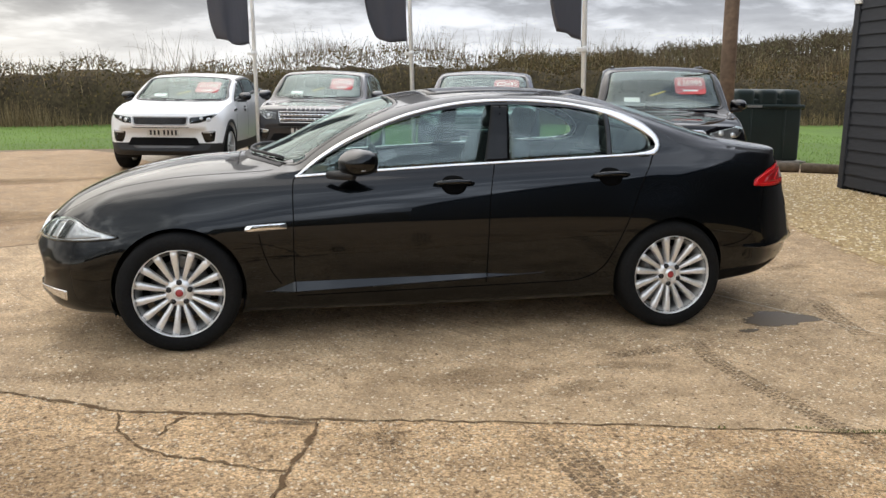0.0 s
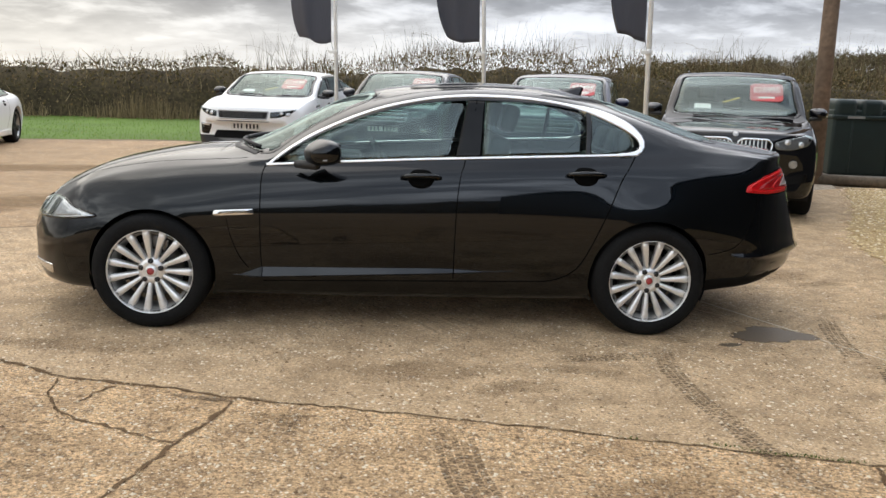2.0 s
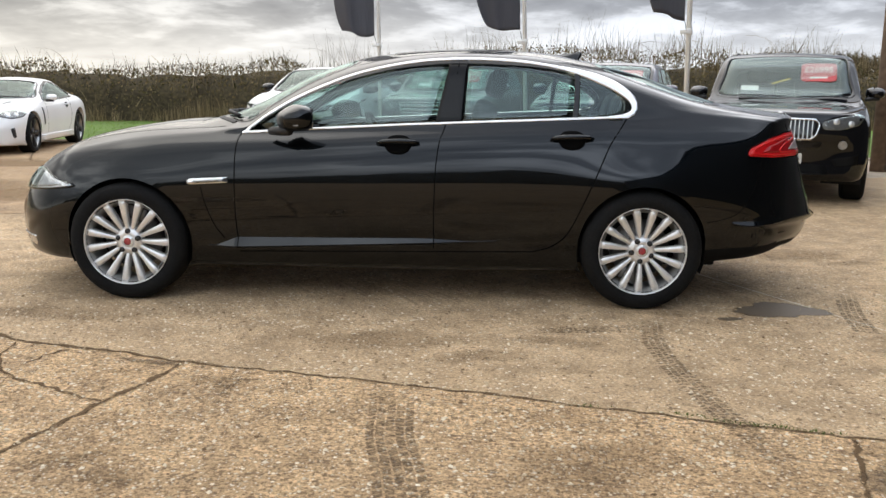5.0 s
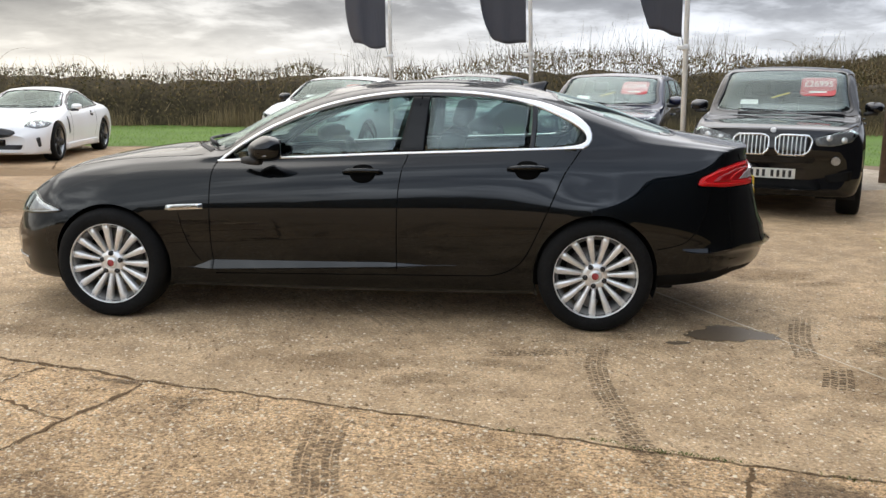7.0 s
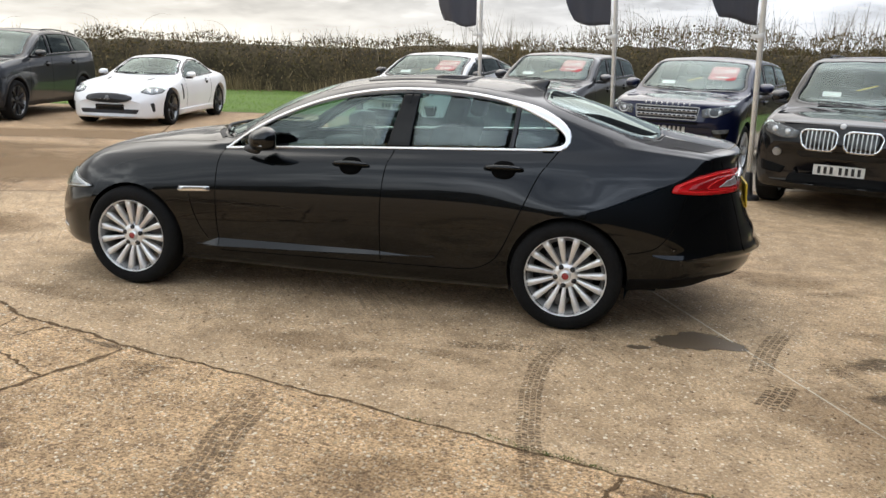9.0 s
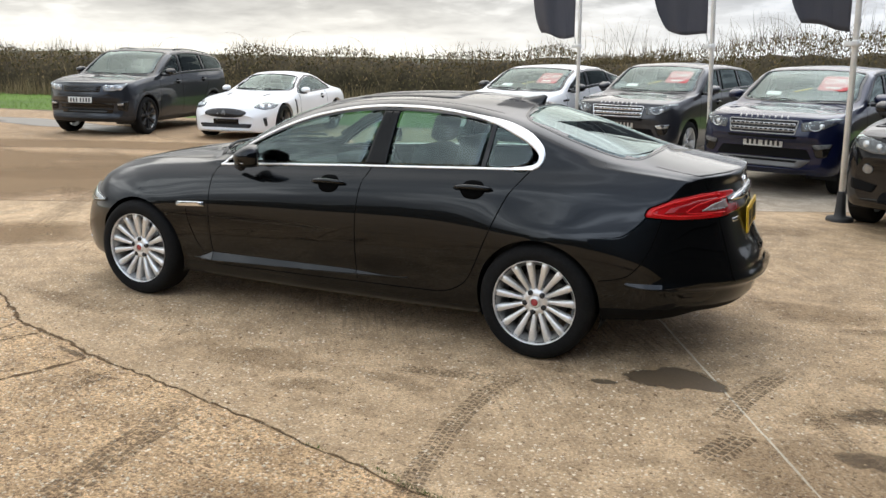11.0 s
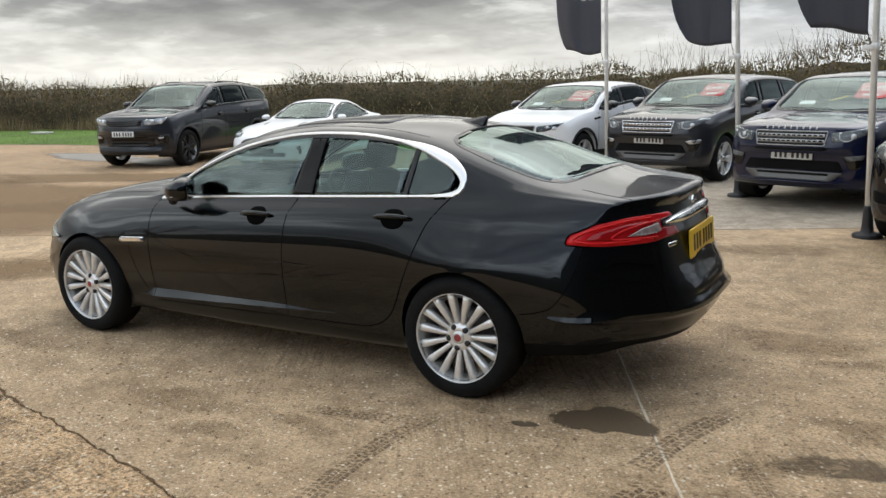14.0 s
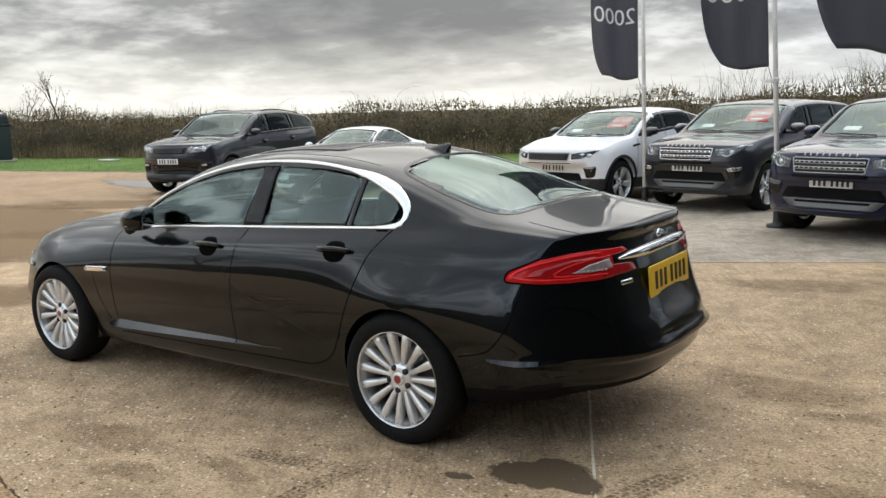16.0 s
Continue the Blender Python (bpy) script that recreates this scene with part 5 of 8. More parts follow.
def lamp(car, sh, s, pts, corner=0.02, eyes=((0.5, 0.5, 0.05),), ax=None, bowl="lamp_bowl"):
    """A headlamp: dark bowl, bright round units and a clear lens."""
    axis = ax or "x"
    rim = outline(pts, 44, corner)
    h = part("headlamp", patch(sh, axis, rim, 0.004, 0.015, 4), M[bowl], car, "clear headlamp with bright units")
    lo, hi = Vector((min(p.x for p in rim), min(p.y for p in rim))), Vector((max(p.x for p in rim), max(p.y for p in rim)))
    for u, v, r in eyes:
        c = Vector((lo.x + (hi.x - lo.x) * u, lo.y + (hi.y - lo.y) * v))
        part("lamp_unit", patch(sh, axis, outline([(c.x + r * math.cos(a), c.y + r * math.sin(a)) for a in [k * math.pi / 6 for k in range(12)]], 24), 0.008, 0.01, 3, dome=0.012), M["lamp_inner"], h, "bright lamp unit")
    part("lamp_lens", patch(sh, axis, rim, 0.014, 0.008, 4, dome=0.004), M["lens_glass"], h, "clear lens").visible_shadow = False
    return h


def letters_row(car, sh, z, width, count, size, mat, m_axis="x"):
    """A row of plain bars where a name stands."""
    for k in range(count):
        y = -width / 2 + width * k / (count - 1)
        part("name_bar", patch(sh, m_axis, outline([(y - size * 0.38, z - size / 2), (y + size * 0.38, z - size / 2), (y + size * 0.38, z + size / 2), (y - size * 0.38, z + size / 2)], 12, 0.004), 0.006, 0.006, 2), M[mat], car)


def compact_front(car, sh, S):
    x0 = S["x0"]
    front_patch(car, sh, "grille", [(-0.43, 0.885), (0.43, 0.885), (0.40, 0.775), (-0.40, 0.775)], "plastic", 0.004, corner=0.03)
    part("grille_frame", band(sh, "x", outline([(-0.44, 0.895), (0.44, 0.895), (0.41, 0.765), (-0.41, 0.765)], 60, 0.03), 0.022, 0.012, 0.014), M["silver_trim"], car, "silver grille frame")
    for k in range(5):
        z = 0.795 + k * 0.018
        part("grille_bar", band(sh, "x", [Vector((-0.38 + 0.76 * i / 9, z)) for i in range(10)], 0.008, 0.010, 0.01, False), M["gloss_black"], car)
    for s in (-1, 1):
        lamp(car, sh, s, [(s * 0.46, 0.885), (s * 0.66, 0.905), (s * 0.84, 0.935), (s * 0.76, 0.86), (s * 0.60, 0.80), (s * 0.46, 0.79)], 0.02, ((0.28, 0.42, 0.032), (0.55, 0.55, 0.026)), bowl="gloss_black")
        front_patch(car, sh, "bumper_vent", [(s * 0.60, 0.66), (s * 0.82, 0.68), (s * 0.80, 0.50), (s * 0.66, 0.48)], "gloss_black", 0.005, corner=0.04)
        front_patch(car, sh, "running_lamp", [(s * 0.63, 0.662), (s * 0.80, 0.678), (s * 0.80, 0.648), (s * 0.64, 0.635)], "lamp_inner", 0.010, corner=0.008)
    front_patch(car, sh, "lower_intake", [(-0.52, 0.56), (0.52, 0.56), (0.58, 0.44), (-0.58, 0.44)], "valance", 0.006, corner=0.02)
    front_patch(car, sh, "skid_plate", [(-0.50, 0.425), (0.50, 0.425), (0.44, 0.385), (-0.44, 0.385)], "dark_silver", 0.014, corner=0.03, label="grey skid plate")
    # no fold here: the crease's shade is a near-black strip
    part("bumper_crease", band(sh, "x", [Vector((-0.45 + 0.9 * i / 11, 0.728)) for i in range(12)], 0.012, 0.002, 0.006, False), M["dark_gap"], car)
    number_plate(car, (sh.put("x", 0, 0.64)[0].x - 0.015, 0, 0.64), 0, "plate_white")
    for axis in ("y", "Y"):
        part("wing_vent", patch(sh, axis, outline([(-1.02, 0.985), (-0.80, 1.005), (-0.78, 0.975), (-1.0, 0.95)], 24, 0.01), 0.005, 0.01, 3), M["gloss_black"], car)


def family_front(bright):
    def dress(car, sh, S):
        front_patch(car, sh, "grille", [(-0.44, 0.965), (0.44, 0.965), (0.41, 0.815), (-0.41, 0.815)], "plastic", 0.004, corner=0.02)
        for z in (0.925, 0.858):
            part("grille_bar", band(sh, "x", [Vector((-0.42 + 0.84 * i / 13, z)) for i in range(14)], 0.040, 0.016, 0.018, False), M[bright], car, "bright grille bar")
            for k in range(13):
                y = -0.38 + 0.76 * k / 12
                front_patch(car, sh, "grille_slot", [(y - 0.02, z - 0.009), (y + 0.02, z - 0.009), (y + 0.02, z + 0.009), (y - 0.02, z + 0.009)], "dark_gap", 0.018, 0.004, corner=0.004, n=12)
        part("grille_frame", band(sh, "x", outline([(-0.45, 0.975), (0.45, 0.975), (0.42, 0.805), (-0.42, 0.805)], 60, 0.02), 0.014, 0.012, 0.014), M[bright], car)
        letters_row(car, sh, 1.012, 0.62, 9, 0.024, "silver_trim")
        for s in (-1, 1):
            lamp(car, sh, s, [(s * 0.48, 0.955), (s * 0.68, 0.985), (s * 0.88, 1.015), (s * 0.84, 0.945), (s * 0.72, 0.875), (s * 0.50, 0.845)], 0.025, ((0.40, 0.45, 0.030), (0.75, 0.64, 0.018)), bowl="smoked_bowl")
            rim = [Vector((s * 0.645 + 0.072 * math.cos(a), 0.918 + 0.056 * math.sin(a))) for a in np.linspace(math.pi * 0.95, math.pi * 2.1, 18)]
            part("light_ring", band(sh, "x", rim, 0.014, 0.016, 0.012, False), M["lamp_inner"], car, "bright lamp ring")
            front_patch(car, sh, "bumper_vent", [(s * 0.62, 0.675), (s * 0.85, 0.70), (s * 0.80, 0.53), (s * 0.68, 0.52)], "gloss_black", 0.005, corner=0.03)
            front_patch(car, sh, "fog_lamp", [(s * 0.63, 0.68), (s * 0.84, 0.70), (s * 0.82, 0.645), (s * 0.66, 0.63)], "chrome" if bright == "chrome" else "smoked_bowl", 0.012, corner=0.012, label="bright fog lamp")
        front_patch(car, sh, "upper_intake", [(-0.46, 0.778), (0.46, 0.775), (0.44, 0.745), (-0.44, 0.745)], "valance", 0.004, corner=0.008)
        front_patch(car, sh, "lower_intake", [(-0.56, 0.615), (0.56, 0.615), (0.63, 0.495), (-0.63, 0.495)], "valance", 0.005, corner=0.02)
        front_patch(car, sh, "skid_plate", [(-0.63, 0.48), (0.63, 0.48), (0.50, 0.37), (-0.50, 0.37)], "dark_silver", 0.012, corner=0.04, label="grey skid plate")
        front_patch(car, sh, "skid_slot", [(-0.46, 0.462), (0.46, 0.462), (0.44, 0.435), (-0.44, 0.435)], "valance", 0.02, 0.006, corner=0.008)
        number_plate(car, (sh.put("x", 0, 0.68)[0].x - 0.02, 0, 0.68), 0, "plate_white")
    return dress


def kidney_front(car, sh, S):
    for s in (-1, 1):
        pts = [(s * 0.032, 0.905), (s * 0.10, 0.935), (s * 0.37, 0.93), (s * 0.415, 0.88), (s * 0.385, 0.765), (s * 0.32, 0.715), (s * 0.09, 0.715), (s * 0.038, 0.77)]
        rim = outline(pts, 44, 0.03)
        gr = part("grille", patch(sh, "x", rim, 0.004, 0.01, 4), M["gloss_black"], car)
        part("grille_frame", band(sh, "x", rim, 0.022, 0.016, 0.018), M["chrome"], gr, "chrome kidney surround")
        for k in range(7):
            y = s * (0.075 + 0.044 * k)
            part("grille_bar", band(sh, "x", [Vector((y, 0.728 + 0.19 * i / 5)) for i in range(6)], 0.014, 0.014, 0.014, False), M["satin_chrome"], gr, "upright chrome slat")
        lamp(car, sh, s, [(s * 0.43, 0.905), (s * 0.55, 0.94), (s * 0.78, 0.985), (s * 0.86, 0.965), (s * 0.80, 0.87), (s * 0.62, 0.82), (s * 0.45, 0.825)], 0.03, ((0.3, 0.42, 0.032), (0.66, 0.55, 0.034)), bowl="smoked_bowl")
        c = Vector((s * 0.66, 0.66))
        front_patch(car, sh, "fog_lamp", [(c.x + 0.048 * math.cos(k * math.pi / 6), c.y + 0.048 * math.sin(k * math.pi / 6)) for k in range(12)], "lamp_bowl", 0.012, corner=0.01, label="round fog lamp")
        front_patch(car, sh, "bumper_vent", [(s * 0.56, 0.50), (s * 0.83, 0.56), (s * 0.82, 0.45), (s * 0.60, 0.42)], "valance", 0.006, corner=0.02)
    front_patch(car, sh, "upper_intake", [(-0.46, 0.685), (0.46, 0.685), (0.42, 0.625), (-0.42, 0.625)], "plastic", 0.005, corner=0.03)
    front_patch(car, sh, "lower_intake", [(-0.50, 0.44), (0.50, 0.44), (0.54, 0.34), (-0.54, 0.34)], "valance", 0.006, corner=0.04)
    number_plate(car, (sh.put("x", 0, 0.50)[0].x - 0.02, 0, 0.50), 0, "plate_white")
    c, _ = sh.put("x", 0, 0.985)
    b = part("bonnet_badge", patch(sh, "x", outline([(0.032 * math.cos(k * math.pi / 6), 0.982 + 0.026 * math.sin(k * math.pi / 6)) for k in range(12)], 24), 0.006, 0.006, 3), M["silver_trim"], car, "round bonnet badge")


def large_front(car, sh, S):
    front_patch(car, sh, "grille", [(-0.42, 1.005), (0.42, 1.005), (0.39, 0.875), (-0.39, 0.875)], "gloss_black", 0.004, corner=0.02)
    for z in (0.975, 0.94, 0.905):
        part("grille_bar", band(sh, "x", [Vector((-0.40 + 0.8 * i / 9, z)) for i in range(10)], 0.018, 0.014, 0.014, False), M["plastic"], car)
    for s in (-1, 1):
        lamp(car, sh, s, [(s * 0.45, 1.0), (s * 0.66, 1.02), (s * 0.86, 1.045), (s * 0.82, 0.965), (s * 0.66, 0.905), (s * 0.47, 0.895)], 0.02, ((0.25, 0.45, 0.045), (0.6, 0.55, 0.04), (0.85, 0.7, 0.025)))
        front_patch(car, sh, "bumper_vent", [(s * 0.66, 0.67), (s * 0.88, 0.70), (s * 0.86, 0.50), (s * 0.68, 0.52)], "gloss_black", 0.006, corner=0.02)
        front_patch(car, sh, "fog_lamp", [(s * 0.68, 0.65), (s * 0.80, 0.66), (s * 0.80, 0.625), (s * 0.69, 0.618)], "lamp_inner", 0.010, corner=0.01)
    front_patch(car, sh, "mid_intake", [(-0.60, 0.83), (0.60, 0.83), (0.58, 0.80), (-0.58, 0.80)], "plastic", 0.004, corner=0.01)
    front_patch(car, sh, "lower_intake", [(-0.60, 0.645), (0.60, 0.645), (0.56, 0.45), (-0.56, 0.45)], "gloss_black", 0.005, corner=0.03)
    part("intake_bar", band(sh, "x", [Vector((-0.58 + 1.16 * i / 9, 0.535)) for i in range(10)], 0.03, 0.012, 0.012, False), M["plastic"], car)
    number_plate(car, (sh.put("x", 0, 0.72)[0].x - 0.02, 0, 0.72), 0, "plate_white")
    letters_row(car, sh, 1.04, 0.55, 10, 0.022, "gloss_black")


def wheelset(R, rim, spokes, w, mat, twin=False, cap=None):
    return dict(R=R, meshes=wheel_meshes(R, rim, 0.25, spokes, w, mat, twin, cap))


BRIGHT_TWIN = wheelset(0.365, 0.262, 5, 0.085, "alloy", True)
BRIGHT_TEN = wheelset(0.37, 0.262, 5, 0.075, "alloy", True)
BLACK_TWIN = wheelset(0.385, 0.29, 7, 0.06, "dark_alloy", True)

tall_car("compact_suv", "white compact SUV with black lower bumper and tinted windows", tall_spec(4.365, 1.90, 1.60, 2.66, 0.86, 0.985, 1.12, 1.105, 1.98, 1.10, 1.27, 0.2, 0.26, drop=0.14, bow=0.34),
         "white_paint", BRIGHT_TEN, pose(-2.164, 10.76, 0, 0, 0, 78.6), compact_front, clad=0.47, price="£21495")
tall_car("family_suv", "dark grey family SUV with bright chrome grille bars", tall_spec(4.60, 1.90, 1.68, 2.741, 0.89, 1.05, 1.10, 1.155, 1.92, 1.14, 1.23, 0.2, 0.26),
         "grey_paint", BRIGHT_TWIN, pose(0.225, 10.874, 0, 0, 0, 76.5), family_front("chrome"), price="£24495")
tall_car("family_suv", "dark blue family SUV with grey grille bars", tall_spec(4.60, 1.90, 1.68, 2.741, 0.89, 1.05, 1.10, 1.155, 1.92, 1.14, 1.23, 0.2, 0.26),
         "blue_paint", BRIGHT_TWIN, pose(2.759, 8.749, 0, 0, 0, 72.6), family_front("silver_trim"), price="£22495")
tall_car("large_suv", "near-black large SUV with chrome-slatted twin grilles", tall_spec(4.886, 1.938, 1.745, 2.933, 0.86, 1.02, 1.22, 1.13, 2.02, 1.12, 1.20, 0.2, 0.24),
         "dark_paint", BRIGHT_TWIN, pose(4.67, 6.14, 0, 0, 0, 69.6), kidney_front, price="£26995", rails="gloss_black")
tall_car("luxury_suv", "dark grey luxury SUV with black wheels across the yard", tall_spec(4.85, 1.99, 1.77, 2.923, 0.87, 1.09, 1.20, 1.185, 2.12, 1.18, 1.28, 0.26, 0.26, drop=0.10, bow=0.30),
         "slate_paint", BLACK_TWIN, pose(-11.33, 9.74, 0, 0, 0, 102.5), large_front, clad=0.40, rails="plastic")

COUPE = dict(
    ends=(-2.30, 2.47), tuck=0.95, hip=0.3, bow=(0.34, 0.24),
    zt=curve((-2.30, 0.52), (-2.25, 0.60), (-2.12, 0.68), (-1.8, 0.775), (-1.38, 0.845), (-0.95, 0.90), (-0.72, 0.925), (-0.5, 1.01), (-0.2, 1.15), (0.08, 1.265), (0.35, 1.318), (0.65, 1.322), (1.0, 1.27), (1.4, 1.13), (1.75, 1.0), (2.05, 0.95), (2.35, 0.93), (2.42, 0.86), (2.45, 0.66), (2.47, 0.55)),
    zr=curve((-2.30, 0.50), (-2.12, 0.645), (-1.8, 0.75), (-1.38, 0.83), (-0.95, 0.875), (-0.58, 0.905), (-0.45, 0.965), (-0.2, 1.09), (0.08, 1.2), (0.35, 1.25), (0.65, 1.255), (1.0, 1.20), (1.4, 1.06), (1.75, 0.965), (2.05, 0.93), (2.35, 0.905), (2.42, 0.83), (2.47, 0.54)),
    wr=curve((-2.30, 0.36), (-1.9, 0.56), (-1.0, 0.66), (-0.58, 0.74), (-0.2, 0.66), (0.2, 0.60), (0.7, 0.58), (1.1, 0.58), (1.5, 0.60), (2.0, 0.58), (2.4, 0.50), (2.47, 0.36)),
    zb=curve((-2.30, 0.49), (-2.12, 0.61), (-1.8, 0.71), (-1.38, 0.80), (-0.9, 0.845), (-0.5, 0.87), (0.3, 0.90), (0.9, 0.93), (1.4, 0.945), (1.9, 0.92), (2.3, 0.86), (2.42, 0.78), (2.47, 0.53)),
    wb=curve((-2.30, 0.44), (-2.1, 0.64), (-1.8, 0.76), (-1.38, 0.82), (-0.5, 0.82), (0.5, 0.83), (1.0, 0.84), (1.4, 0.85), (1.9, 0.79), (2.3, 0.70), (2.47, 0.46)),
    wm=curve((-2.30, 0.58), (-2.2, 0.74), (-2.0, 0.84), (-1.7, 0.90), (-1.376, 0.925), (-0.6, 0.90), (0.3, 0.91), (1.0, 0.93), (1.376, 0.946), (1.9, 0.91), (2.25, 0.83), (2.42, 0.74), (2.47, 0.62)),
    zm=curve((-2.30, 0.42), (-1.376, 0.60), (0, 0.58), (1.376, 0.66), (2.47, 0.5)),
    z0=curve((-2.30, 0.20), (-2.2, 0.16), (-1.8, 0.15), (0, 0.16), (1.8, 0.18), (2.3, 0.26), (2.47, 0.36)),
)


def white_coupe():
    car = thing("coupe_car", pose(-8.371, 10.589, 0, 0, 0, 99.6), "white two-door coupe with black wheels and oval grille", "car", "parked cars for sale")
    P, S = M["white_paint"], COUPE
    full = loft(S, 0.04)
    sh = Shell(full)
    arches = [(-1.376, 0.345, 0.385), (1.376, 0.345, 0.385)]
    dlo = outline([(-0.52, 0.895), (-0.30, 1.03), (0.0, 1.165), (0.3, 1.24), (0.62, 1.235), (0.95, 1.15), (1.18, 1.02), (1.2, 0.96), (0.9, 0.945), (0.3, 0.915)], 60, 0.03)
    screen = outline([(-0.70, 0.0), (-0.66, 0.35), (-0.50, 0.65), (-0.2, 0.60), (0.05, 0.53), (0.08, 0.25), (0.08, 0.0), (0.08, -0.25), (0.05, -0.53), (-0.2, -0.60), (-0.50, -0.65), (-0.66, -0.35)], 60)
    rear = outline([(0.92, 0.0), (0.95, 0.42), (1.3, 0.52), (1.62, 0.50), (1.7, 0.0), (1.62, -0.50), (1.3, -0.52), (0.95, -0.42)], 60)
    cut_openings(full, both(shrunk(dlo, 0.95)) + (("z", shrunk(screen, 0.97)), ("z", shrunk(rear, 0.96))), arches, sh)
    regions = [("door", lambda c, n: -0.55 < c.x < 0.75 and c.z > 0.3 and c.y < -0.5), ("bonnet", lambda c, n: c.x < -0.72 and n.z > 0.7 and abs(c.y) < 0.66), ("front_bumper", lambda c, n: c.x < -1.8 and c.z < 0.58), ("boot_lid", lambda c, n: c.x > 1.75 and abs(c.y) < 0.6 and c.z > 0.6)]
    skin(full, regions, P, car)
    full.free()
    wells(car, arches, 0.90)
    for axis in ("y", "Y"):
        part("side_window", patch(sh, axis, dlo, -0.003, 0.004, 5), M["parked_side"], car).visible_shadow = False
        part("window_seal", band(sh, axis, dlo, 0.028, 0.003, 0.01), M["gloss_black"], car)
        seam(car, sh, axis, [(-0.50, 0.89), (-0.56, 0.7), (-0.55, 0.32)], 0.008)
        seam(car, sh, axis, [(0.80, 0.94), (0.86, 0.8), (0.82, 0.5), (0.70, 0.32)], 0.008)
        door_handle(car, sh, 0.62, 0.80, P, axis)
        part("wing_vent", patch(sh, axis, outline([(-0.84, 0.78), (-0.78, 0.78), (-0.74, 0.50), (-0.80, 0.46)], 24, 0.01), 0.006, 0.01, 3), M["dark_alloy"], car, "dark upright wing vent")
        part("side_skirt", patch(sh, axis, outline([(-0.95, 0.29), (0.9, 0.30), (0.95, 0.19), (-0.95, 0.18)], 50, 0.02), 0.022, 0.03, 3), P, car)
    for nm, rim in (("windscreen", screen), ("rear_screen", rear)):
        part(nm, patch(sh, "z", rim, -0.002, 0.004, 6), M["screen_glass"], car).visible_shadow = False
        part("screen_surround", band(sh, "z", rim, 0.03, 0.002, 0.01), M["gloss_black"], car)
    interior(car, -0.45, 0.45, 1.05, 0.30, 0.86, 0.82, 1.5)
    front_patch(car, sh, "grille", [(0.45 * math.cos(k * math.pi / 8), 0.535 + 0.092 * math.sin(k * math.pi / 8)) for k in range(16)], "plastic", 0.005, corner=0.02, label="black oval grille")
    c = [(0.036 * math.cos(k * math.pi / 6), 0.545 + 0.042 * math.sin(k * math.pi / 6)) for k in range(12)]
    front_patch(car, sh, "badge", c, "dark_silver", 0.012, corner=0.01)
    front_patch(car, sh, "lower_intake", [(-0.56, 0.33), (0.56, 0.33), (0.52, 0.25), (-0.52, 0.25)], "plastic", 0.006, corner=0.02)
    front_patch(car, sh, "plate_holder", [(-0.27, 0.42), (0.27, 0.42), (0.27, 0.31), (-0.27, 0.31)], "gloss_black", 0.016, 0.02, corner=0.01, label="blank black plate holder")
    for s in (-1, 1):
        ax = (0.80, -s * 0.60, 0)
        d = Vector(ax).normalized()
        e1 = Vector((0, 0, 1)).cross(d) * -1
        q = lambda x, y, z: (Vector((x, s * y, z)).dot(e1), z)
        lamp(car, sh, s, [q(-2.06, 0.54, 0.645), q(-1.98, 0.62, 0.715), q(-1.78, 0.75, 0.745), q(-1.58, 0.85, 0.70), q(-1.72, 0.83, 0.635), q(-1.95, 0.72, 0.60)], 0.04, ((0.32, 0.5, 0.046), (0.62, 0.5, 0.034)), ax, bowl="smoked_bowl")
        part("side_intake", patch(sh, ax, outline([q(-2.06, 0.74, 0.44), q(-2.0, 0.79, 0.46), q(-1.97, 0.80, 0.30), q(-2.02, 0.77, 0.28)], 24, 0.02), 0.005, 0.01, 3), M["plastic"], car)
        door_mirror(car, (-0.40, s * 0.935, 0.955), s, P, (0.14, 0.19, 0.115), 25)
        pts = [sh.put("z", -0.66 + 0.05 * (k / 8), s * (0.05 + 0.5 * k / 8), 0.02)[0] for k in range(9)]
        part("wiper", tube(pts, 0.010, 6), M["plastic"], car)
        part("bonnet_vent", patch(sh, "z", outline([(-1.35, s * 0.42), (-1.1, s * 0.46), (-1.08, s * 0.42), (-1.33, s * 0.38)], 20, 0.01), 0.003, 0.006, 2), M["plastic"], car)
    wh = wheelset(0.345, 0.26, 5, 0.08, "dark_alloy", True)
    put_wheels(car, wh["meshes"], [(x, y, 0.345) for x in (-1.376, 1.376) for y in (-0.79, 0.79)])


white_coupe()


# ---- ground and yard ----
def nodes_of(m):
    return m.node_tree, m.node_tree.nodes.new, m.node_tree.links.new, m.node_tree.nodes["Principled BSDF"]


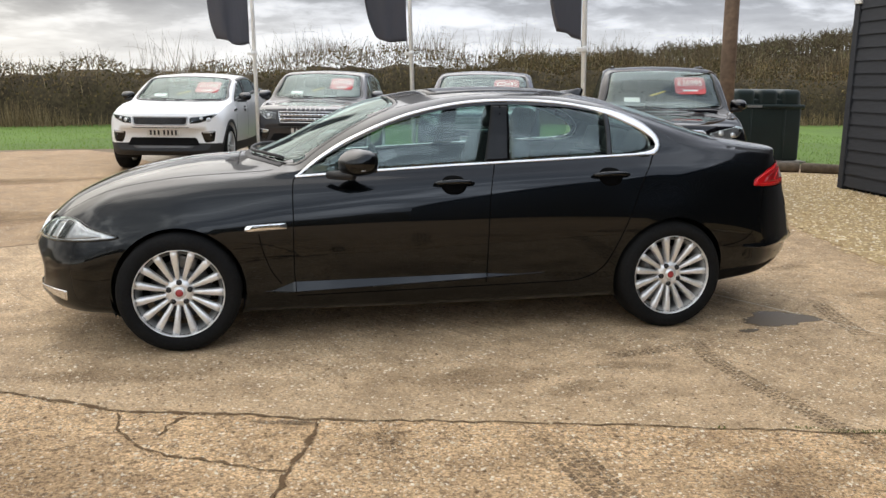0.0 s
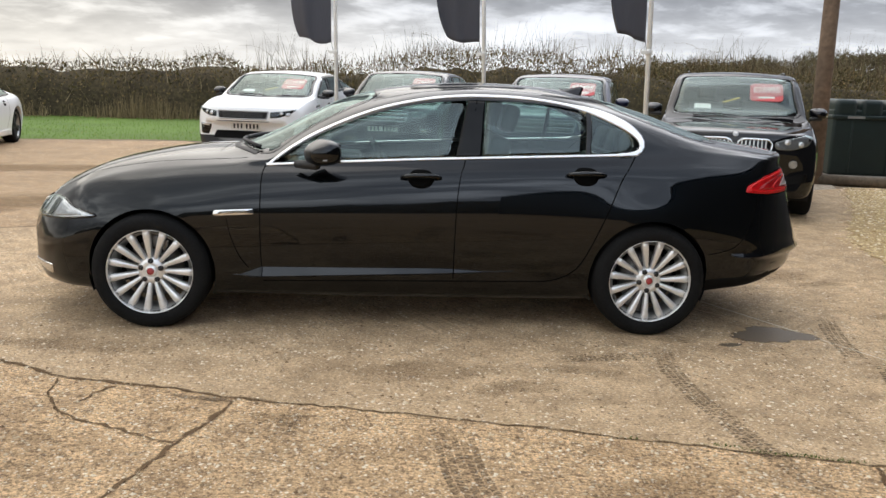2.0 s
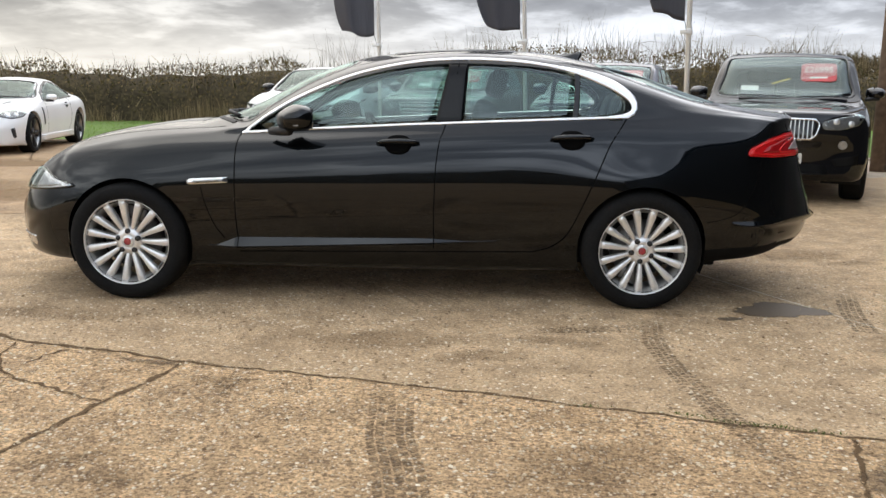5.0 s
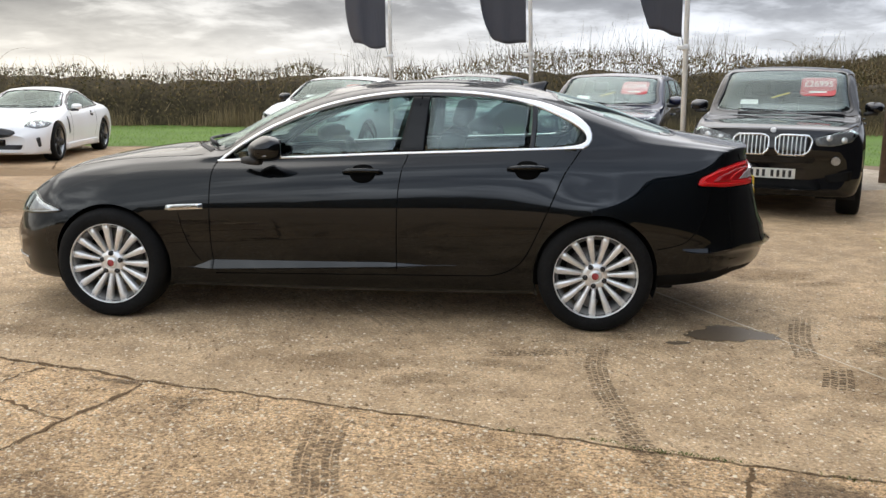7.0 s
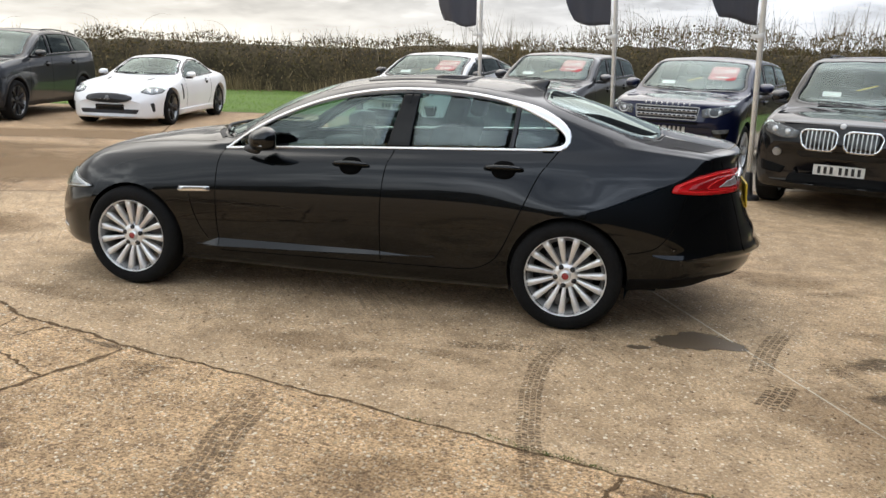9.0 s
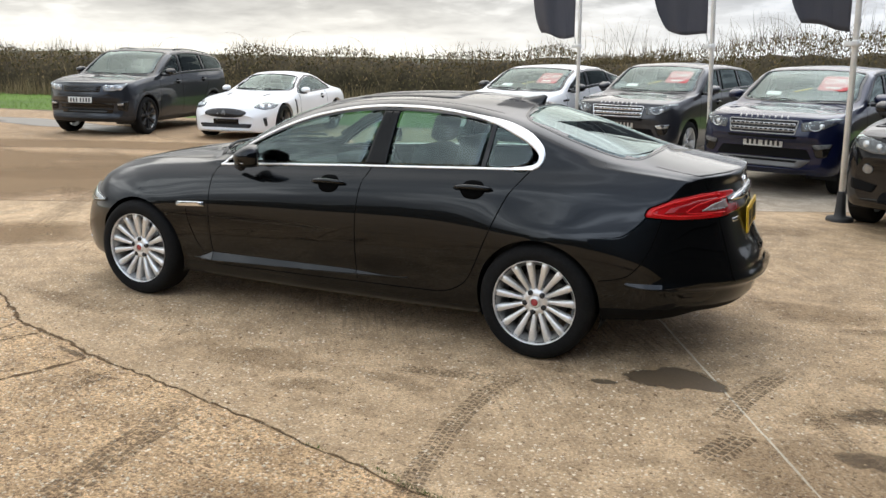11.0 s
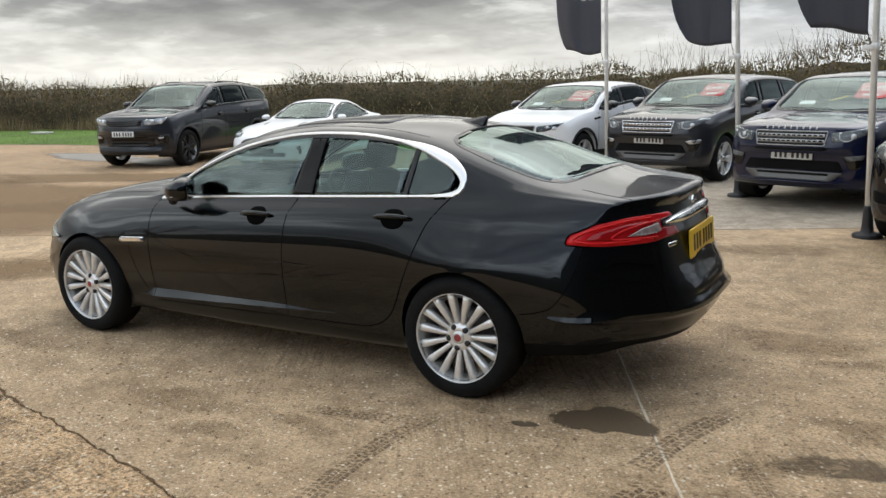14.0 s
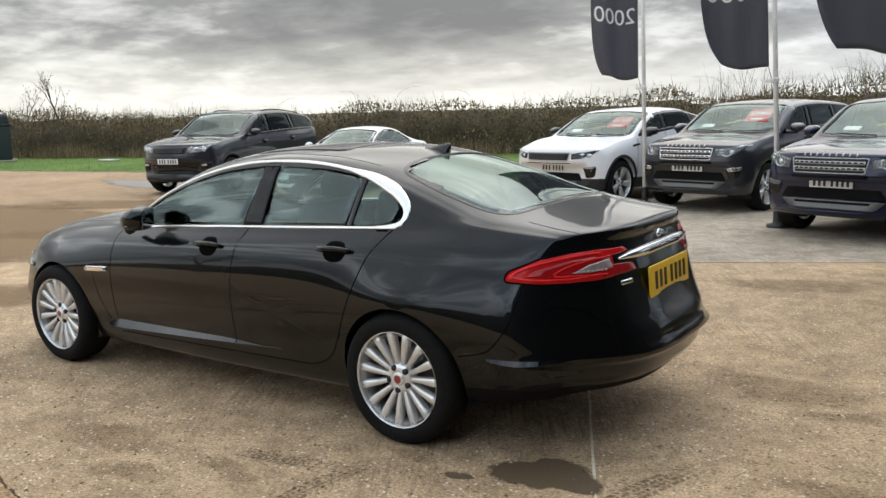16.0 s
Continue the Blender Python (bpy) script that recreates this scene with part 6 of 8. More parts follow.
def concrete_material(name, base, rough_zone=0.0, drawn=-59.0):
    """Worn concrete: broad damp tones, mottling, exposed stones of a few millimetres to centimetres, and pits."""
    m = bpy.data.materials.new(name)
    m.use_nodes = True
    t, N, L, p = nodes_of(m)
    co = N("ShaderNodeTexCoord")

    def tex(kind, scale, detail=6, rough=0.55):
        n = N("ShaderNodeTexNoise" if kind == "n" else "ShaderNodeTexVoronoi")
        n.inputs["Scale"].default_value = scale
        if kind == "n":
            n.inputs["Detail"].default_value, n.inputs["Roughness"].default_value = detail, rough
        L(co.outputs["Object"], n.inputs["Vector"])
        return n

    def ramp(src, *stops):
        r = N("ShaderNodeValToRGB")
        e = r.color_ramp.elements
        for i, (pos, c) in enumerate(stops):
            el = e[i] if i < 2 else e.new(pos)
            el.position, el.color = pos, (*c, 1)
        L(src, r.inputs[0])
        return r.outputs[0]

    def mix(a, b, fac, mode="MIX"):
        n = N("ShaderNodeMixRGB")
        n.blend_type = mode
        if isinstance(fac, float):
            n.inputs[0].default_value = fac
        else:
            L(fac, n.inputs[0])
        L(a, n.inputs[1])
        if isinstance(b, tuple):
            n.inputs[2].default_value = (*b, 1)
        else:
            L(b, n.inputs[2])
        return n.outputs[0]

    b = Vector(base)
    wide = tex("n", 0.45, 5)
    col = ramp(wide.outputs[0], (0.3, tuple(b * 0.80)), (0.7, tuple(b * 1.12)))
    patchy = tex("n", 1.5, 7, 0.6)
    col = mix(col, ramp(patchy.outputs[0], (0.36, (0.74, 0.71, 0.67)), (0.56, (1.05, 1.05, 1.05))), 0.5, "MULTIPLY")
    mid = tex("n", 5.0, 8, 0.65)
    col = mix(col, ramp(mid.outputs[0], (0.30, (0.55, 0.51, 0.46)), (0.62, (1.12, 1.11, 1.10))), 0.85, "MULTIPLY")
    fine = tex("n", 60, 8, 0.75)
    col = mix(col, ramp(fine.outputs[0], (0.38, (0.20, 0.16, 0.12)), (0.57, (1.26, 1.26, 1.26))), 0.55 + 0.33 * rough_zone, "MULTIPLY")
    stones = tex("v", 82)
    pick = ramp(stones.outputs["Color"], (0.0, (0, 0, 0)), (0.66, (0, 0, 0)), (0.72, (1, 1, 1)))
    near = ramp(stones.outputs["Distance"], (0.22, (1, 1, 1)), (0.42, (0, 0, 0)))
    stone_fac = mix(pick, near, 1.0, "MULTIPLY")
    col = mix(col, (0.90, 0.82, 0.66), mix(stone_fac, (0.55 + 0.25 * rough_zone,) * 3, 1.0, "MULTIPLY"))
    big_stones = tex("v", 36)
    pick2 = ramp(big_stones.outputs["Color"], (0.0, (0, 0, 0)), (0.74, (0, 0, 0)), (0.78, (1, 1, 1)))
    near2 = ramp(big_stones.outputs["Distance"], (0.22, (1, 1, 1)), (0.32, (0, 0, 0)))
    col = mix(col, (0.94, 0.84, 0.66), mix(mix(pick2, near2, 1.0, "MULTIPLY"), (0.85, 0.85, 0.85), 1.0, "MULTIPLY"))
    dark_bits = tex("v", 52)
    pick3 = ramp(dark_bits.outputs["Color"], (0.0, (1, 1, 1)), (0.16, (1, 1, 1)), (0.22, (0, 0, 0)))
    near3 = ramp(dark_bits.outputs["Distance"], (0.25, (1, 1, 1)), (0.38, (0, 0, 0)))
    col = mix(col, (0.14, 0.10, 0.07), mix(mix(pick3, near3, 1.0, "MULTIPLY"), (0.8, 0.8, 0.8), 1.0, "MULTIPLY"))
    # drag marks of the float, worn through in places
    sway, wipe = N("ShaderNodeMapping"), N("ShaderNodeTexNoise")
    sway.vector_type = "TEXTURE"
    sway.inputs["Rotation"].default_value, sway.inputs["Scale"].default_value = (0, 0, radians(drawn)), (0.55, 0.022, 1.0)
    wipe.inputs["Scale"].default_value, wipe.inputs["Detail"].default_value, wipe.inputs["Roughness"].default_value = 1.0, 6, 0.62
    L(co.outputs["Object"], sway.inputs[0]), L(sway.outputs[0], wipe.inputs["Vector"])
    where_ = tex("n", 0.8, 3)
    drag = mix(ramp(wipe.outputs[0], (0.53, (0, 0, 0)), (0.60, (1, 1, 1))), ramp(where_.outputs[0], (0.46, (0, 0, 0)), (0.62, (1, 1, 1))), 1.0, "MULTIPLY")
    col = mix(col, (0.24, 0.165, 0.098), mix(drag, (0.55,) * 3, 1.0, "MULTIPLY"))
    pits = tex("n", 22, 9, 0.78)
    pf = ramp(pits.outputs[0], (0.56 - 0.025 * rough_zone, (0, 0, 0)), (0.60 - 0.025 * rough_zone, (1, 1, 1)))
    col = mix(col, (0.15, 0.09, 0.048), mix(pf, (0.75, 0.75, 0.75), 1.0, "MULTIPLY"))
    L(col, p.inputs["Base Color"])
    L(ramp(mid.outputs[0], (0.3, (0.62, 0.62, 0.62)), (0.7, (0.9, 0.9, 0.9))), p.inputs["Roughness"])
    p.inputs["Specular IOR Level"].default_value = 0.3
    bump, b2 = N("ShaderNodeBump"), N("ShaderNodeBump")
    bump.inputs["Strength"].default_value, bump.inputs["Distance"].default_value = 0.8 + 0.15 * rough_zone, 0.010
    b2.inputs["Strength"].default_value, b2.inputs["Distance"].default_value = 0.7, 0.014
    L(fine.outputs[0], bump.inputs["Height"]), L(pits.outputs[0], b2.inputs["Height"]), L(b2.outputs[0], bump.inputs["Normal"])
    L(bump.outputs[0], p.inputs["Normal"])
    return m


def island_material(name, stops, rough=0.85, sheen=0.0, through_light=0.0):
    """Colours that change from leaf to leaf, twig to twig or stone to stone."""
    m = bpy.data.materials.new(name)
    m.use_nodes = True
    t, N, L, p = nodes_of(m)
    g, r = N("ShaderNodeNewGeometry"), N("ShaderNodeValToRGB")
    e = r.color_ramp.elements
    for i, (pos, c) in enumerate(stops):
        el = e[i] if i < 2 else e.new(pos)
        el.position, el.color = pos, (*c, 1)
    L(g.outputs["Random Per Island"], r.inputs[0]), L(r.outputs[0], p.inputs["Base Color"])
    p.inputs["Roughness"].default_value, p.inputs["Specular IOR Level"].default_value = rough, 0.2
    return m


def stain_material(name, colour, mid, scale, rough=0.6, edge=0.25, most=1.0):
    """A thin film that lies on the concrete with a ragged, broken cover."""
    m = bpy.data.materials.new(name)
    m.use_nodes = True
    t, N, L, p = nodes_of(m)
    co, n1, n2, r = N("ShaderNodeTexCoord"), N("ShaderNodeTexNoise"), N("ShaderNodeTexNoise"), N("ShaderNodeMapRange")
    n1.inputs["Scale"].default_value, n1.inputs["Detail"].default_value = scale, 8
    n1.inputs["Roughness"].default_value = 0.7
    n2.inputs["Scale"].default_value = 60
    L(co.outputs["Object"], n1.inputs[0]), L(co.outputs["Object"], n2.inputs[0])
    at = N("ShaderNodeAttribute")
    at.attribute_name = "cover"
    add, mul = N("ShaderNodeMath"), N("ShaderNodeMath")
    add.operation, mul.operation = "ADD", "MULTIPLY"
    L(n1.outputs[0], add.inputs[0]), L(at.outputs["Fac"], add.inputs[1])
    r.inputs["From Min"].default_value, r.inputs["From Max"].default_value = mid - edge / 2, mid + edge / 2
    r.clamp = True
    L(add.outputs[0], r.inputs[0])
    mul.inputs[1].default_value = most
    L(r.outputs[0], mul.inputs[0]), L(mul.outputs[0], p.inputs["Alpha"])
    mc = N("ShaderNodeMixRGB")
    mc.inputs[1].default_value, mc.inputs[2].default_value = (*[c * 0.75 for c in colour], 1), (*[c * 1.25 for c in colour], 1)
    L(n2.outputs[0], mc.inputs[0]), L(mc.outputs[0], p.inputs["Base Color"])
    p.inputs["Roughness"].default_value, p.inputs["Specular IOR Level"].default_value = rough, 0.5 if rough < 0.5 else 0.15
    return m


GRASS = material("field_grass", (0.088, 0.158, 0.014), 0.9, grain=0.35, scale=30, stain=0.3, stain_scale=0.35)


def wavy(points, step, amount, seed):
    """A line through points with small irregular side steps."""
    rnd = random.Random(seed)
    P = [Vector(p) for p in points]
    out = []
    for a, b in zip(P, P[1:]):
        n = max(1, int((b - a).length / step))
        side = Vector((-(b - a).y, (b - a).x)).normalized()
        for k in range(n):
            out.append(a.lerp(b, k / n) + side * rnd.uniform(-amount, amount) * (1 if k else 0.3))
    out.append(P[-1])
    return out


def flat_sheet(name, rim, z, thick, mat, parent=None, label=""):
    bm = bmesh.new()
    top = [bm.verts.new((p.x, p.y, z)) for p in rim]
    low = [bm.verts.new((p.x, p.y, z - thick)) for p in rim]
    bm.faces.new(top)
    for i in range(len(rim)):
        bm.faces.new((low[i], low[(i + 1) % len(rim)], top[(i + 1) % len(rim)], top[i]))
    bmesh.ops.recalc_face_normals(bm, faces=bm.faces)
    return part(name, bm, mat, parent, label, False)


def ground():
    me = raw_mesh("ground", [(-2000, -2000, -0.035), (2000, -2000, -0.035), (2000, 2000, -0.035), (-2000, 2000, -0.035)], [(0, 1, 2, 3)])
    tagged(mesh_part("ground", me, GRASS), "flat short green grass round the concrete yard", "ground", kind="structure")
    bed = flat_sheet("yard_bed", [Vector(p) for p in wavy([(-70, -45), (45, -45), (45, 8), (9.2, 8.0), (9.0, 9.9), (7.0, 13.5), (0, 14.25), (-5, 14.0), (-8, 13.2), (-18.8, 12.5), (-26, 11.2), (-70, 9.2), (-70, -45)], 0.4, 0.16, 4)[:-1]], -0.012, 0.03,
                     material("yard_soil", (0.19, 0.135, 0.085), 0.95, grain=0.35, scale=25, stain=0.35, stain_scale=1.2, bump=0.6))
    tagged(bed, "brown bare soil at the yard's ragged edge", "soil", kind="structure")
    yard = thing("pavement", pose(0, 0, 0), "worn tan concrete yard with joints and cracks", "pavement", kind="structure")
    smooth_c, rough_c = concrete_material("yard_concrete", (0.60, 0.44, 0.272)), concrete_material("worn_concrete", (0.72, 0.505, 0.29), 1.0, -9.0)
    grey_c = concrete_material("grey_concrete", (0.53, 0.465, 0.375))
    u, v = Vector((0.902, 0.431)), Vector((-0.431, 0.902))
    def at(a, b):
        return u * a + v * b
    # the long joint far behind the car runs along v = 3.66, the pale joint by its tail along u = 1.894
    g = 0.005
    main = [Vector(p) for p in ((-6.74, 0.815), (-4.8, -0.10), (-2.9, -1.02), (-2.24, -1.35), (-1.66, -1.69), (-1.42, -1.75), (-1.1, -1.83), (-0.79, -1.955), (-0.33, -2.05), (0.13, -2.16), (0.76, -2.32), (1.29, -2.47), (1.66, -2.57), (2.04, -2.66), (3.485, -2.975))]
    line = wavy(main, 0.045, 0.012, 7)
    # slab on the far side of the car, up to the long joint
    slab_a = [at(1.894 - g, 3.66 - g), at(1.894 - g, -4.18)] + [p + Vector((0.001, 0.003)) for p in line[-2::-1]]
    flat_sheet("slab", slab_a, 0.0, 0.03, smooth_c, yard)
    slab_b = [Vector((-60, -24.6)), Vector((-6.76, 0.805))] + [p - Vector((0.001, 0.003)) for p in line] + [Vector((5.5, -7.2)), Vector((24, -42)), Vector((-60, -42))]
    flat_sheet("slab", slab_b, -0.001, 0.03, rough_c, yard)
    slab_c = [at(1.894 + g, 3.66 - g), at(34, 3.66 - g), Vector((40, -30)), Vector((24.1, -42)), Vector((5.52, -7.19)), at(1.894 + g, -4.19)]
    flat_sheet("slab", slab_c, 0.0005, 0.03, smooth_c, yard)
    edge = wavy([(6.3, 13.3), (0, 13.75), (-5, 13.5), (-8, 12.8), (-18.8, 12.1), (-26, 10.8), (-60, 8.6)], 0.35, 0.10, 9)
    slab_d = [at(1.894 - g, 3.66 + g), at(1.894 - g, 13.2)] + [p for p in edge if p.x < -4.4] + [at(-60, 3.66 + g)]
    flat_sheet("slab", slab_d, 0.0, 0.03, concrete_material("muddy_concrete", (0.47, 0.325, 0.19), 0.0, 25.0), yard)
    slab_e = [at(1.894 + g, 3.66 + g), at(9.5, 3.66 + g), Vector((8.0, 9.9))] + [p for p in edge if p.x > -3.8] + [at(1.894 + g, 13.2)]
    flat_sheet("slab", slab_e, 0.0005, 0.03, grey_c, yard)
    pale = material("pale_joint", (0.74, 0.65, 0.50), 0.9, grain=0.2, scale=60)
    def ribbon(name, pts, w, z, mat, seed, parent=yard, label="", ragged=0.45):
        rnd = random.Random(seed)
        L_, R_ = [], []
        n = len(pts)
        for i, p in enumerate(pts):
            d = (pts[min(i + 1, n - 1)] - pts[max(i - 1, 0)]).normalized()
            s = Vector((-d.y, d.x))
            ww = w(i / (n - 1)) if callable(w) else w
            L_.append(p + s * ww * (0.5 + rnd.uniform(-ragged, ragged)))
            R_.append(p - s * ww * (0.5 + rnd.uniform(-ragged, ragged)))
        vs = [(p.x, p.y, z) for p in L_] + [(p.x, p.y, z) for p in R_]
        return mesh_part(name, raw_mesh(name, vs, [(i, i + 1, n + i + 1, n + i) for i in range(n - 1)]), mat, parent, label)
    seep = stain_material("crack_seep", (0.115, 0.072, 0.038), 1.0, 55, 0.9, 0.4, 0.92)
    def fuzzy(name, pts, w, z, seed, label=""):
        """A crack: dark in its middle and breaking up towards both sides."""
        rnd = random.Random(seed)
        vs, fs, cover, n = [], [], [], len(pts)
        for i, p in enumerate(pts):
            d = (pts[min(i + 1, n - 1)] - pts[max(i - 1, 0)]).normalized()
            s = Vector((-d.y, d.x))
            ww = (w(i / (n - 1)) if callable(w) else w) * rnd.uniform(0.5, 1.5)
            mid = rnd.uniform(0.45, 0.95)
            for k, c in ((-1.0, 0.0), (-0.22, mid), (0.22, mid), (1.0, 0.0)):
                q = p + s * ww * k
                vs.append((q.x, q.y, z))
                cover.append(c)
        fs = [(4 * i + k, 4 * i + k + 1, 4 * i + k + 5, 4 * i + k + 4) for i in range(n - 1) for k in range(3)]
        me = raw_mesh(name, vs, fs)
        me.attributes.new("cover", "FLOAT", "POINT").data.foreach_set("value", cover)
        return mesh_part(name, me, seep, yard, label)
    soil = material("crack_soil", (0.10, 0.064, 0.034), 0.95, grain=0.4, scale=50, stain=0.3, stain_scale=6)
    ribbon("joint_filler", [at(1.894, -4.15 + 0.1 * k) for k in range(79)], 0.0115, 0.0025, pale, 3, label="pale filled joint", ragged=0.2)
    ribbon("joint_filler", [at(-40 + 0.5 * k, 3.66) for k in range(96)], 0.024, 0.0015, soil, 4, ragged=0.25)
    fuzzy("crack", line, lambda t: 0.022 if t < 0.62 else 0.013, 0.0026, 5, "soil-filled crack")
    for k, (pts, w) in enumerate(((((-0.78, -1.97), (-0.82, -2.15), (-0.92, -2.45), (-0.99, -2.69), (-1.08, -2.95), (-1.3, -3.6)), 0.019), (((-1.66, -1.72), (-1.62, -1.95), (-1.5, -2.13), (-1.36, -2.24), (-1.26, -2.27), (-1.14, -2.36), (-0.93, -2.45)), 0.014),
                                  (((-1.47, -2.04), (-1.39, -1.84), (-1.3, -1.79)), 0.012), (((1.87, -2.64), (1.81, -2.85), (1.77, -2.96), (1.71, -3.16), (1.6, -3.6)), 0.016), (((-6.42, 7.82), (-6.49, 7.69), (-6.95, 8.63), (-7.6, 10.0)), 0.03))):
        fuzzy("crack", wavy([Vector(p) for p in pts], 0.04, 0.012, 20 + k), w * 1.05, 0.0026 + 0.0001 * k, 30 + k)
    return yard


def blot(name, c, rx, ry, turn, mat, z=0.003, seed=1, n=40, rough_edge=0.12, label=""):
    """An irregular flat stain that fades out at its rim."""
    rnd = random.Random(seed)
    ph = [rnd.uniform(0, 6.28) for _ in range(5)]
    vs, fs, cover = [(0, 0, 0)], [], [1.0]
    ct, st = math.cos(radians(turn)), math.sin(radians(turn))
    rings = 6
    for k in range(1, rings + 1):
        for i in range(n):
            a = 2 * math.pi * i / n
            r = (1 + rough_edge * sum(math.sin((j + 2) * a + ph[j]) / (j + 1) for j in range(5))) * k / rings
            x, y = rx * r * math.cos(a), ry * r * math.sin(a)
            vs.append((x * ct - y * st, x * st + y * ct, 0))
            cover.append(1 - (k / rings) ** 3)
    for i in range(n):
        fs.append((0, 1 + i, 1 + (i + 1) % n))
        for k in range(rings - 1):
            a, b = 1 + k * n + i, 1 + k * n + (i + 1) % n
            fs.append((a, a + n, b + n, b))
    me = raw_mesh(name, [(x + c[0], y + c[1], z) for x, y, _ in vs], fs)
    at = me.attributes.new("cover", "FLOAT", "POINT")
    at.data.foreach_set("value", cover)
    return tagged(mesh_part(name, me, mat), label, "stain", kind="stuff")


def tread_marks(name, pts, width, mat, z, seed, label, lanes=3, gap=0.055):
    """A tyre's print: lanes of slanting lug marks along a line."""
    rnd = random.Random(seed)
    path = spline([Vector(p) for p in pts], max(8, int(sum((Vector(b) - Vector(a)).length for a, b in zip(pts, pts[1:])) / gap)))
    vs, fs, cover = [], [], []
    for i in range(len(path) - 1):
        d = (path[i + 1] - path[i]).normalized()
        s = Vector((-d.y, d.x))
        ends = min(1, 4 * i / len(path), 4 * (len(path) - i) / len(path))
        for k in range(lanes):
            if rnd.random() < 0.08:
                continue
            o = (k + 0.5) / lanes - 0.5
            c = path[i] + s * width * o + d * rnd.uniform(-0.008, 0.008)
            hw_, hl = width / lanes * 0.40, gap * rnd.uniform(0.30, 0.44)
            sl = d * hl * 0.6 * (1 if k % 2 else -1)
            b = len(vs)
            for q in (c - s * hw_ - d * hl - sl, c + s * hw_ - d * hl + sl, c + s * hw_ + d * hl + sl, c - s * hw_ + d * hl - sl):
                vs.append((q.x, q.y, z))
                cover.append(0.55 + 0.35 * ends + rnd.uniform(-0.2, 0.1))
            fs.append((b, b + 1, b + 2, b + 3))
    me = raw_mesh(name, vs, fs)
    at = me.attributes.new("cover", "FLOAT", "POINT")
    at.data.foreach_set("value", cover)
    return tagged(mesh_part(name, me, mat), label, "tyre marks", kind="stuff")


ground()
DAMP = stain_material("damp_concrete", (0.135, 0.097, 0.060), 0.92, 7, 0.42, 0.24, 0.78)
DAMP_THIN = stain_material("drying_concrete", (0.135, 0.098, 0.062), 0.95, 7, 0.7, 0.4, 0.6)
FAINT = stain_material("dirt_film", (0.17, 0.112, 0.062), 1.16, 11, 0.8, 0.5, 0.26)
MUD = stain_material("tyre_mud", (0.11, 0.078, 0.05), 1.04, 30, 0.8, 0.5, 0.46)
TRACK = stain_material("tyre_film", (0.15, 0.108, 0.068), 1.22, 14, 0.8, 0.6, 0.30)
WET = stain_material("standing_water", (0.30, 0.27, 0.23), 0.86, 1.1, 0.33, 0.6, 0.95)
SILT = stain_material("dark_silt", (0.14, 0.105, 0.072), 0.9, 14, 0.85, 0.45, 0.45)
blot("damp_patch", (2.25, -0.815), 0.245, 0.235, 12, DAMP, seed=3, rough_edge=0.24, label="dark damp patch on the concrete")
blot("damp_patch", (1.915, -1.03), 0.075, 0.045, 10, DAMP, seed=4, label="small dark damp spot on the concrete")
blot("damp_patch", (1.60, -0.94), 0.20, 0.08, 5, FAINT, 0.0028, seed=5, label="faint damp smear by the rear tyre")
blot("damp_patch", (3.37, -0.86), 0.33, 0.16, 20, DAMP_THIN, 0.0031, seed=16, rough_edge=0.3, label="dark damp stain beside the joint")
blot("damp_patch", (3.20, -1.43), 0.16, 0.12, 30, DAMP_THIN, 0.0031, seed=17, rough_edge=0.25, label="small dark damp stain beside the joint")
blot("damp_patch", (3.30, 0.60), 0.20, 0.12, 10, FAINT, 0.0031, seed=18, rough_edge=0.3, label="faint brown damp stain behind the car")
blot("damp_patch", (2.05, -3.02), 0.34, 0.30, 20, SILT, seed=6, label="dark silt patch beyond the crack")
for k, (x, y, a, b, r) in enumerate([(-0.53, -2.2, 0.16, 0.12, 0), (-0.82, -2.98, 0.16, 0.09, 30), (-0.62, -3.11, 0.14, 0.08, 0), (-1.0, -2.1, 0.06, 0.03, 0), (0.54, -1.78, 0.30, 0.14, 20), (0.94, -1.52, 0.25, 0.12, -10), (0.1, -1.55, 0.5, 0.2, 0),
                                     (-0.86, -1.985, 0.1, 0.035, -14), (3.45, -0.4, 0.34, 0.22, 20), (3.06, -0.97, 0.3, 0.2, 30), (2.9, 0.9, 0.5, 0.35, 10), (-1.75, -1.2, 0.5, 0.2, -10), (0.9, -2.9, 0.4, 0.25, 0), (-3.9, 0.3, 0.7, 0.35, 25), (-5.4, 3.4, 1.1, 0.5, 20), (-7.5, 5.0, 1.6, 0.5, 15), (2.4, 3.9, 0.8, 0.4, 0), (-2.7, -2.3, 1.7, 0.8, -20), (3.1, -1.9, 0.8, 0.7, 0), (-3.0, -3.2, 1.4, 0.8, 0), (3.3, -2.8, 1.0, 0.6, 20)]):
    blot("dirt_stain", (x, y), a, b, r, FAINT, 0.0022 + 0.0001 * k, seed=40 + k, rough_edge=0.2, label="brown dirt stain on the concrete")
MUDDY = stain_material("mud_film", (0.27, 0.18, 0.10), 0.98, 1.6, 0.85, 0.7, 0.62)
for k, (x, y, a, b, r) in enumerate([(-6.6, 2.6, 4.2, 1.7, 25), (-11.0, 3.6, 5.0, 2.2, 15), (-4.4, -0.3, 1.5, 0.8, 30), (-8.6, 6.6, 4.0, 1.2, 20)]):
    blot("mud_stain", (x, y), a, b, r, MUDDY, 0.0045 + 0.0001 * k, seed=70 + k, rough_edge=0.3, label="broad brown mud film across the yard")
blot("wet_patch", (-14.1, 9.35), 2.2, 0.85, -12, WET, 0.0056, seed=8, label="shallow shining water by the luxury SUV")
blot("wet_patch", (-11.6, 8.95), 1.3, 0.6, -15, WET, 0.0058, seed=9, label="shallow shining water by the luxury SUV")
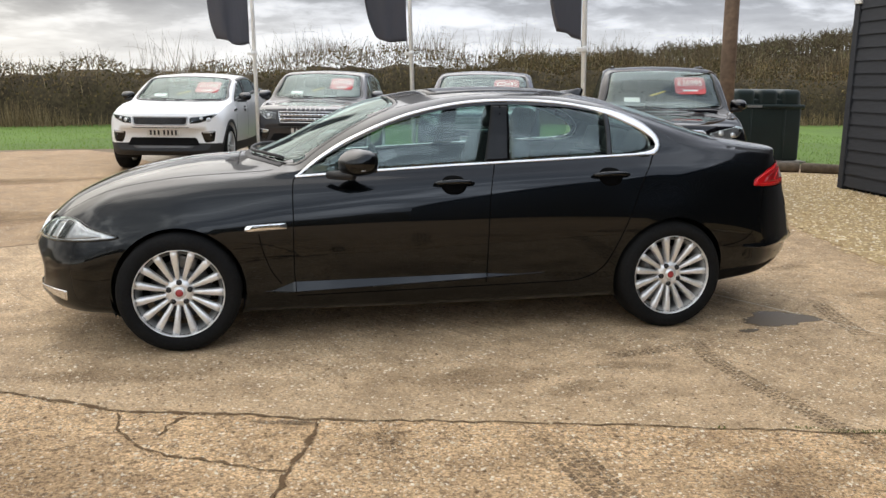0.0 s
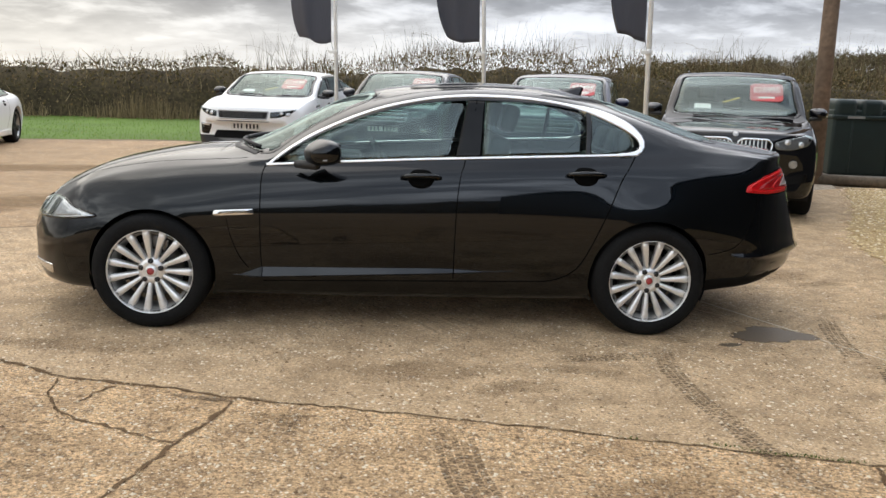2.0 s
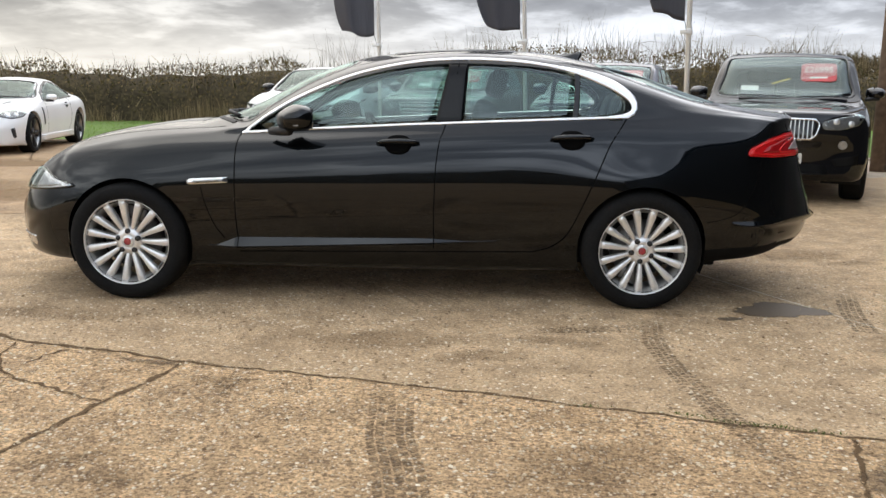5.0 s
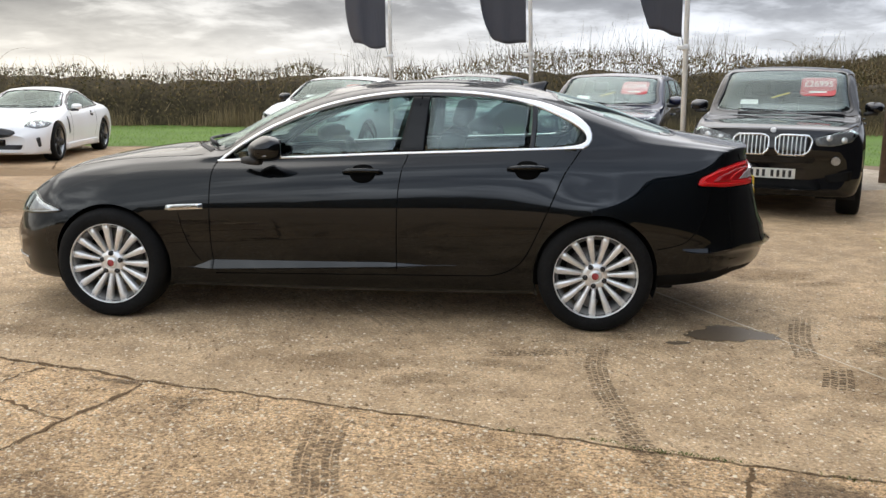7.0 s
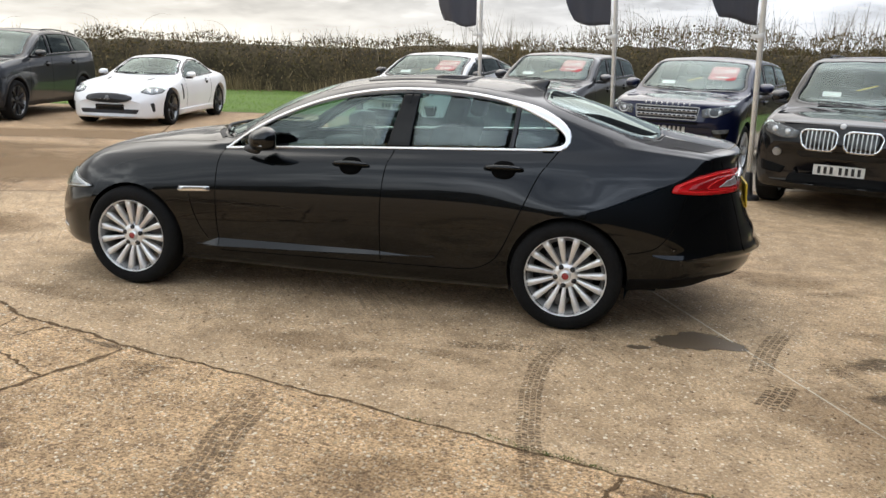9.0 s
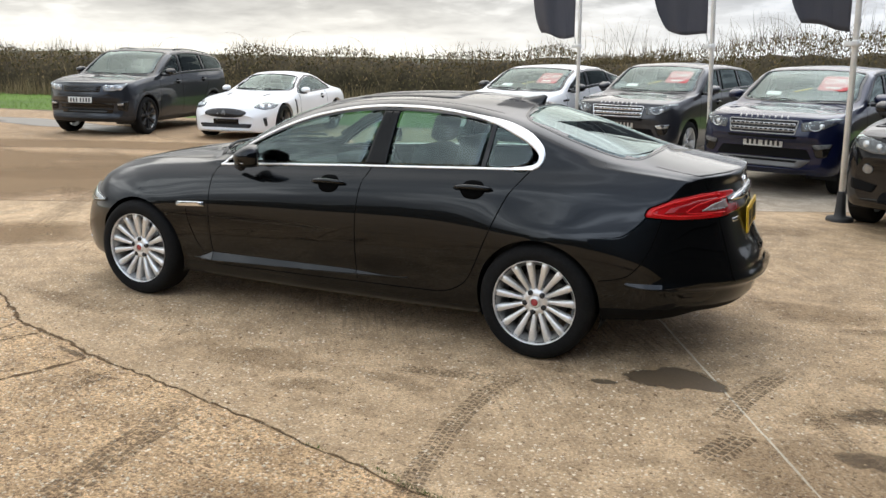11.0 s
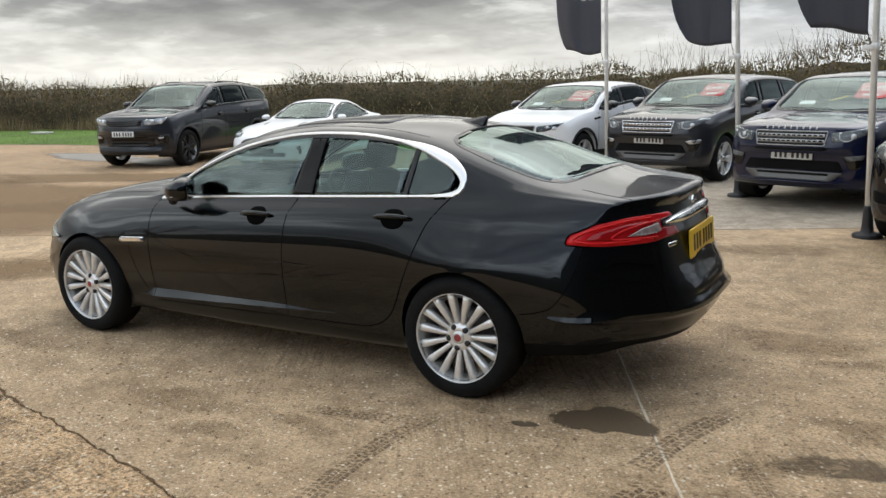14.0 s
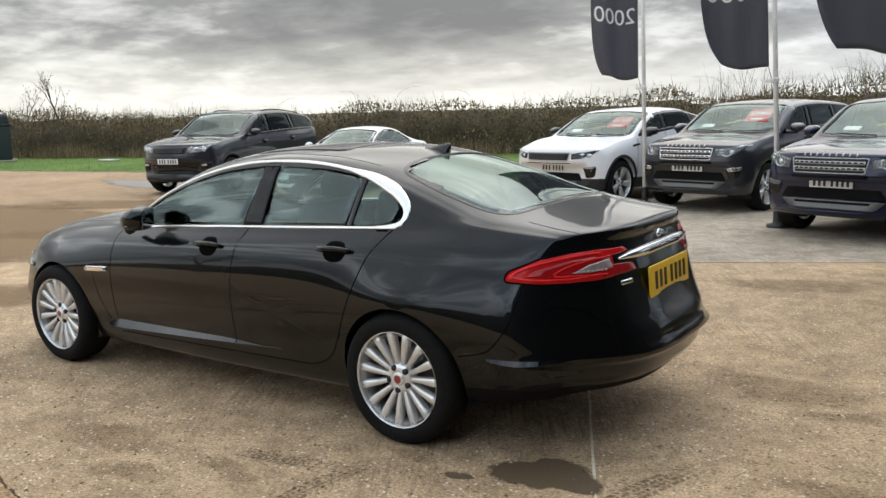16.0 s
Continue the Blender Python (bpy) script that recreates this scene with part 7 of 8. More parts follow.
tread_marks("tyre_marks", [(1.47, -1.13), (1.41, -1.49), (1.41, -1.87), (1.44, -2.15), (1.46, -2.35), (1.50, -2.55), (1.56, -2.85)], 0.115, MUD, 0.0034, 1, "brown tyre print curving from the rear wheel", 4, 0.022)
tread_marks("tyre_marks", [(1.38, -1.23), (1.09, -1.31), (0.84, -1.34)], 0.10, MUD, 0.0034, 2, "faint brown tyre print", 4, 0.022)
tread_marks("tyre_marks", [(0.18, -2.25), (0.20, -2.42), (0.22, -2.72), (0.27, -2.98), (0.32, -3.3), (0.40, -3.8)], 0.18, MUD, 0.0034, 3, "broad brown tyre print", 5, 0.03)
tread_marks("tyre_marks", [(-0.50, -2.0), (-0.5, -2.25), (-0.52, -2.5)], 0.10, TRACK, 0.0034, 6, "short brown tyre print", 4, 0.026)
tread_marks("tyre_marks", [(2.80, -0.40), (2.72, -0.62), (2.63, -0.90), (2.55, -1.27)], 0.13, MUD, 0.0034, 4, "brown tyre print across the pale joint", 4, 0.030)
tread_marks("tyre_marks", [(2.66, -1.38), (2.60, -1.56), (2.53, -1.74)], 0.15, MUD, 0.0034, 7, "short brown tyre print beside the pale joint", 4, 0.030)
tread_marks("tyre_marks", [(2.9, -0.9), (3.05, -1.2), (3.2, -1.5)], 0.10, TRACK, 0.0034, 5, "faint brown tyre print", 4, 0.026)
for k, pts in enumerate([[(-3.0, 1.2), (-5.5, 3.8), (-9.0, 6.0), (-14, 8.2)], [(-3.8, 0.6), (-6.4, 3.0), (-10, 5.0), (-16, 7.0)], [(-4.5, 4.0), (-8.5, 7.6), (-12, 9.5)], [(-3.2, -0.6), (-4.4, 1.0), (-5.4, 3.0), (-6.2, 6.0)]]):
    tread_marks("tyre_marks", pts, 0.26, TRACK, 0.0034, 10 + k, "long muddy tyre tracks across the yard", 4, 0.07)



def grit():
    """Loose pale chips and small stones strewn over the worn concrete."""
    rnd = random.Random(21)
    vs, fs = [], []
    for _ in range(42000):
        x = rnd.uniform(-4.2, 4.4)
        y = -1.0 - 3.4 * rnd.random() ** 0.8 if rnd.random() < 0.8 else rnd.uniform(-1.4, 1.2)
        if noise.noise((x * 1.3, y * 1.3, 2.0)) < rnd.uniform(-0.7, 0.25):
            continue
        r = 0.0026 + 0.0095 * rnd.random() ** 3.2
        a0, b = rnd.uniform(0, 6.28), len(vs)
        for k in range(4):
            rr = r * rnd.uniform(0.7, 1.3)
            vs.append((x + rr * math.cos(a0 + k * 1.571), y + rr * math.sin(a0 + k * 1.571), 0.0008))
        vs.append((x, y, 0.0008 + r * rnd.uniform(0.4, 0.8)))
        fs += [(b + k, b + (k + 1) % 4, b + 4) for k in range(4)]
    mt = island_material("grit_chips", [(0.0, (0.16, 0.10, 0.055)), (0.3, (0.42, 0.31, 0.19)), (0.6, (0.62, 0.50, 0.34)), (1.0, (0.80, 0.70, 0.54))])
    tagged(mesh_part("grit", raw_mesh("grit", vs, fs), mt), "loose pale chips and grit on the concrete", "grit", kind="stuff")



def moss():
    """Small tufts of moss and grass that grow out of the main crack."""
    rnd = random.Random(31)
    vs, fs = [], []
    for x, y, n, s in ((1.33, -2.44, 60, 0.05), (1.50, -2.51, 90, 0.06), (1.64, -2.54, 70, 0.05), (1.77, -2.58, 50, 0.04), (0.95, -2.37, 30, 0.03), (2.2, -2.69, 40, 0.04)):
        for _ in range(n):
            px, py = x + rnd.gauss(0, s), y + rnd.gauss(0, 0.010) - 0.27 * 0
            py -= (px - x) * 0.24
            a, b, w = rnd.uniform(0, 3.14), len(vs), rnd.uniform(0.002, 0.005)
            c, d = math.cos(a) * w, math.sin(a) * w
            vs.extend([(px - c, py - d, 0.0), (px + c, py + d, 0.0), (px + rnd.gauss(0, 0.006), py + rnd.gauss(0, 0.006), rnd.uniform(0.003, 0.010))])
            fs.append((b, b + 1, b + 2))
    mt = island_material("moss_green", [(0.0, (0.05, 0.07, 0.015)), (0.6, (0.10, 0.13, 0.03)), (1.0, (0.18, 0.17, 0.06))])
    tagged(mesh_part("moss", raw_mesh("moss", vs, fs), mt), "small green tufts in the crack", "moss", kind="stuff")


grit()
moss()
blot("damp_patch", (-0.93, -1.965), 0.13, 0.035, -16, SILT, 0.0036, seed=14, rough_edge=0.3, label="dark soil where the cracks meet")

# ---- gravel, timber edge ----
def gravel():
    rim = wavy([(3.95, -0.6), (4.12, 0.5), (4.32, 1.5), (4.60, 2.6), (5.2, 3.7), (5.9, 4.9), (6.6, 6.3), (7.2, 7.55), (8.9, 6.9), (7.37, 5.3), (7.2, 3.0), (5.4, -14.0), (4.3, -13.6), (3.95, -0.6)], 0.15, 0.05, 12)[:-1]
    bed = flat_sheet("gravel_bed", rim, 0.010, 0.03, material("gravel_sand", (0.44, 0.32, 0.17), 0.95, grain=0.45, scale=70, stain=0.15, bump=0.9))
    tagged(bed, "yellow-brown gravel strip beside the concrete", "gravel", kind="structure")
    rnd = random.Random(5)
    vs, fs = [], []
    for _ in range(26000):
        x, y = rnd.uniform(3.9, 8.9), rnd.uniform(-2.0, 7.5)
        if not inside((x, y), rim) and not (inside((x + 0.12, y - 0.05), rim) and rnd.random() < 0.25):
            continue
        r = rnd.uniform(0.009, 0.024)
        h = r * rnd.uniform(0.5, 0.9)
        a0, b = rnd.uniform(0, 6.28), len(vs)
        for k in range(5):
            a = a0 + 2 * math.pi * k / 5
            rr = r * rnd.uniform(0.75, 1.2)
            vs.append((x + rr * math.cos(a), y + rr * math.sin(a), 0.010 + h * 0.35))
        vs.append((x + rnd.uniform(-0.3, 0.3) * r, y, 0.010 + h))
        fs += [(b + k, b + (k + 1) % 5, b + 5) for k in range(5)]
    me = raw_mesh("gravel", vs, fs)
    tagged(mesh_part("gravel", me, island_material("gravel_stones", [(0.0, (0.34, 0.23, 0.11)), (0.45, (0.60, 0.46, 0.25)), (0.8, (0.74, 0.61, 0.38)), (1.0, (0.84, 0.77, 0.62))])), "loose yellow-brown gravel stones", "gravel", kind="stuff")


gravel()
WOOD = material("grey_timber", (0.13, 0.10, 0.07), 0.85, grain=0.3, scale=18, stain=0.25, stain_scale=3, bump=0.5)
for k, (a, b) in enumerate((((7.0, 8.15), (8.15, 7.66)), ((8.19, 7.64), (9.3, 6.85)))):
    d = Vector((b[0] - a[0], b[1] - a[1]))
    lg = thing("timber_edging", pose((a[0] + b[0]) / 2, (a[1] + b[1]) / 2, 0.0, 0, 0, math.degrees(math.atan2(d.y, d.x))), "weathered round timber edging along the gravel", "timber")
    pts = [(-d.length / 2 + d.length * i / 8, 0.006 * math.sin(i * 1.7), 0.075) for i in range(9)]
    part("log", tube(pts, lambda t: 0.09 + 0.004 * math.sin(9 * t), 12), WOOD, lg)


# ---- black boarded barn ----
BOARD = bpy.data.materials.new("black_boards")
BOARD.use_nodes = True
_t, _N, _L, _p = nodes_of(BOARD)
_co, _n, _mp, _r = _N("ShaderNodeTexCoord"), _N("ShaderNodeTexNoise"), _N("ShaderNodeMapping"), _N("ShaderNodeValToRGB")
_mp.inputs["Scale"].default_value = (2.0, 2.0, 60.0)
_L(_co.outputs["Object"], _mp.inputs[0]), _L(_mp.outputs[0], _n.inputs[0])
_n.inputs["Scale"].default_value, _n.inputs["Detail"].default_value = 3.0, 8
_r.color_ramp.elements[0].color, _r.color_ramp.elements[1].color = (0.010, 0.0115, 0.016, 1), (0.042, 0.046, 0.056, 1)
_L(_n.outputs[0], _r.inputs[0]), _L(_r.outputs[0], _p.inputs["Base Color"])
_p.inputs["Roughness"].default_value = 0.75
_b = _N("ShaderNodeBump")
_b.inputs["Strength"].default_value = 0.4
_L(_n.outputs[0], _b.inputs["Height"]), _L(_b.outputs[0], _p.inputs["Normal"])
SLATE = material("roof_slate", (0.05, 0.05, 0.055), 0.8, grain=0.25, scale=12, stain=0.2)


def barn(m, length, depth, eave, rise, label):
    """A boarded barn: x along the long front, y to its depth; lapped boards on every side and a pitched roof."""
    b = thing("barn", m, label, "barn")
    body = part("wall", box(length - 0.06, depth - 0.06, eave, (length / 2, depth / 2, eave / 2)), BOARD, b, "", False)
    pitch, n = 0.178, int(eave / 0.178)
    def board_mesh(w):
        # lapped board: thick lower edge, thin upper
        vs = [(0, -0.045, 0), (w, -0.045, 0), (w, -0.022, pitch + 0.02), (0, -0.022, pitch + 0.02), (0, 0.0, 0), (w, 0, 0), (w, 0, pitch + 0.02), (0, 0, pitch + 0.02)]
        return raw_mesh("board", vs, [(0, 1, 2, 3), (4, 7, 6, 5), (0, 4, 5, 1), (3, 2, 6, 7), (0, 3, 7, 4), (1, 5, 6, 2)])
    long_b, short_b = board_mesh(length), board_mesh(depth)
    for k in range(n):
        z = 0.06 + k * pitch
        for mesh_, mm in ((long_b, pose(0, 0, z)), (long_b, pose(length, depth, z, 0, 0, 180)), (short_b, pose(length, 0, z, 0, 0, 90)), (short_b, pose(0, depth, z, 0, 0, -90))):
            mesh_part("board", mesh_, BOARD, body, "", mm)
    part("corner_post", box(0.12, 0.12, eave, (0, 0, eave / 2)), BOARD, b, "", False)
    roof = bmesh.new()
    o = 0.35
    top, low = eave + rise, eave - 0.05
    pts = [(-o, -o, low), (length + o, -o, low), (length + o, depth / 2, top), (-o, depth / 2, top), (length + o, depth + o, low), (-o, depth + o, low)]
    up = [roof.verts.new((x, y, z + 0.12)) for x, y, z in pts]
    dn = [roof.verts.new(p) for p in pts]
    for q in ((0, 1, 2, 3), (3, 2, 4, 5)):
        roof.faces.new([up[i] for i in q]), roof.faces.new([dn[i] for i in q[::-1]])
    for a, c in ((0, 1), (1, 2), (2, 4), (4, 5), (5, 3), (3, 0)):
        roof.faces.new((dn[a], dn[c], up[c], up[a]))
    bmesh.ops.recalc_face_normals(roof, faces=roof.faces)
    part("roof", roof, SLATE, b, "", False)
    for x in (0.0, length):
        g = raw_mesh("gable", [(x, 0, eave - 0.02), (x, depth, eave - 0.02), (x, depth / 2, top - 0.02), (x + 0.05 * (1 if x == 0 else -1), 0, eave - 0.02), (x + 0.05 * (1 if x == 0 else -1), depth, eave - 0.02), (x + 0.05 * (1 if x == 0 else -1), depth / 2, top - 0.02)], [(0, 1, 2), (3, 5, 4), (0, 2, 5, 3), (1, 4, 5, 2)])
        mesh_part("gable", g, BOARD, b)
    part("wall_bracket", box(0.14, 0.05, 0.08, (0.02, -0.06, 2.66), 0.01), M["white_paint"], b, "small white bracket on the boards")
    return b


barn(pose(7.33, 5.36, 0, 0, 0, -95.7), 34.0, 7.0, 6.0, 3.8, "black weatherboarded barn standing on gravel")


# ---- oil tank, poles, flags ----
def oil_tank(m, label):
    t = thing("oil_tank", m, label, "tank")
    G = material("green_plastic", (0.009, 0.021, 0.019), 0.5, grain=0.15, scale=30, stain=0.2, stain_scale=2)
    body = bmesh.new()
    box(1.36, 1.0, 1.06, (0, 0, 0.05 + 0.53), 0.06, 3, body)
    part("tank_body", body, G, t)
    part("tank_rim", box(1.44, 1.08, 0.075, (0, 0, 1.09), 0.025, 2), G, t)
    lid = bmesh.new()
    for x in (-0.46, 0.0, 0.46):
        box(0.40, 0.98, 0.36, (x, 0, 1.23), 0.11, 4, lid)
    box(1.34, 0.90, 0.16, (0, 0, 1.15), 0.04, 3, lid)
    part("tank_top", lid, G, t)
    for x in (-0.34, 0.34):
        part("tank_rib", box(0.05, 1.03, 0.95, (x, 0, 0.56), 0.02), G, t)
    part("label_strip", box(0.30, 0.006, 0.045, (-0.3, -0.542, 1.09)), M["silver_trim"], t, "pale strip", False)
    part("tank_base", box(1.6, 1.2, 0.05, (0, 0, 0.025), 0.01), material("tank_slab", (0.3, 0.27, 0.23), 0.9, grain=0.2), t)
    return t


oil_tank(pose(8.55, 9.75, 0, 0, 0, -6), "dark green ribbed plastic oil tank on a slab")
oil_tank(pose(-32.1, 14.9, -0.03, 0, 0, 61) @ Matrix.Scale(1.4, 4), "large dark blue-green plastic tank standing on the grass")

POLE = material("tarred_pole", (0.19, 0.13, 0.09), 0.85, grain=0.3, scale=14, stain=0.3, stain_scale=1.5, bump=0.4)
tp = thing("telegraph_pole", pose(6.987, 8.188, 0, 0, -0.6, 0), "tall brown wooden telegraph pole", "pole")
part("shaft", tube([(0, 0, -0.03), (0.0, 0, 2.5), (0.012, 0, 5.0), (0, 0, 7.5)], lambda t: 0.135 - 0.03 * t, 16), POLE, tp)
WHITE = material("white_pole", (0.80, 0.79, 0.75), 0.4, grain=0.06, scale=20, stain=0.12, stain_scale=3)
FLAG = bpy.data.materials.new("flag_cloth")
FLAG.use_nodes = True
_t, _N, _L, _p = nodes_of(FLAG)
_p.inputs["Base Color"].default_value, _p.inputs["Roughness"].default_value = (0.15, 0.15, 0.165, 1), 0.85
_p.inputs["Specular IOR Level"].default_value = 0.2
_n, _b, _tr, _mx = _N("ShaderNodeTexNoise"), _N("ShaderNodeBump"), _N("ShaderNodeBsdfTranslucent"), _N("ShaderNodeMixShader")
_n.inputs["Scale"].default_value = 7.0
_L(_n.outputs[0], _b.inputs["Height"]), _L(_b.outputs[0], _p.inputs["Normal"])
_b.inputs["Strength"].default_value, _b.inputs["Distance"].default_value = 0.8, 0.04
_tr.inputs[0].default_value, _mx.inputs[0].default_value = (0.20, 0.20, 0.225, 1), 0.4
_L(_p.outputs[0], _mx.inputs[1]), _L(_tr.outputs[0], _mx.inputs[2]), _L(_mx.outputs[0], _t.nodes["Material Output"].inputs[0])


def flagpole(x, y, lean, yaw, lift, width, sway, label, figures):
    """A white pole in a black foot with an upright banner that blows to one side."""
    p = thing("flagpole", pose(x, y, 0, lean[1], lean[0]), label, "flagpole", "row of flagpoles")
    part("pole", tube([(0, 0, 0.08), (0, 0, 3.0), (0, 0, 6.2)], lambda t: 0.034 - 0.009 * t, 16), WHITE, p)
    foot = lathe([(0.001, 0.33), (0.040, 0.33), (0.044, 0.31), (0.056, 0.12), (0.066, 0.055), (0.135, 0.045), (0.145, 0.03), (0.145, -0.012)], 28, "z")
    part("pole_foot", foot, M["plastic"], p, "black foot")
    ring = lathe([(0.032, 1.87), (0.044, 1.88), (0.044, 1.94), (0.032, 1.95)], 20, "z")
    box(0.10, 0.03, 0.05, (0.08 * math.cos(radians(yaw)), 0.08 * math.sin(radians(yaw)), 1.91), 0.008, bm=ring)
    part("pole_collar", ring, WHITE, p)
    f = bmesh.new()
    e = Vector((math.cos(radians(yaw)), math.sin(radians(yaw)), 0))
    s = Vector((-e.y, e.x, 0))
    H0, H1, nu, nv = 2.06 + lift, 5.9, 22, 60
    def cloth(a, b):
        z = H0 + (H1 - H0) * b
        fold = sway * (1 - b) ** 1.6
        out = 0.085 + width * a * (1 - 0.10 * fold * a) * (1 - 0.24 * math.exp(-b * 13))
        ripple = 0.07 * math.sin(11 * a + 5 * b + x) * a + 0.085 * math.sin(4.2 * a - 5.5 * b + 2 * y) * a * (0.4 + 0.6 * (1 - b))
        return e * out + s * ripple + Vector((0, 0, z + fold * 0.95 * a * a + 0.03 * math.sin(5 * a + y)))
    grid = [[f.verts.new(cloth(i / nu, j / nv)) for i in range(nu + 1)] for j in range(nv + 1)]
    for j in range(nv):
        for i in range(nu):
            f.faces.new((grid[j][i], grid[j][i + 1], grid[j + 1][i + 1], grid[j + 1][i]))
    banner = part("banner", f, FLAG, p, "dark charcoal cloth banner")
    mod = banner.modifiers.new("thickness", "SOLIDIFY")
    mod.thickness = 0.003
    if figures:
        # the figures are read through the cloth from behind, so they stand reversed
        cu = bpy.data.curves.new("figures", "FONT")
        cu.body, cu.size, cu.align_x, cu.align_y, cu.extrude = "2000", 0.34, "CENTER", "CENTER", 0.0
        tmp = bpy.data.objects.new("figures", cu)
        me = bpy.data.meshes.new_from_object(tmp)
        bpy.data.objects.remove(tmp)
        bm = bmesh.new()
        bm.from_mesh(me)
        bmesh.ops.subdivide_edges(bm, edges=[d_ for d_ in bm.edges if d_.calc_length() > 0.05], cuts=2)
        for v in bm.verts:
            a = 0.50 + v.co.x / width * 0.98
            b = (figures - H0 + v.co.y) / (H1 - H0)
            v.co = cloth(min(max(a, 0), 1), b) - s * 0.006 * (1 if s.y > 0 else -1)
        bpy.data.meshes.remove(me)
        part("lettering", bm, M["sticker_white"], banner, "white figures", False)
    cord = tube([(0.05 * e.x, 0.05 * e.y, 1.93), (0.09 * e.x, 0.09 * e.y, H0 + 0.02)], 0.004, 5)
    part("cord", cord, M["plastic"], p)


flagpole(-1.053, 9.09, (-1.0, 0.5), 213, 0.0, 0.74, 0.05, "white flagpole with a charcoal banner beside the white SUV", 3.02)
flagpole(1.345, 7.60, (-2.38, 1.9), 215, 0.0, 0.88, 0.16, "white flagpole with a charcoal banner between the SUVs", 3.02)
flagpole(3.105, 4.95, (-1.72, 1.0), 217, 0.0, 0.92, 0.08, "white flagpole with a charcoal banner beside the near-black SUV", 0)


# ---- hedge, grass, trees ----
def along(path, t):
    P = [Vector(p) for p in path]
    L_ = [(b - a).length for a, b in zip(P, P[1:])]
    d = t * sum(L_)
    for a, b, l in zip(P, P[1:], L_):
        if d <= l:
            n = (b - a).normalized()
            return a + n * d, n
        d -= l
    return P[-1], (P[-1] - P[-2]).normalized()


HEDGE_LINE = [(-62, 8.5), (-46, 15.5), (-31, 19.3), (-13, 24.2), (-3, 26.3), (10, 26.2), (24, 25.2), (46, 27)]
TWIGS = island_material("hedge_twigs", [(0.0, (0.058, 0.042, 0.024)), (0.45, (0.13, 0.092, 0.051)), (0.8, (0.22, 0.16, 0.09)), (1.0, (0.36, 0.28, 0.165))])
LEAVES = island_material("hedge_leaves", [(0.0, (0.054, 0.046, 0.018)), (0.4, (0.112, 0.088, 0.036)), (0.72, (0.165, 0.122, 0.052)), (0.9, (0.20, 0.132, 0.060)), (1.0, (0.29, 0.21, 0.10))])
DRY = island_material("dry_grass", [(0.0, (0.12, 0.085, 0.04)), (0.6, (0.24, 0.175, 0.09)), (1.0, (0.36, 0.28, 0.16))])
BLADES = island_material("grass_blades", [(0.0, (0.062, 0.115, 0.010)), (0.6, (0.090, 0.165, 0.015)), (0.9, (0.115, 0.19, 0.022)), (1.0, (0.20, 0.20, 0.06))])


def hedge_height(x):
    """The clipped top's height along the line, with gaps and swells."""
    base = 1.76 + 0.10 * math.sin(x * 0.31) + 0.16 * math.sin(x * 0.13 + 1.0) + 0.07 * math.sin(x * 1.7) + 0.28 * noise.noise((x * 0.22, 3.0, 1.0)) + 0.12 * noise.noise((x * 0.8, 5.0, 1.0))
    if x > -4:
        base += 0.55 * min(1, (x + 4) / 5)
    if x < -30:
        base -= 0.05
    return base


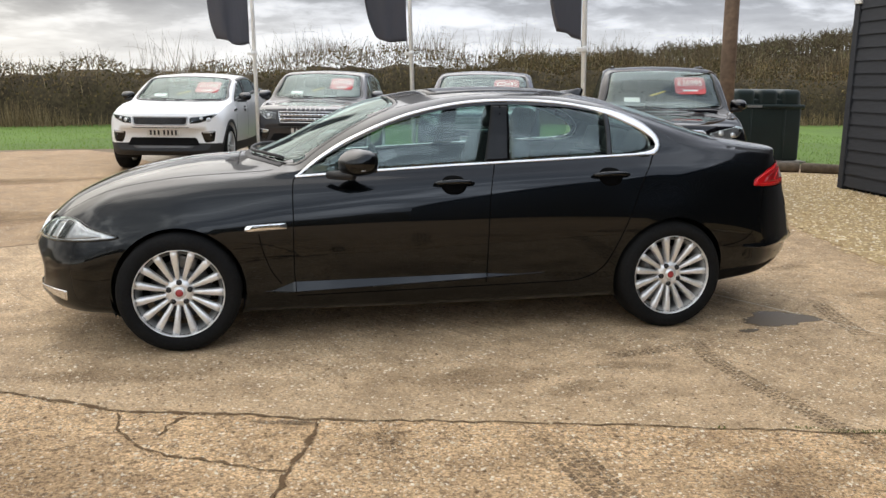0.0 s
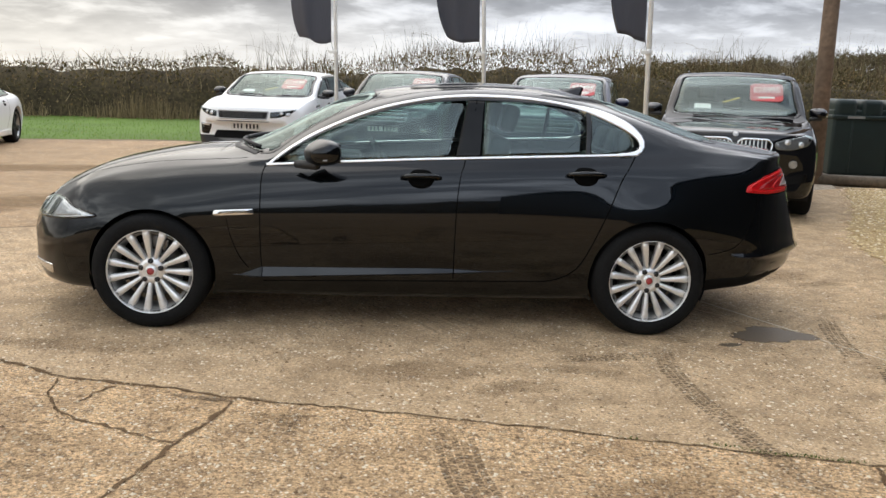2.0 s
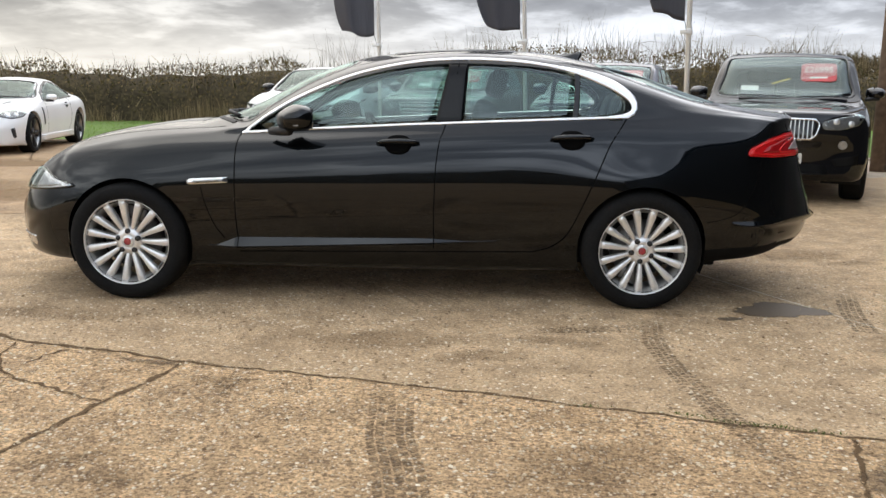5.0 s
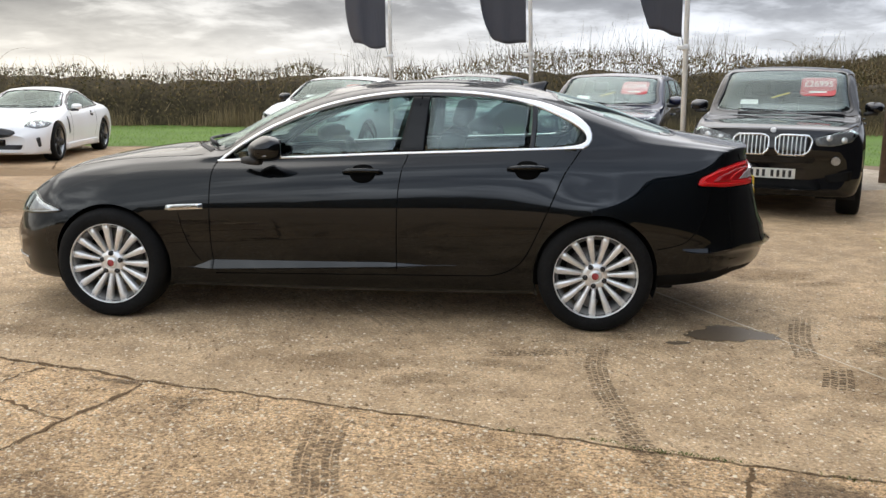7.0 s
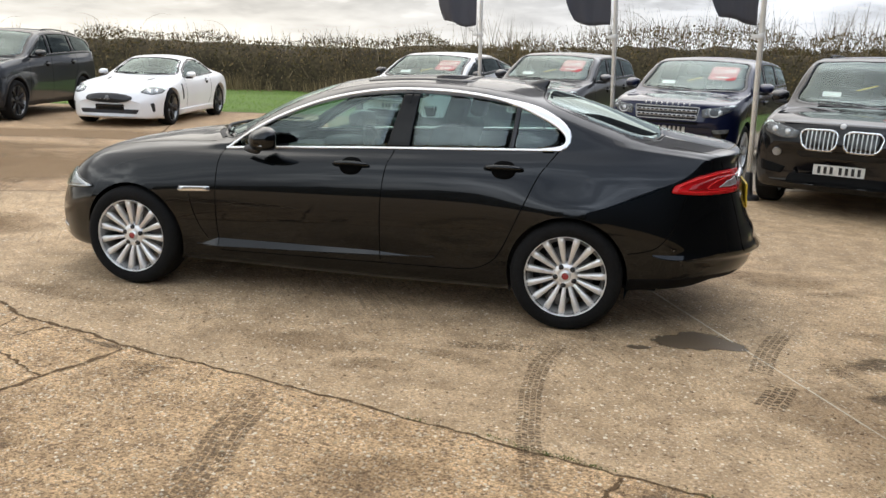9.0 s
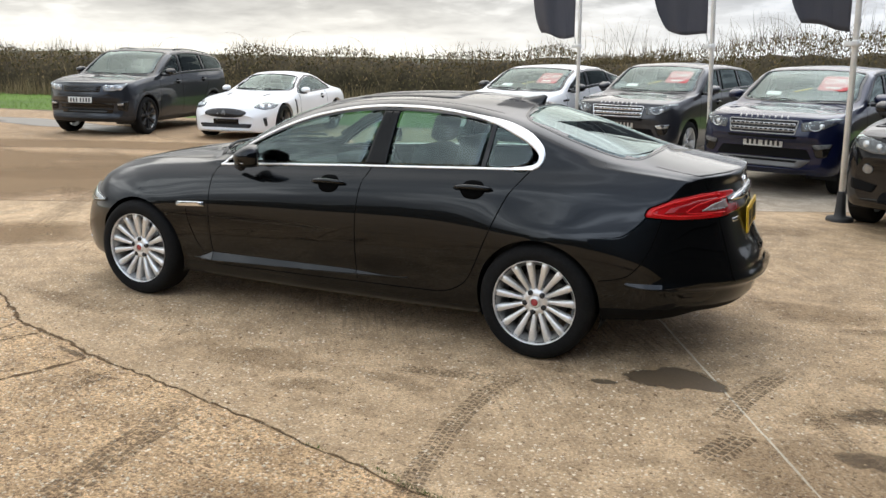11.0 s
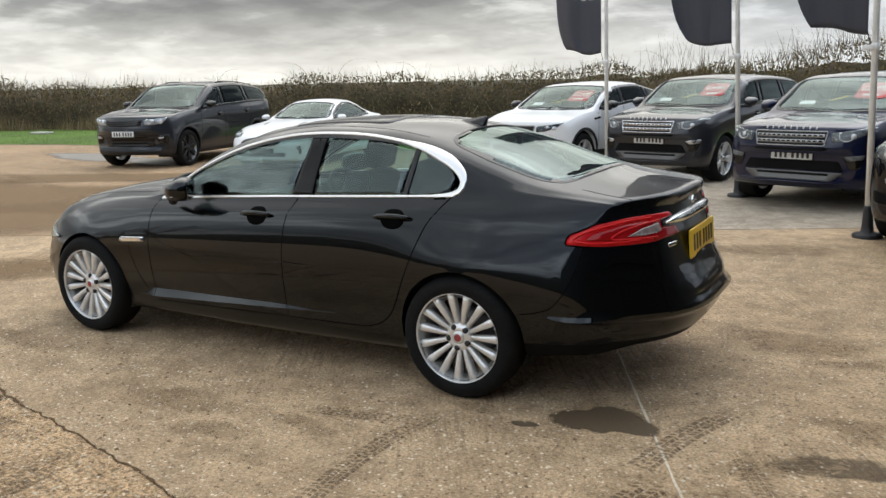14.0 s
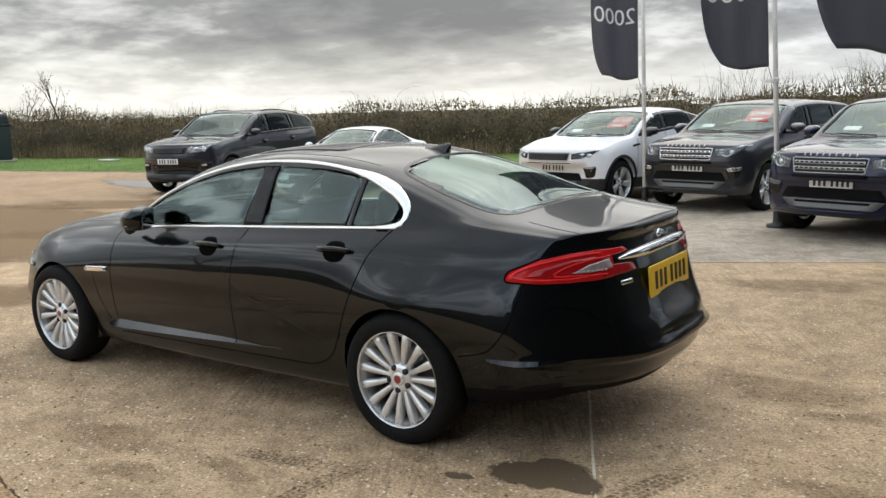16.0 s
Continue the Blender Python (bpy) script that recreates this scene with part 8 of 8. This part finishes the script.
def hedge():
    h = thing("hedge", pose(0, 0, 0), "long scrubby brown winter hedge with bare shoots", "hedge")
    rnd = np.random.default_rng(3)
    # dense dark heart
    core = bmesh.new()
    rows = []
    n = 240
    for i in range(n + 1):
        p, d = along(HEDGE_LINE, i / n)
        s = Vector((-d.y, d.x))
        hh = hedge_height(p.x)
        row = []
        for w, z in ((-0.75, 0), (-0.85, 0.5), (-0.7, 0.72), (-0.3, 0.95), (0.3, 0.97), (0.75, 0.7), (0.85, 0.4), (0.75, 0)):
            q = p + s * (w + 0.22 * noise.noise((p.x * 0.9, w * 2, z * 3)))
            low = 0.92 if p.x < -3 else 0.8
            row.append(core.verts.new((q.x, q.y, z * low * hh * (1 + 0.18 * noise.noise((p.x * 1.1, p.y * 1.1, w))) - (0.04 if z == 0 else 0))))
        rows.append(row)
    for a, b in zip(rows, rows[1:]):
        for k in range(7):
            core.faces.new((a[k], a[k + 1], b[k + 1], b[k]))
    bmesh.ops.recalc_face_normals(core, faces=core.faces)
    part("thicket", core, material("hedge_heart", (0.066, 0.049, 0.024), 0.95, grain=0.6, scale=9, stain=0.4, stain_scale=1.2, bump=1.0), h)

    def scatter(count, kind):
        vs, fs = [], []
        ts = rnd.random(count)
        for t in ts:
            p, d = along(HEDGE_LINE, float(t))
            s = Vector((-d.y, d.x))
            hh = hedge_height(p.x)
            w = rnd.normal(0, 0.5)
            clump = noise.noise((p.x * 0.5, p.y * 0.5, 4.0))
            b = len(vs)
            if kind == "twig":
                z = abs(rnd.normal(0.62, 0.27)) * hh
                z = min(z, hh * 0.98)
                ln = rnd.uniform(0.25, 0.75) * (1 + 0.5 * clump)
                dr = Vector((rnd.normal(0, 0.34), rnd.normal(0, 0.34), 1)).normalized()
                wd = rnd.uniform(0.006, 0.014)
            elif kind == "shoot":
                dens = noise.noise((p.x * 0.33, 2.0, 7.0)) + (0.45 if p.x > -5 else 0.0)
                if dens < (0.12 if p.x > -5 else 0.3) and rnd.random() > 0.10:
                    continue
                z = hh * rnd.uniform(0.80, 0.98)
                ln = rnd.uniform(0.3, 1.15) * (0.8 + max(dens, 0))
                dr = Vector((rnd.normal(0, 0.13), rnd.normal(0, 0.13), 1)).normalized()
                wd = rnd.uniform(0.005, 0.010)
            else:
                z = rnd.beta(2.1, 1.35) * hh * ((1.12 if p.x < -4 else 1.06) + 0.16 * clump)
                ln, wd, dr = rnd.uniform(0.04, 0.10), rnd.uniform(0.022, 0.055), Vector(rnd.normal(0, 1, 3)).normalized()
                w = rnd.normal(0, 0.62) - 0.25
            q = Vector((p.x + s.x * w, p.y + s.y * w, z))
            side = dr.cross(Vector(rnd.normal(0, 1, 3))).normalized() * wd
            e = q + dr * ln
            if kind == "leaf":
                vs += [q - side * 0.2, q + dr * ln * 0.5 - side, e, q + dr * ln * 0.5 + side]
                fs.append((b, b + 1, b + 2, b + 3))
            else:
                bend = Vector((rnd.normal(0, 0.08), rnd.normal(0, 0.05), 0)) * ln
                mid = q + dr * ln * 0.55 + bend
                vs += [q - side, q + side, mid + side * 0.6, mid - side * 0.6, e + bend * 2.2]
                fs += [(b, b + 1, b + 2, b + 3), (b + 3, b + 2, b + 4)]
        return vs, fs

    for nm, cnt, kind, mt, lab in (("twig_mass", 26000, "twig", TWIGS, "bare brown twigs"), ("shoot_mass", 5200, "shoot", TWIGS, "thin bare shoots above the top"), ("leafage", 80000, "leaf", LEAVES, "sparse olive and brown leaves")):
        vs, fs = scatter(cnt, kind)
        o = mesh_part(nm, raw_mesh(nm, vs, fs), mt, h, lab)
        o["kind"] = "stuff"
    # long arching brambles
    arcs = bmesh.new()
    for k in range(26):
        p, d = along(HEDGE_LINE, float(rnd.uniform(0.25, 0.75)))
        hh = hedge_height(p.x)
        ln, side = rnd.uniform(0.7, 1.7), rnd.choice((-1, 1))
        pts = [(p.x + side * ln * 0.9 * t * t, p.y - 0.3, hh * 0.9 + ln * (1.1 * t - 0.45 * t * t * t)) for t in np.linspace(0, 1, 7)]
        tube(pts, lambda t: 0.010 * (1 - 0.8 * t), 4, arcs)
    part("bramble_mass", arcs, TWIGS, h, "long arching bramble shoots")["kind"] = "stuff"


hedge()
far = flat_sheet("far_field", [Vector(p) + Vector((0, 1.2)) for p in HEDGE_LINE] + [Vector(p) for p in ((900, 300), (900, 1600), (-1600, 1600), (-1600, -200), (-300, -40))], -0.02, 0.01,
                 material("dull_field", (0.085, 0.078, 0.048), 0.95, grain=0.3, scale=0.6, stain=0.3, stain_scale=0.03))
tagged(far, "dull brown winter field beyond the hedge", "field", kind="structure")


def grass():
    rnd = np.random.default_rng(8)
    vs, fs, dv, df = [], [], [], []
    edge = curve((-60, 8.9), (-26, 10.9), (-18.8, 12.25), (-8, 12.95), (-5, 13.7), (0, 14.0), (6.5, 13.6), (9, 10.0), (9.5, 7.9), (30, 7.9))
    for _ in range(20000):
        x = rnd.uniform(-34, 16)
        y0 = edge(x)
        y = y0 + 0.25 + 0.22 * noise.noise((x * 0.8, 0, 9)) + rnd.uniform(0, 1) ** 2 * 11 if rnd.random() < 0.6 else y0 + rnd.uniform(0.15, 11)
        hgt, w, a = rnd.uniform(0.015, 0.045), rnd.uniform(0.006, 0.014), rnd.uniform(0, 3.14)
        b = len(vs)
        c, s = math.cos(a) * w, math.sin(a) * w
        lx, ly = rnd.normal(0, 0.02), rnd.uniform(0, 0.03)
        vs += [(x - abs(c), y + s * (-1 if c > 0 else 1), -0.035), (x + abs(c), y + s * (1 if c > 0 else -1), -0.035), (x + lx, y + ly, hgt - 0.02)]
        fs.append((b, b + 1, b + 2))
    sward = raw_mesh("grass", vs, fs, True)
    sward.normals_split_custom_set_from_vertices([(0, 0, 1)] * len(vs))
    tagged(mesh_part("grass", sward, BLADES), "short green grass blades along the yard's edge", "grass", kind="stuff")
    for _ in range(26000):
        t = float(rnd.random())
        p, d = along(HEDGE_LINE, t)
        s = Vector((-d.y, d.x))
        w = -1.15 - abs(rnd.normal(0, 0.45))
        dens = noise.noise((p.x * 0.4, 1.0, 3.0))
        if rnd.random() > 0.6 + dens:
            continue
        q = p + s * -w * (-1)
        hgt, ww, a = rnd.uniform(0.25, 0.85) * (0.8 + 0.6 * max(dens, -0.3)), rnd.uniform(0.006, 0.013), rnd.uniform(0, 3.14)
        lx, ly = rnd.normal(0, 0.10, 2)
        b = len(dv)
        c, s2 = math.cos(a) * ww, math.sin(a) * ww
        dv += [(q.x - c, q.y - s2, -0.03), (q.x + c, q.y + s2, -0.03), (q.x + lx, q.y + ly, hgt)]
        df.append((b, b + 1, b + 2))
    tagged(mesh_part("dry_grass", raw_mesh("dry_grass", dv, df), DRY), "tall dry straw-coloured grass at the hedge's foot", "grass", kind="stuff")


grass()
BARK = material("winter_bark", (0.10, 0.075, 0.055), 0.9, grain=0.3, scale=10, stain=0.3)


def bare_tree(x, y, height, seed, label, spread=0.5, forks=6):
    """A leafless tree: tapered trunk, forking limbs and a haze of fine twigs."""
    rnd = random.Random(seed)
    t = thing("tree", pose(x, y, -0.03), label, "tree")
    wood, tv, tf = bmesh.new(), [], []
    def grow(p, d, ln, r, depth):
        pts, q = [p], p
        for k in range(4):
            d = (d + Vector((rnd.gauss(0, 0.10), rnd.gauss(0, 0.10), 0.05))).normalized()
            q = q + d * ln / 4
            pts.append(q)
        if r > 0.012:
            tube(pts, lambda s: r * (1 - 0.4 * s), 6 if r > 0.04 else 4, wood, False)
        else:
            side = d.cross(Vector((rnd.gauss(0, 1), rnd.gauss(0, 1), rnd.gauss(0, 1)))).normalized() * max(r, 0.006)
            b = len(tv)
            tv.extend([p - side, p + side, q])
            tf.append((b, b + 1, b + 2))
        if depth == 0:
            return
        for k in range(rnd.choice((2, 3, 3)) if depth > 1 else 4):
            a = pts[rnd.choice((2, 3, 4, 4))]
            nd = (d + Vector((rnd.gauss(0, spread), rnd.gauss(0, spread), rnd.uniform(-0.1, 0.35)))).normalized()
            grow(a, nd, ln * rnd.uniform(0.55, 0.82), r * rnd.uniform(0.45, 0.66), depth - 1)
    grow(Vector((0, 0, 0)), Vector((0, 0, 1)), height * 0.34, height * 0.022, forks)
    part("trunk", wood, BARK, t, "tapered trunk with forking limbs")
    c = mesh_part("crown", raw_mesh("crown", tv, tf), TWIGS, t, "haze of fine bare twigs")
    c["kind"] = "stuff"


bare_tree(-48.7, 23.0, 11.0, 4, "bare winter tree beyond the far hedge", 0.6, 7)
bare_tree(-45.0, 26.5, 5.0, 6, "slender bare winter tree beyond the far hedge", 0.34)
bare_tree(-50.0, 26.9, 4.0, 9, "small bare winter tree beyond the far hedge", 0.4)
bare_tree(-27.0, -23.5, 9.0, 12, "bare winter tree across the yard")


def far_woods():
    """A wooded rise on the horizon: leafless trees as clumps of stems and twigs on a low hill."""
    rnd = np.random.default_rng(11)
    hill = curve((-20, 0.0), (-6, 0.5), (6, 1.4), (14, 2.2), (20, 3.4), (26, 4.6), (32, 6.2), (38, 7.6), (46, 9.0), (60, 8.0), (80, 4.0))
    def where(az, d):
        return Vector((d * math.sin(radians(az)), d * math.cos(radians(az)), 0))
    rows, bm = [], bmesh.new()
    for i in range(81):
        az = -20 + i * 1.25
        rows.append([bm.verts.new(where(az, d) + Vector((0, 0, hill(az) * f - 0.04 + (0.5 * noise.noise((az * 0.4, d * 0.02, 0)) if f > 0 else 0)))) for d, f in ((75, 0.0), (95, 0.25), (125, 0.72), (160, 1.0), (230, 0.7))])
    for a, b in zip(rows, rows[1:]):
        for k in range(4):
            bm.faces.new((a[k], a[k + 1], b[k + 1], b[k]))
    bmesh.ops.recalc_face_normals(bm, faces=bm.faces)
    tagged(part("hill", bm, material("wood_floor", (0.075, 0.060, 0.034), 0.95, grain=0.4, scale=0.8, stain=0.4, stain_scale=0.08)), "low brown wooded rise on the horizon", "hill", kind="structure")
    vs, fs = [], []
    f_of = curve((75, 0.0), (95, 0.25), (125, 0.72), (160, 1.0))
    for _ in range(2100):
        az, d = rnd.uniform(-14, 62), rnd.uniform(80, 160)
        if az < 8 and rnd.random() > 0.35:
            continue
        base = where(az, d) + Vector((0, 0, hill(az) * f_of(d) - 0.1))
        h = rnd.uniform(2.2, 4.4) * (0.8 + 0.35 * (az > 16))
        r = h * rnd.uniform(0.30, 0.46)
        # a rounded winter crown: fine sprays that fan out from the middle of the tree
        for k in range(110):
            b = len(vs)
            way = Vector(rnd.normal(0, 1, 3))
            way.z = abs(way.z) * 0.9 - 0.15
            way.normalize()
            root = base + Vector((0, 0, h * 0.48)) + way * r * rnd.uniform(0.1, 0.85)
            tip = root + (way + Vector(rnd.normal(0, 0.4, 3))) * r * rnd.uniform(0.12, 0.30)
            side = way.cross(Vector(rnd.normal(0, 1, 3))).normalized() * rnd.uniform(0.03, 0.10)
            vs += [root - side * 0.5, root + side, tip + side * 0.6, tip - side * 0.3]
            fs.append((b, b + 1, b + 2, b + 3))
        b = len(vs)
        for k in range(3):
            vs.append(base + Vector((0.12 * math.cos(2.1 * k), 0.12 * math.sin(2.1 * k), 0)))
        vs.append(base + Vector((0, 0, h * 0.8)))
        fs += [(b, b + 1, b + 3), (b + 1, b + 2, b + 3), (b + 2, b, b + 3)]
    mt = island_material("woodland_twigs", [(0.0, (0.055, 0.042, 0.026)), (0.5, (0.105, 0.080, 0.048)), (0.8, (0.14, 0.115, 0.06)), (1.0, (0.11, 0.115, 0.045))])
    tagged(mesh_part("woodland", raw_mesh("woodland", vs, fs), mt), "leafless brown woodland on the far rise", "woodland", kind="stuff")


far_woods()


def back_hedge():
    """Unseen scrub added to close the yard behind the walk and darken reflections."""
    h = thing("scrub", pose(0, 0, 0), "dark tree belt added out of view behind the walk", "hedge")
    bm = bmesh.new()
    rows = []
    for i in range(121):
        x = -70 + i * 1.15
        y = -38 + 2 * math.sin(x * 0.08)
        tall = 0.46 + 0.30 * min(1, max(0, (x + 30) / 60))
        rows.append([bm.verts.new((x, y + o + 0.5 * noise.noise((x * 0.7, o, z)), max(-0.05, z * tall * (1 + 0.30 * noise.noise((x * 0.11, 5.0, 0.5)) + 0.16 * noise.noise((x * 0.5, 5.0, z)))))) for o, z in ((2.2, -0.05), (2.4, 3.2), (1.2, 6.6), (0.0, 8.4), (-1.6, 6.0), (-2.0, -0.05))])
    for a, b in zip(rows, rows[1:]):
        for k in range(5):
            bm.faces.new((a[k], a[k + 1], b[k + 1], b[k]))
    bmesh.ops.recalc_face_normals(bm, faces=bm.faces)
    part("thicket", bm, material("scrub_heart", (0.05, 0.042, 0.022), 0.95, grain=0.5, scale=6, stain=0.4, bump=1.0), h)


back_hedge()
mp = thing("marker_post", pose(-33.5, 19.0, -0.03), "thin red-and-white marker post in the grass", "post")
part("post_shaft", tube([(0, 0, 0), (0, 0, 1.45)], 0.035, 10), M["white_paint"], mp)
part("post_band", tube([(0, 0, 0.9), (0, 0, 1.2)], 0.037, 10), M["sticker_red"], mp)
cv = thing("manhole_cover", pose(-26.2, 16.6, -0.03), "pale concrete cover lying in the grass", "cover")
part("slab", box(0.75, 0.5, 0.07, (0, 0, 0.035), 0.02), material("pale_cover", (0.5, 0.48, 0.42), 0.9, grain=0.15), cv)
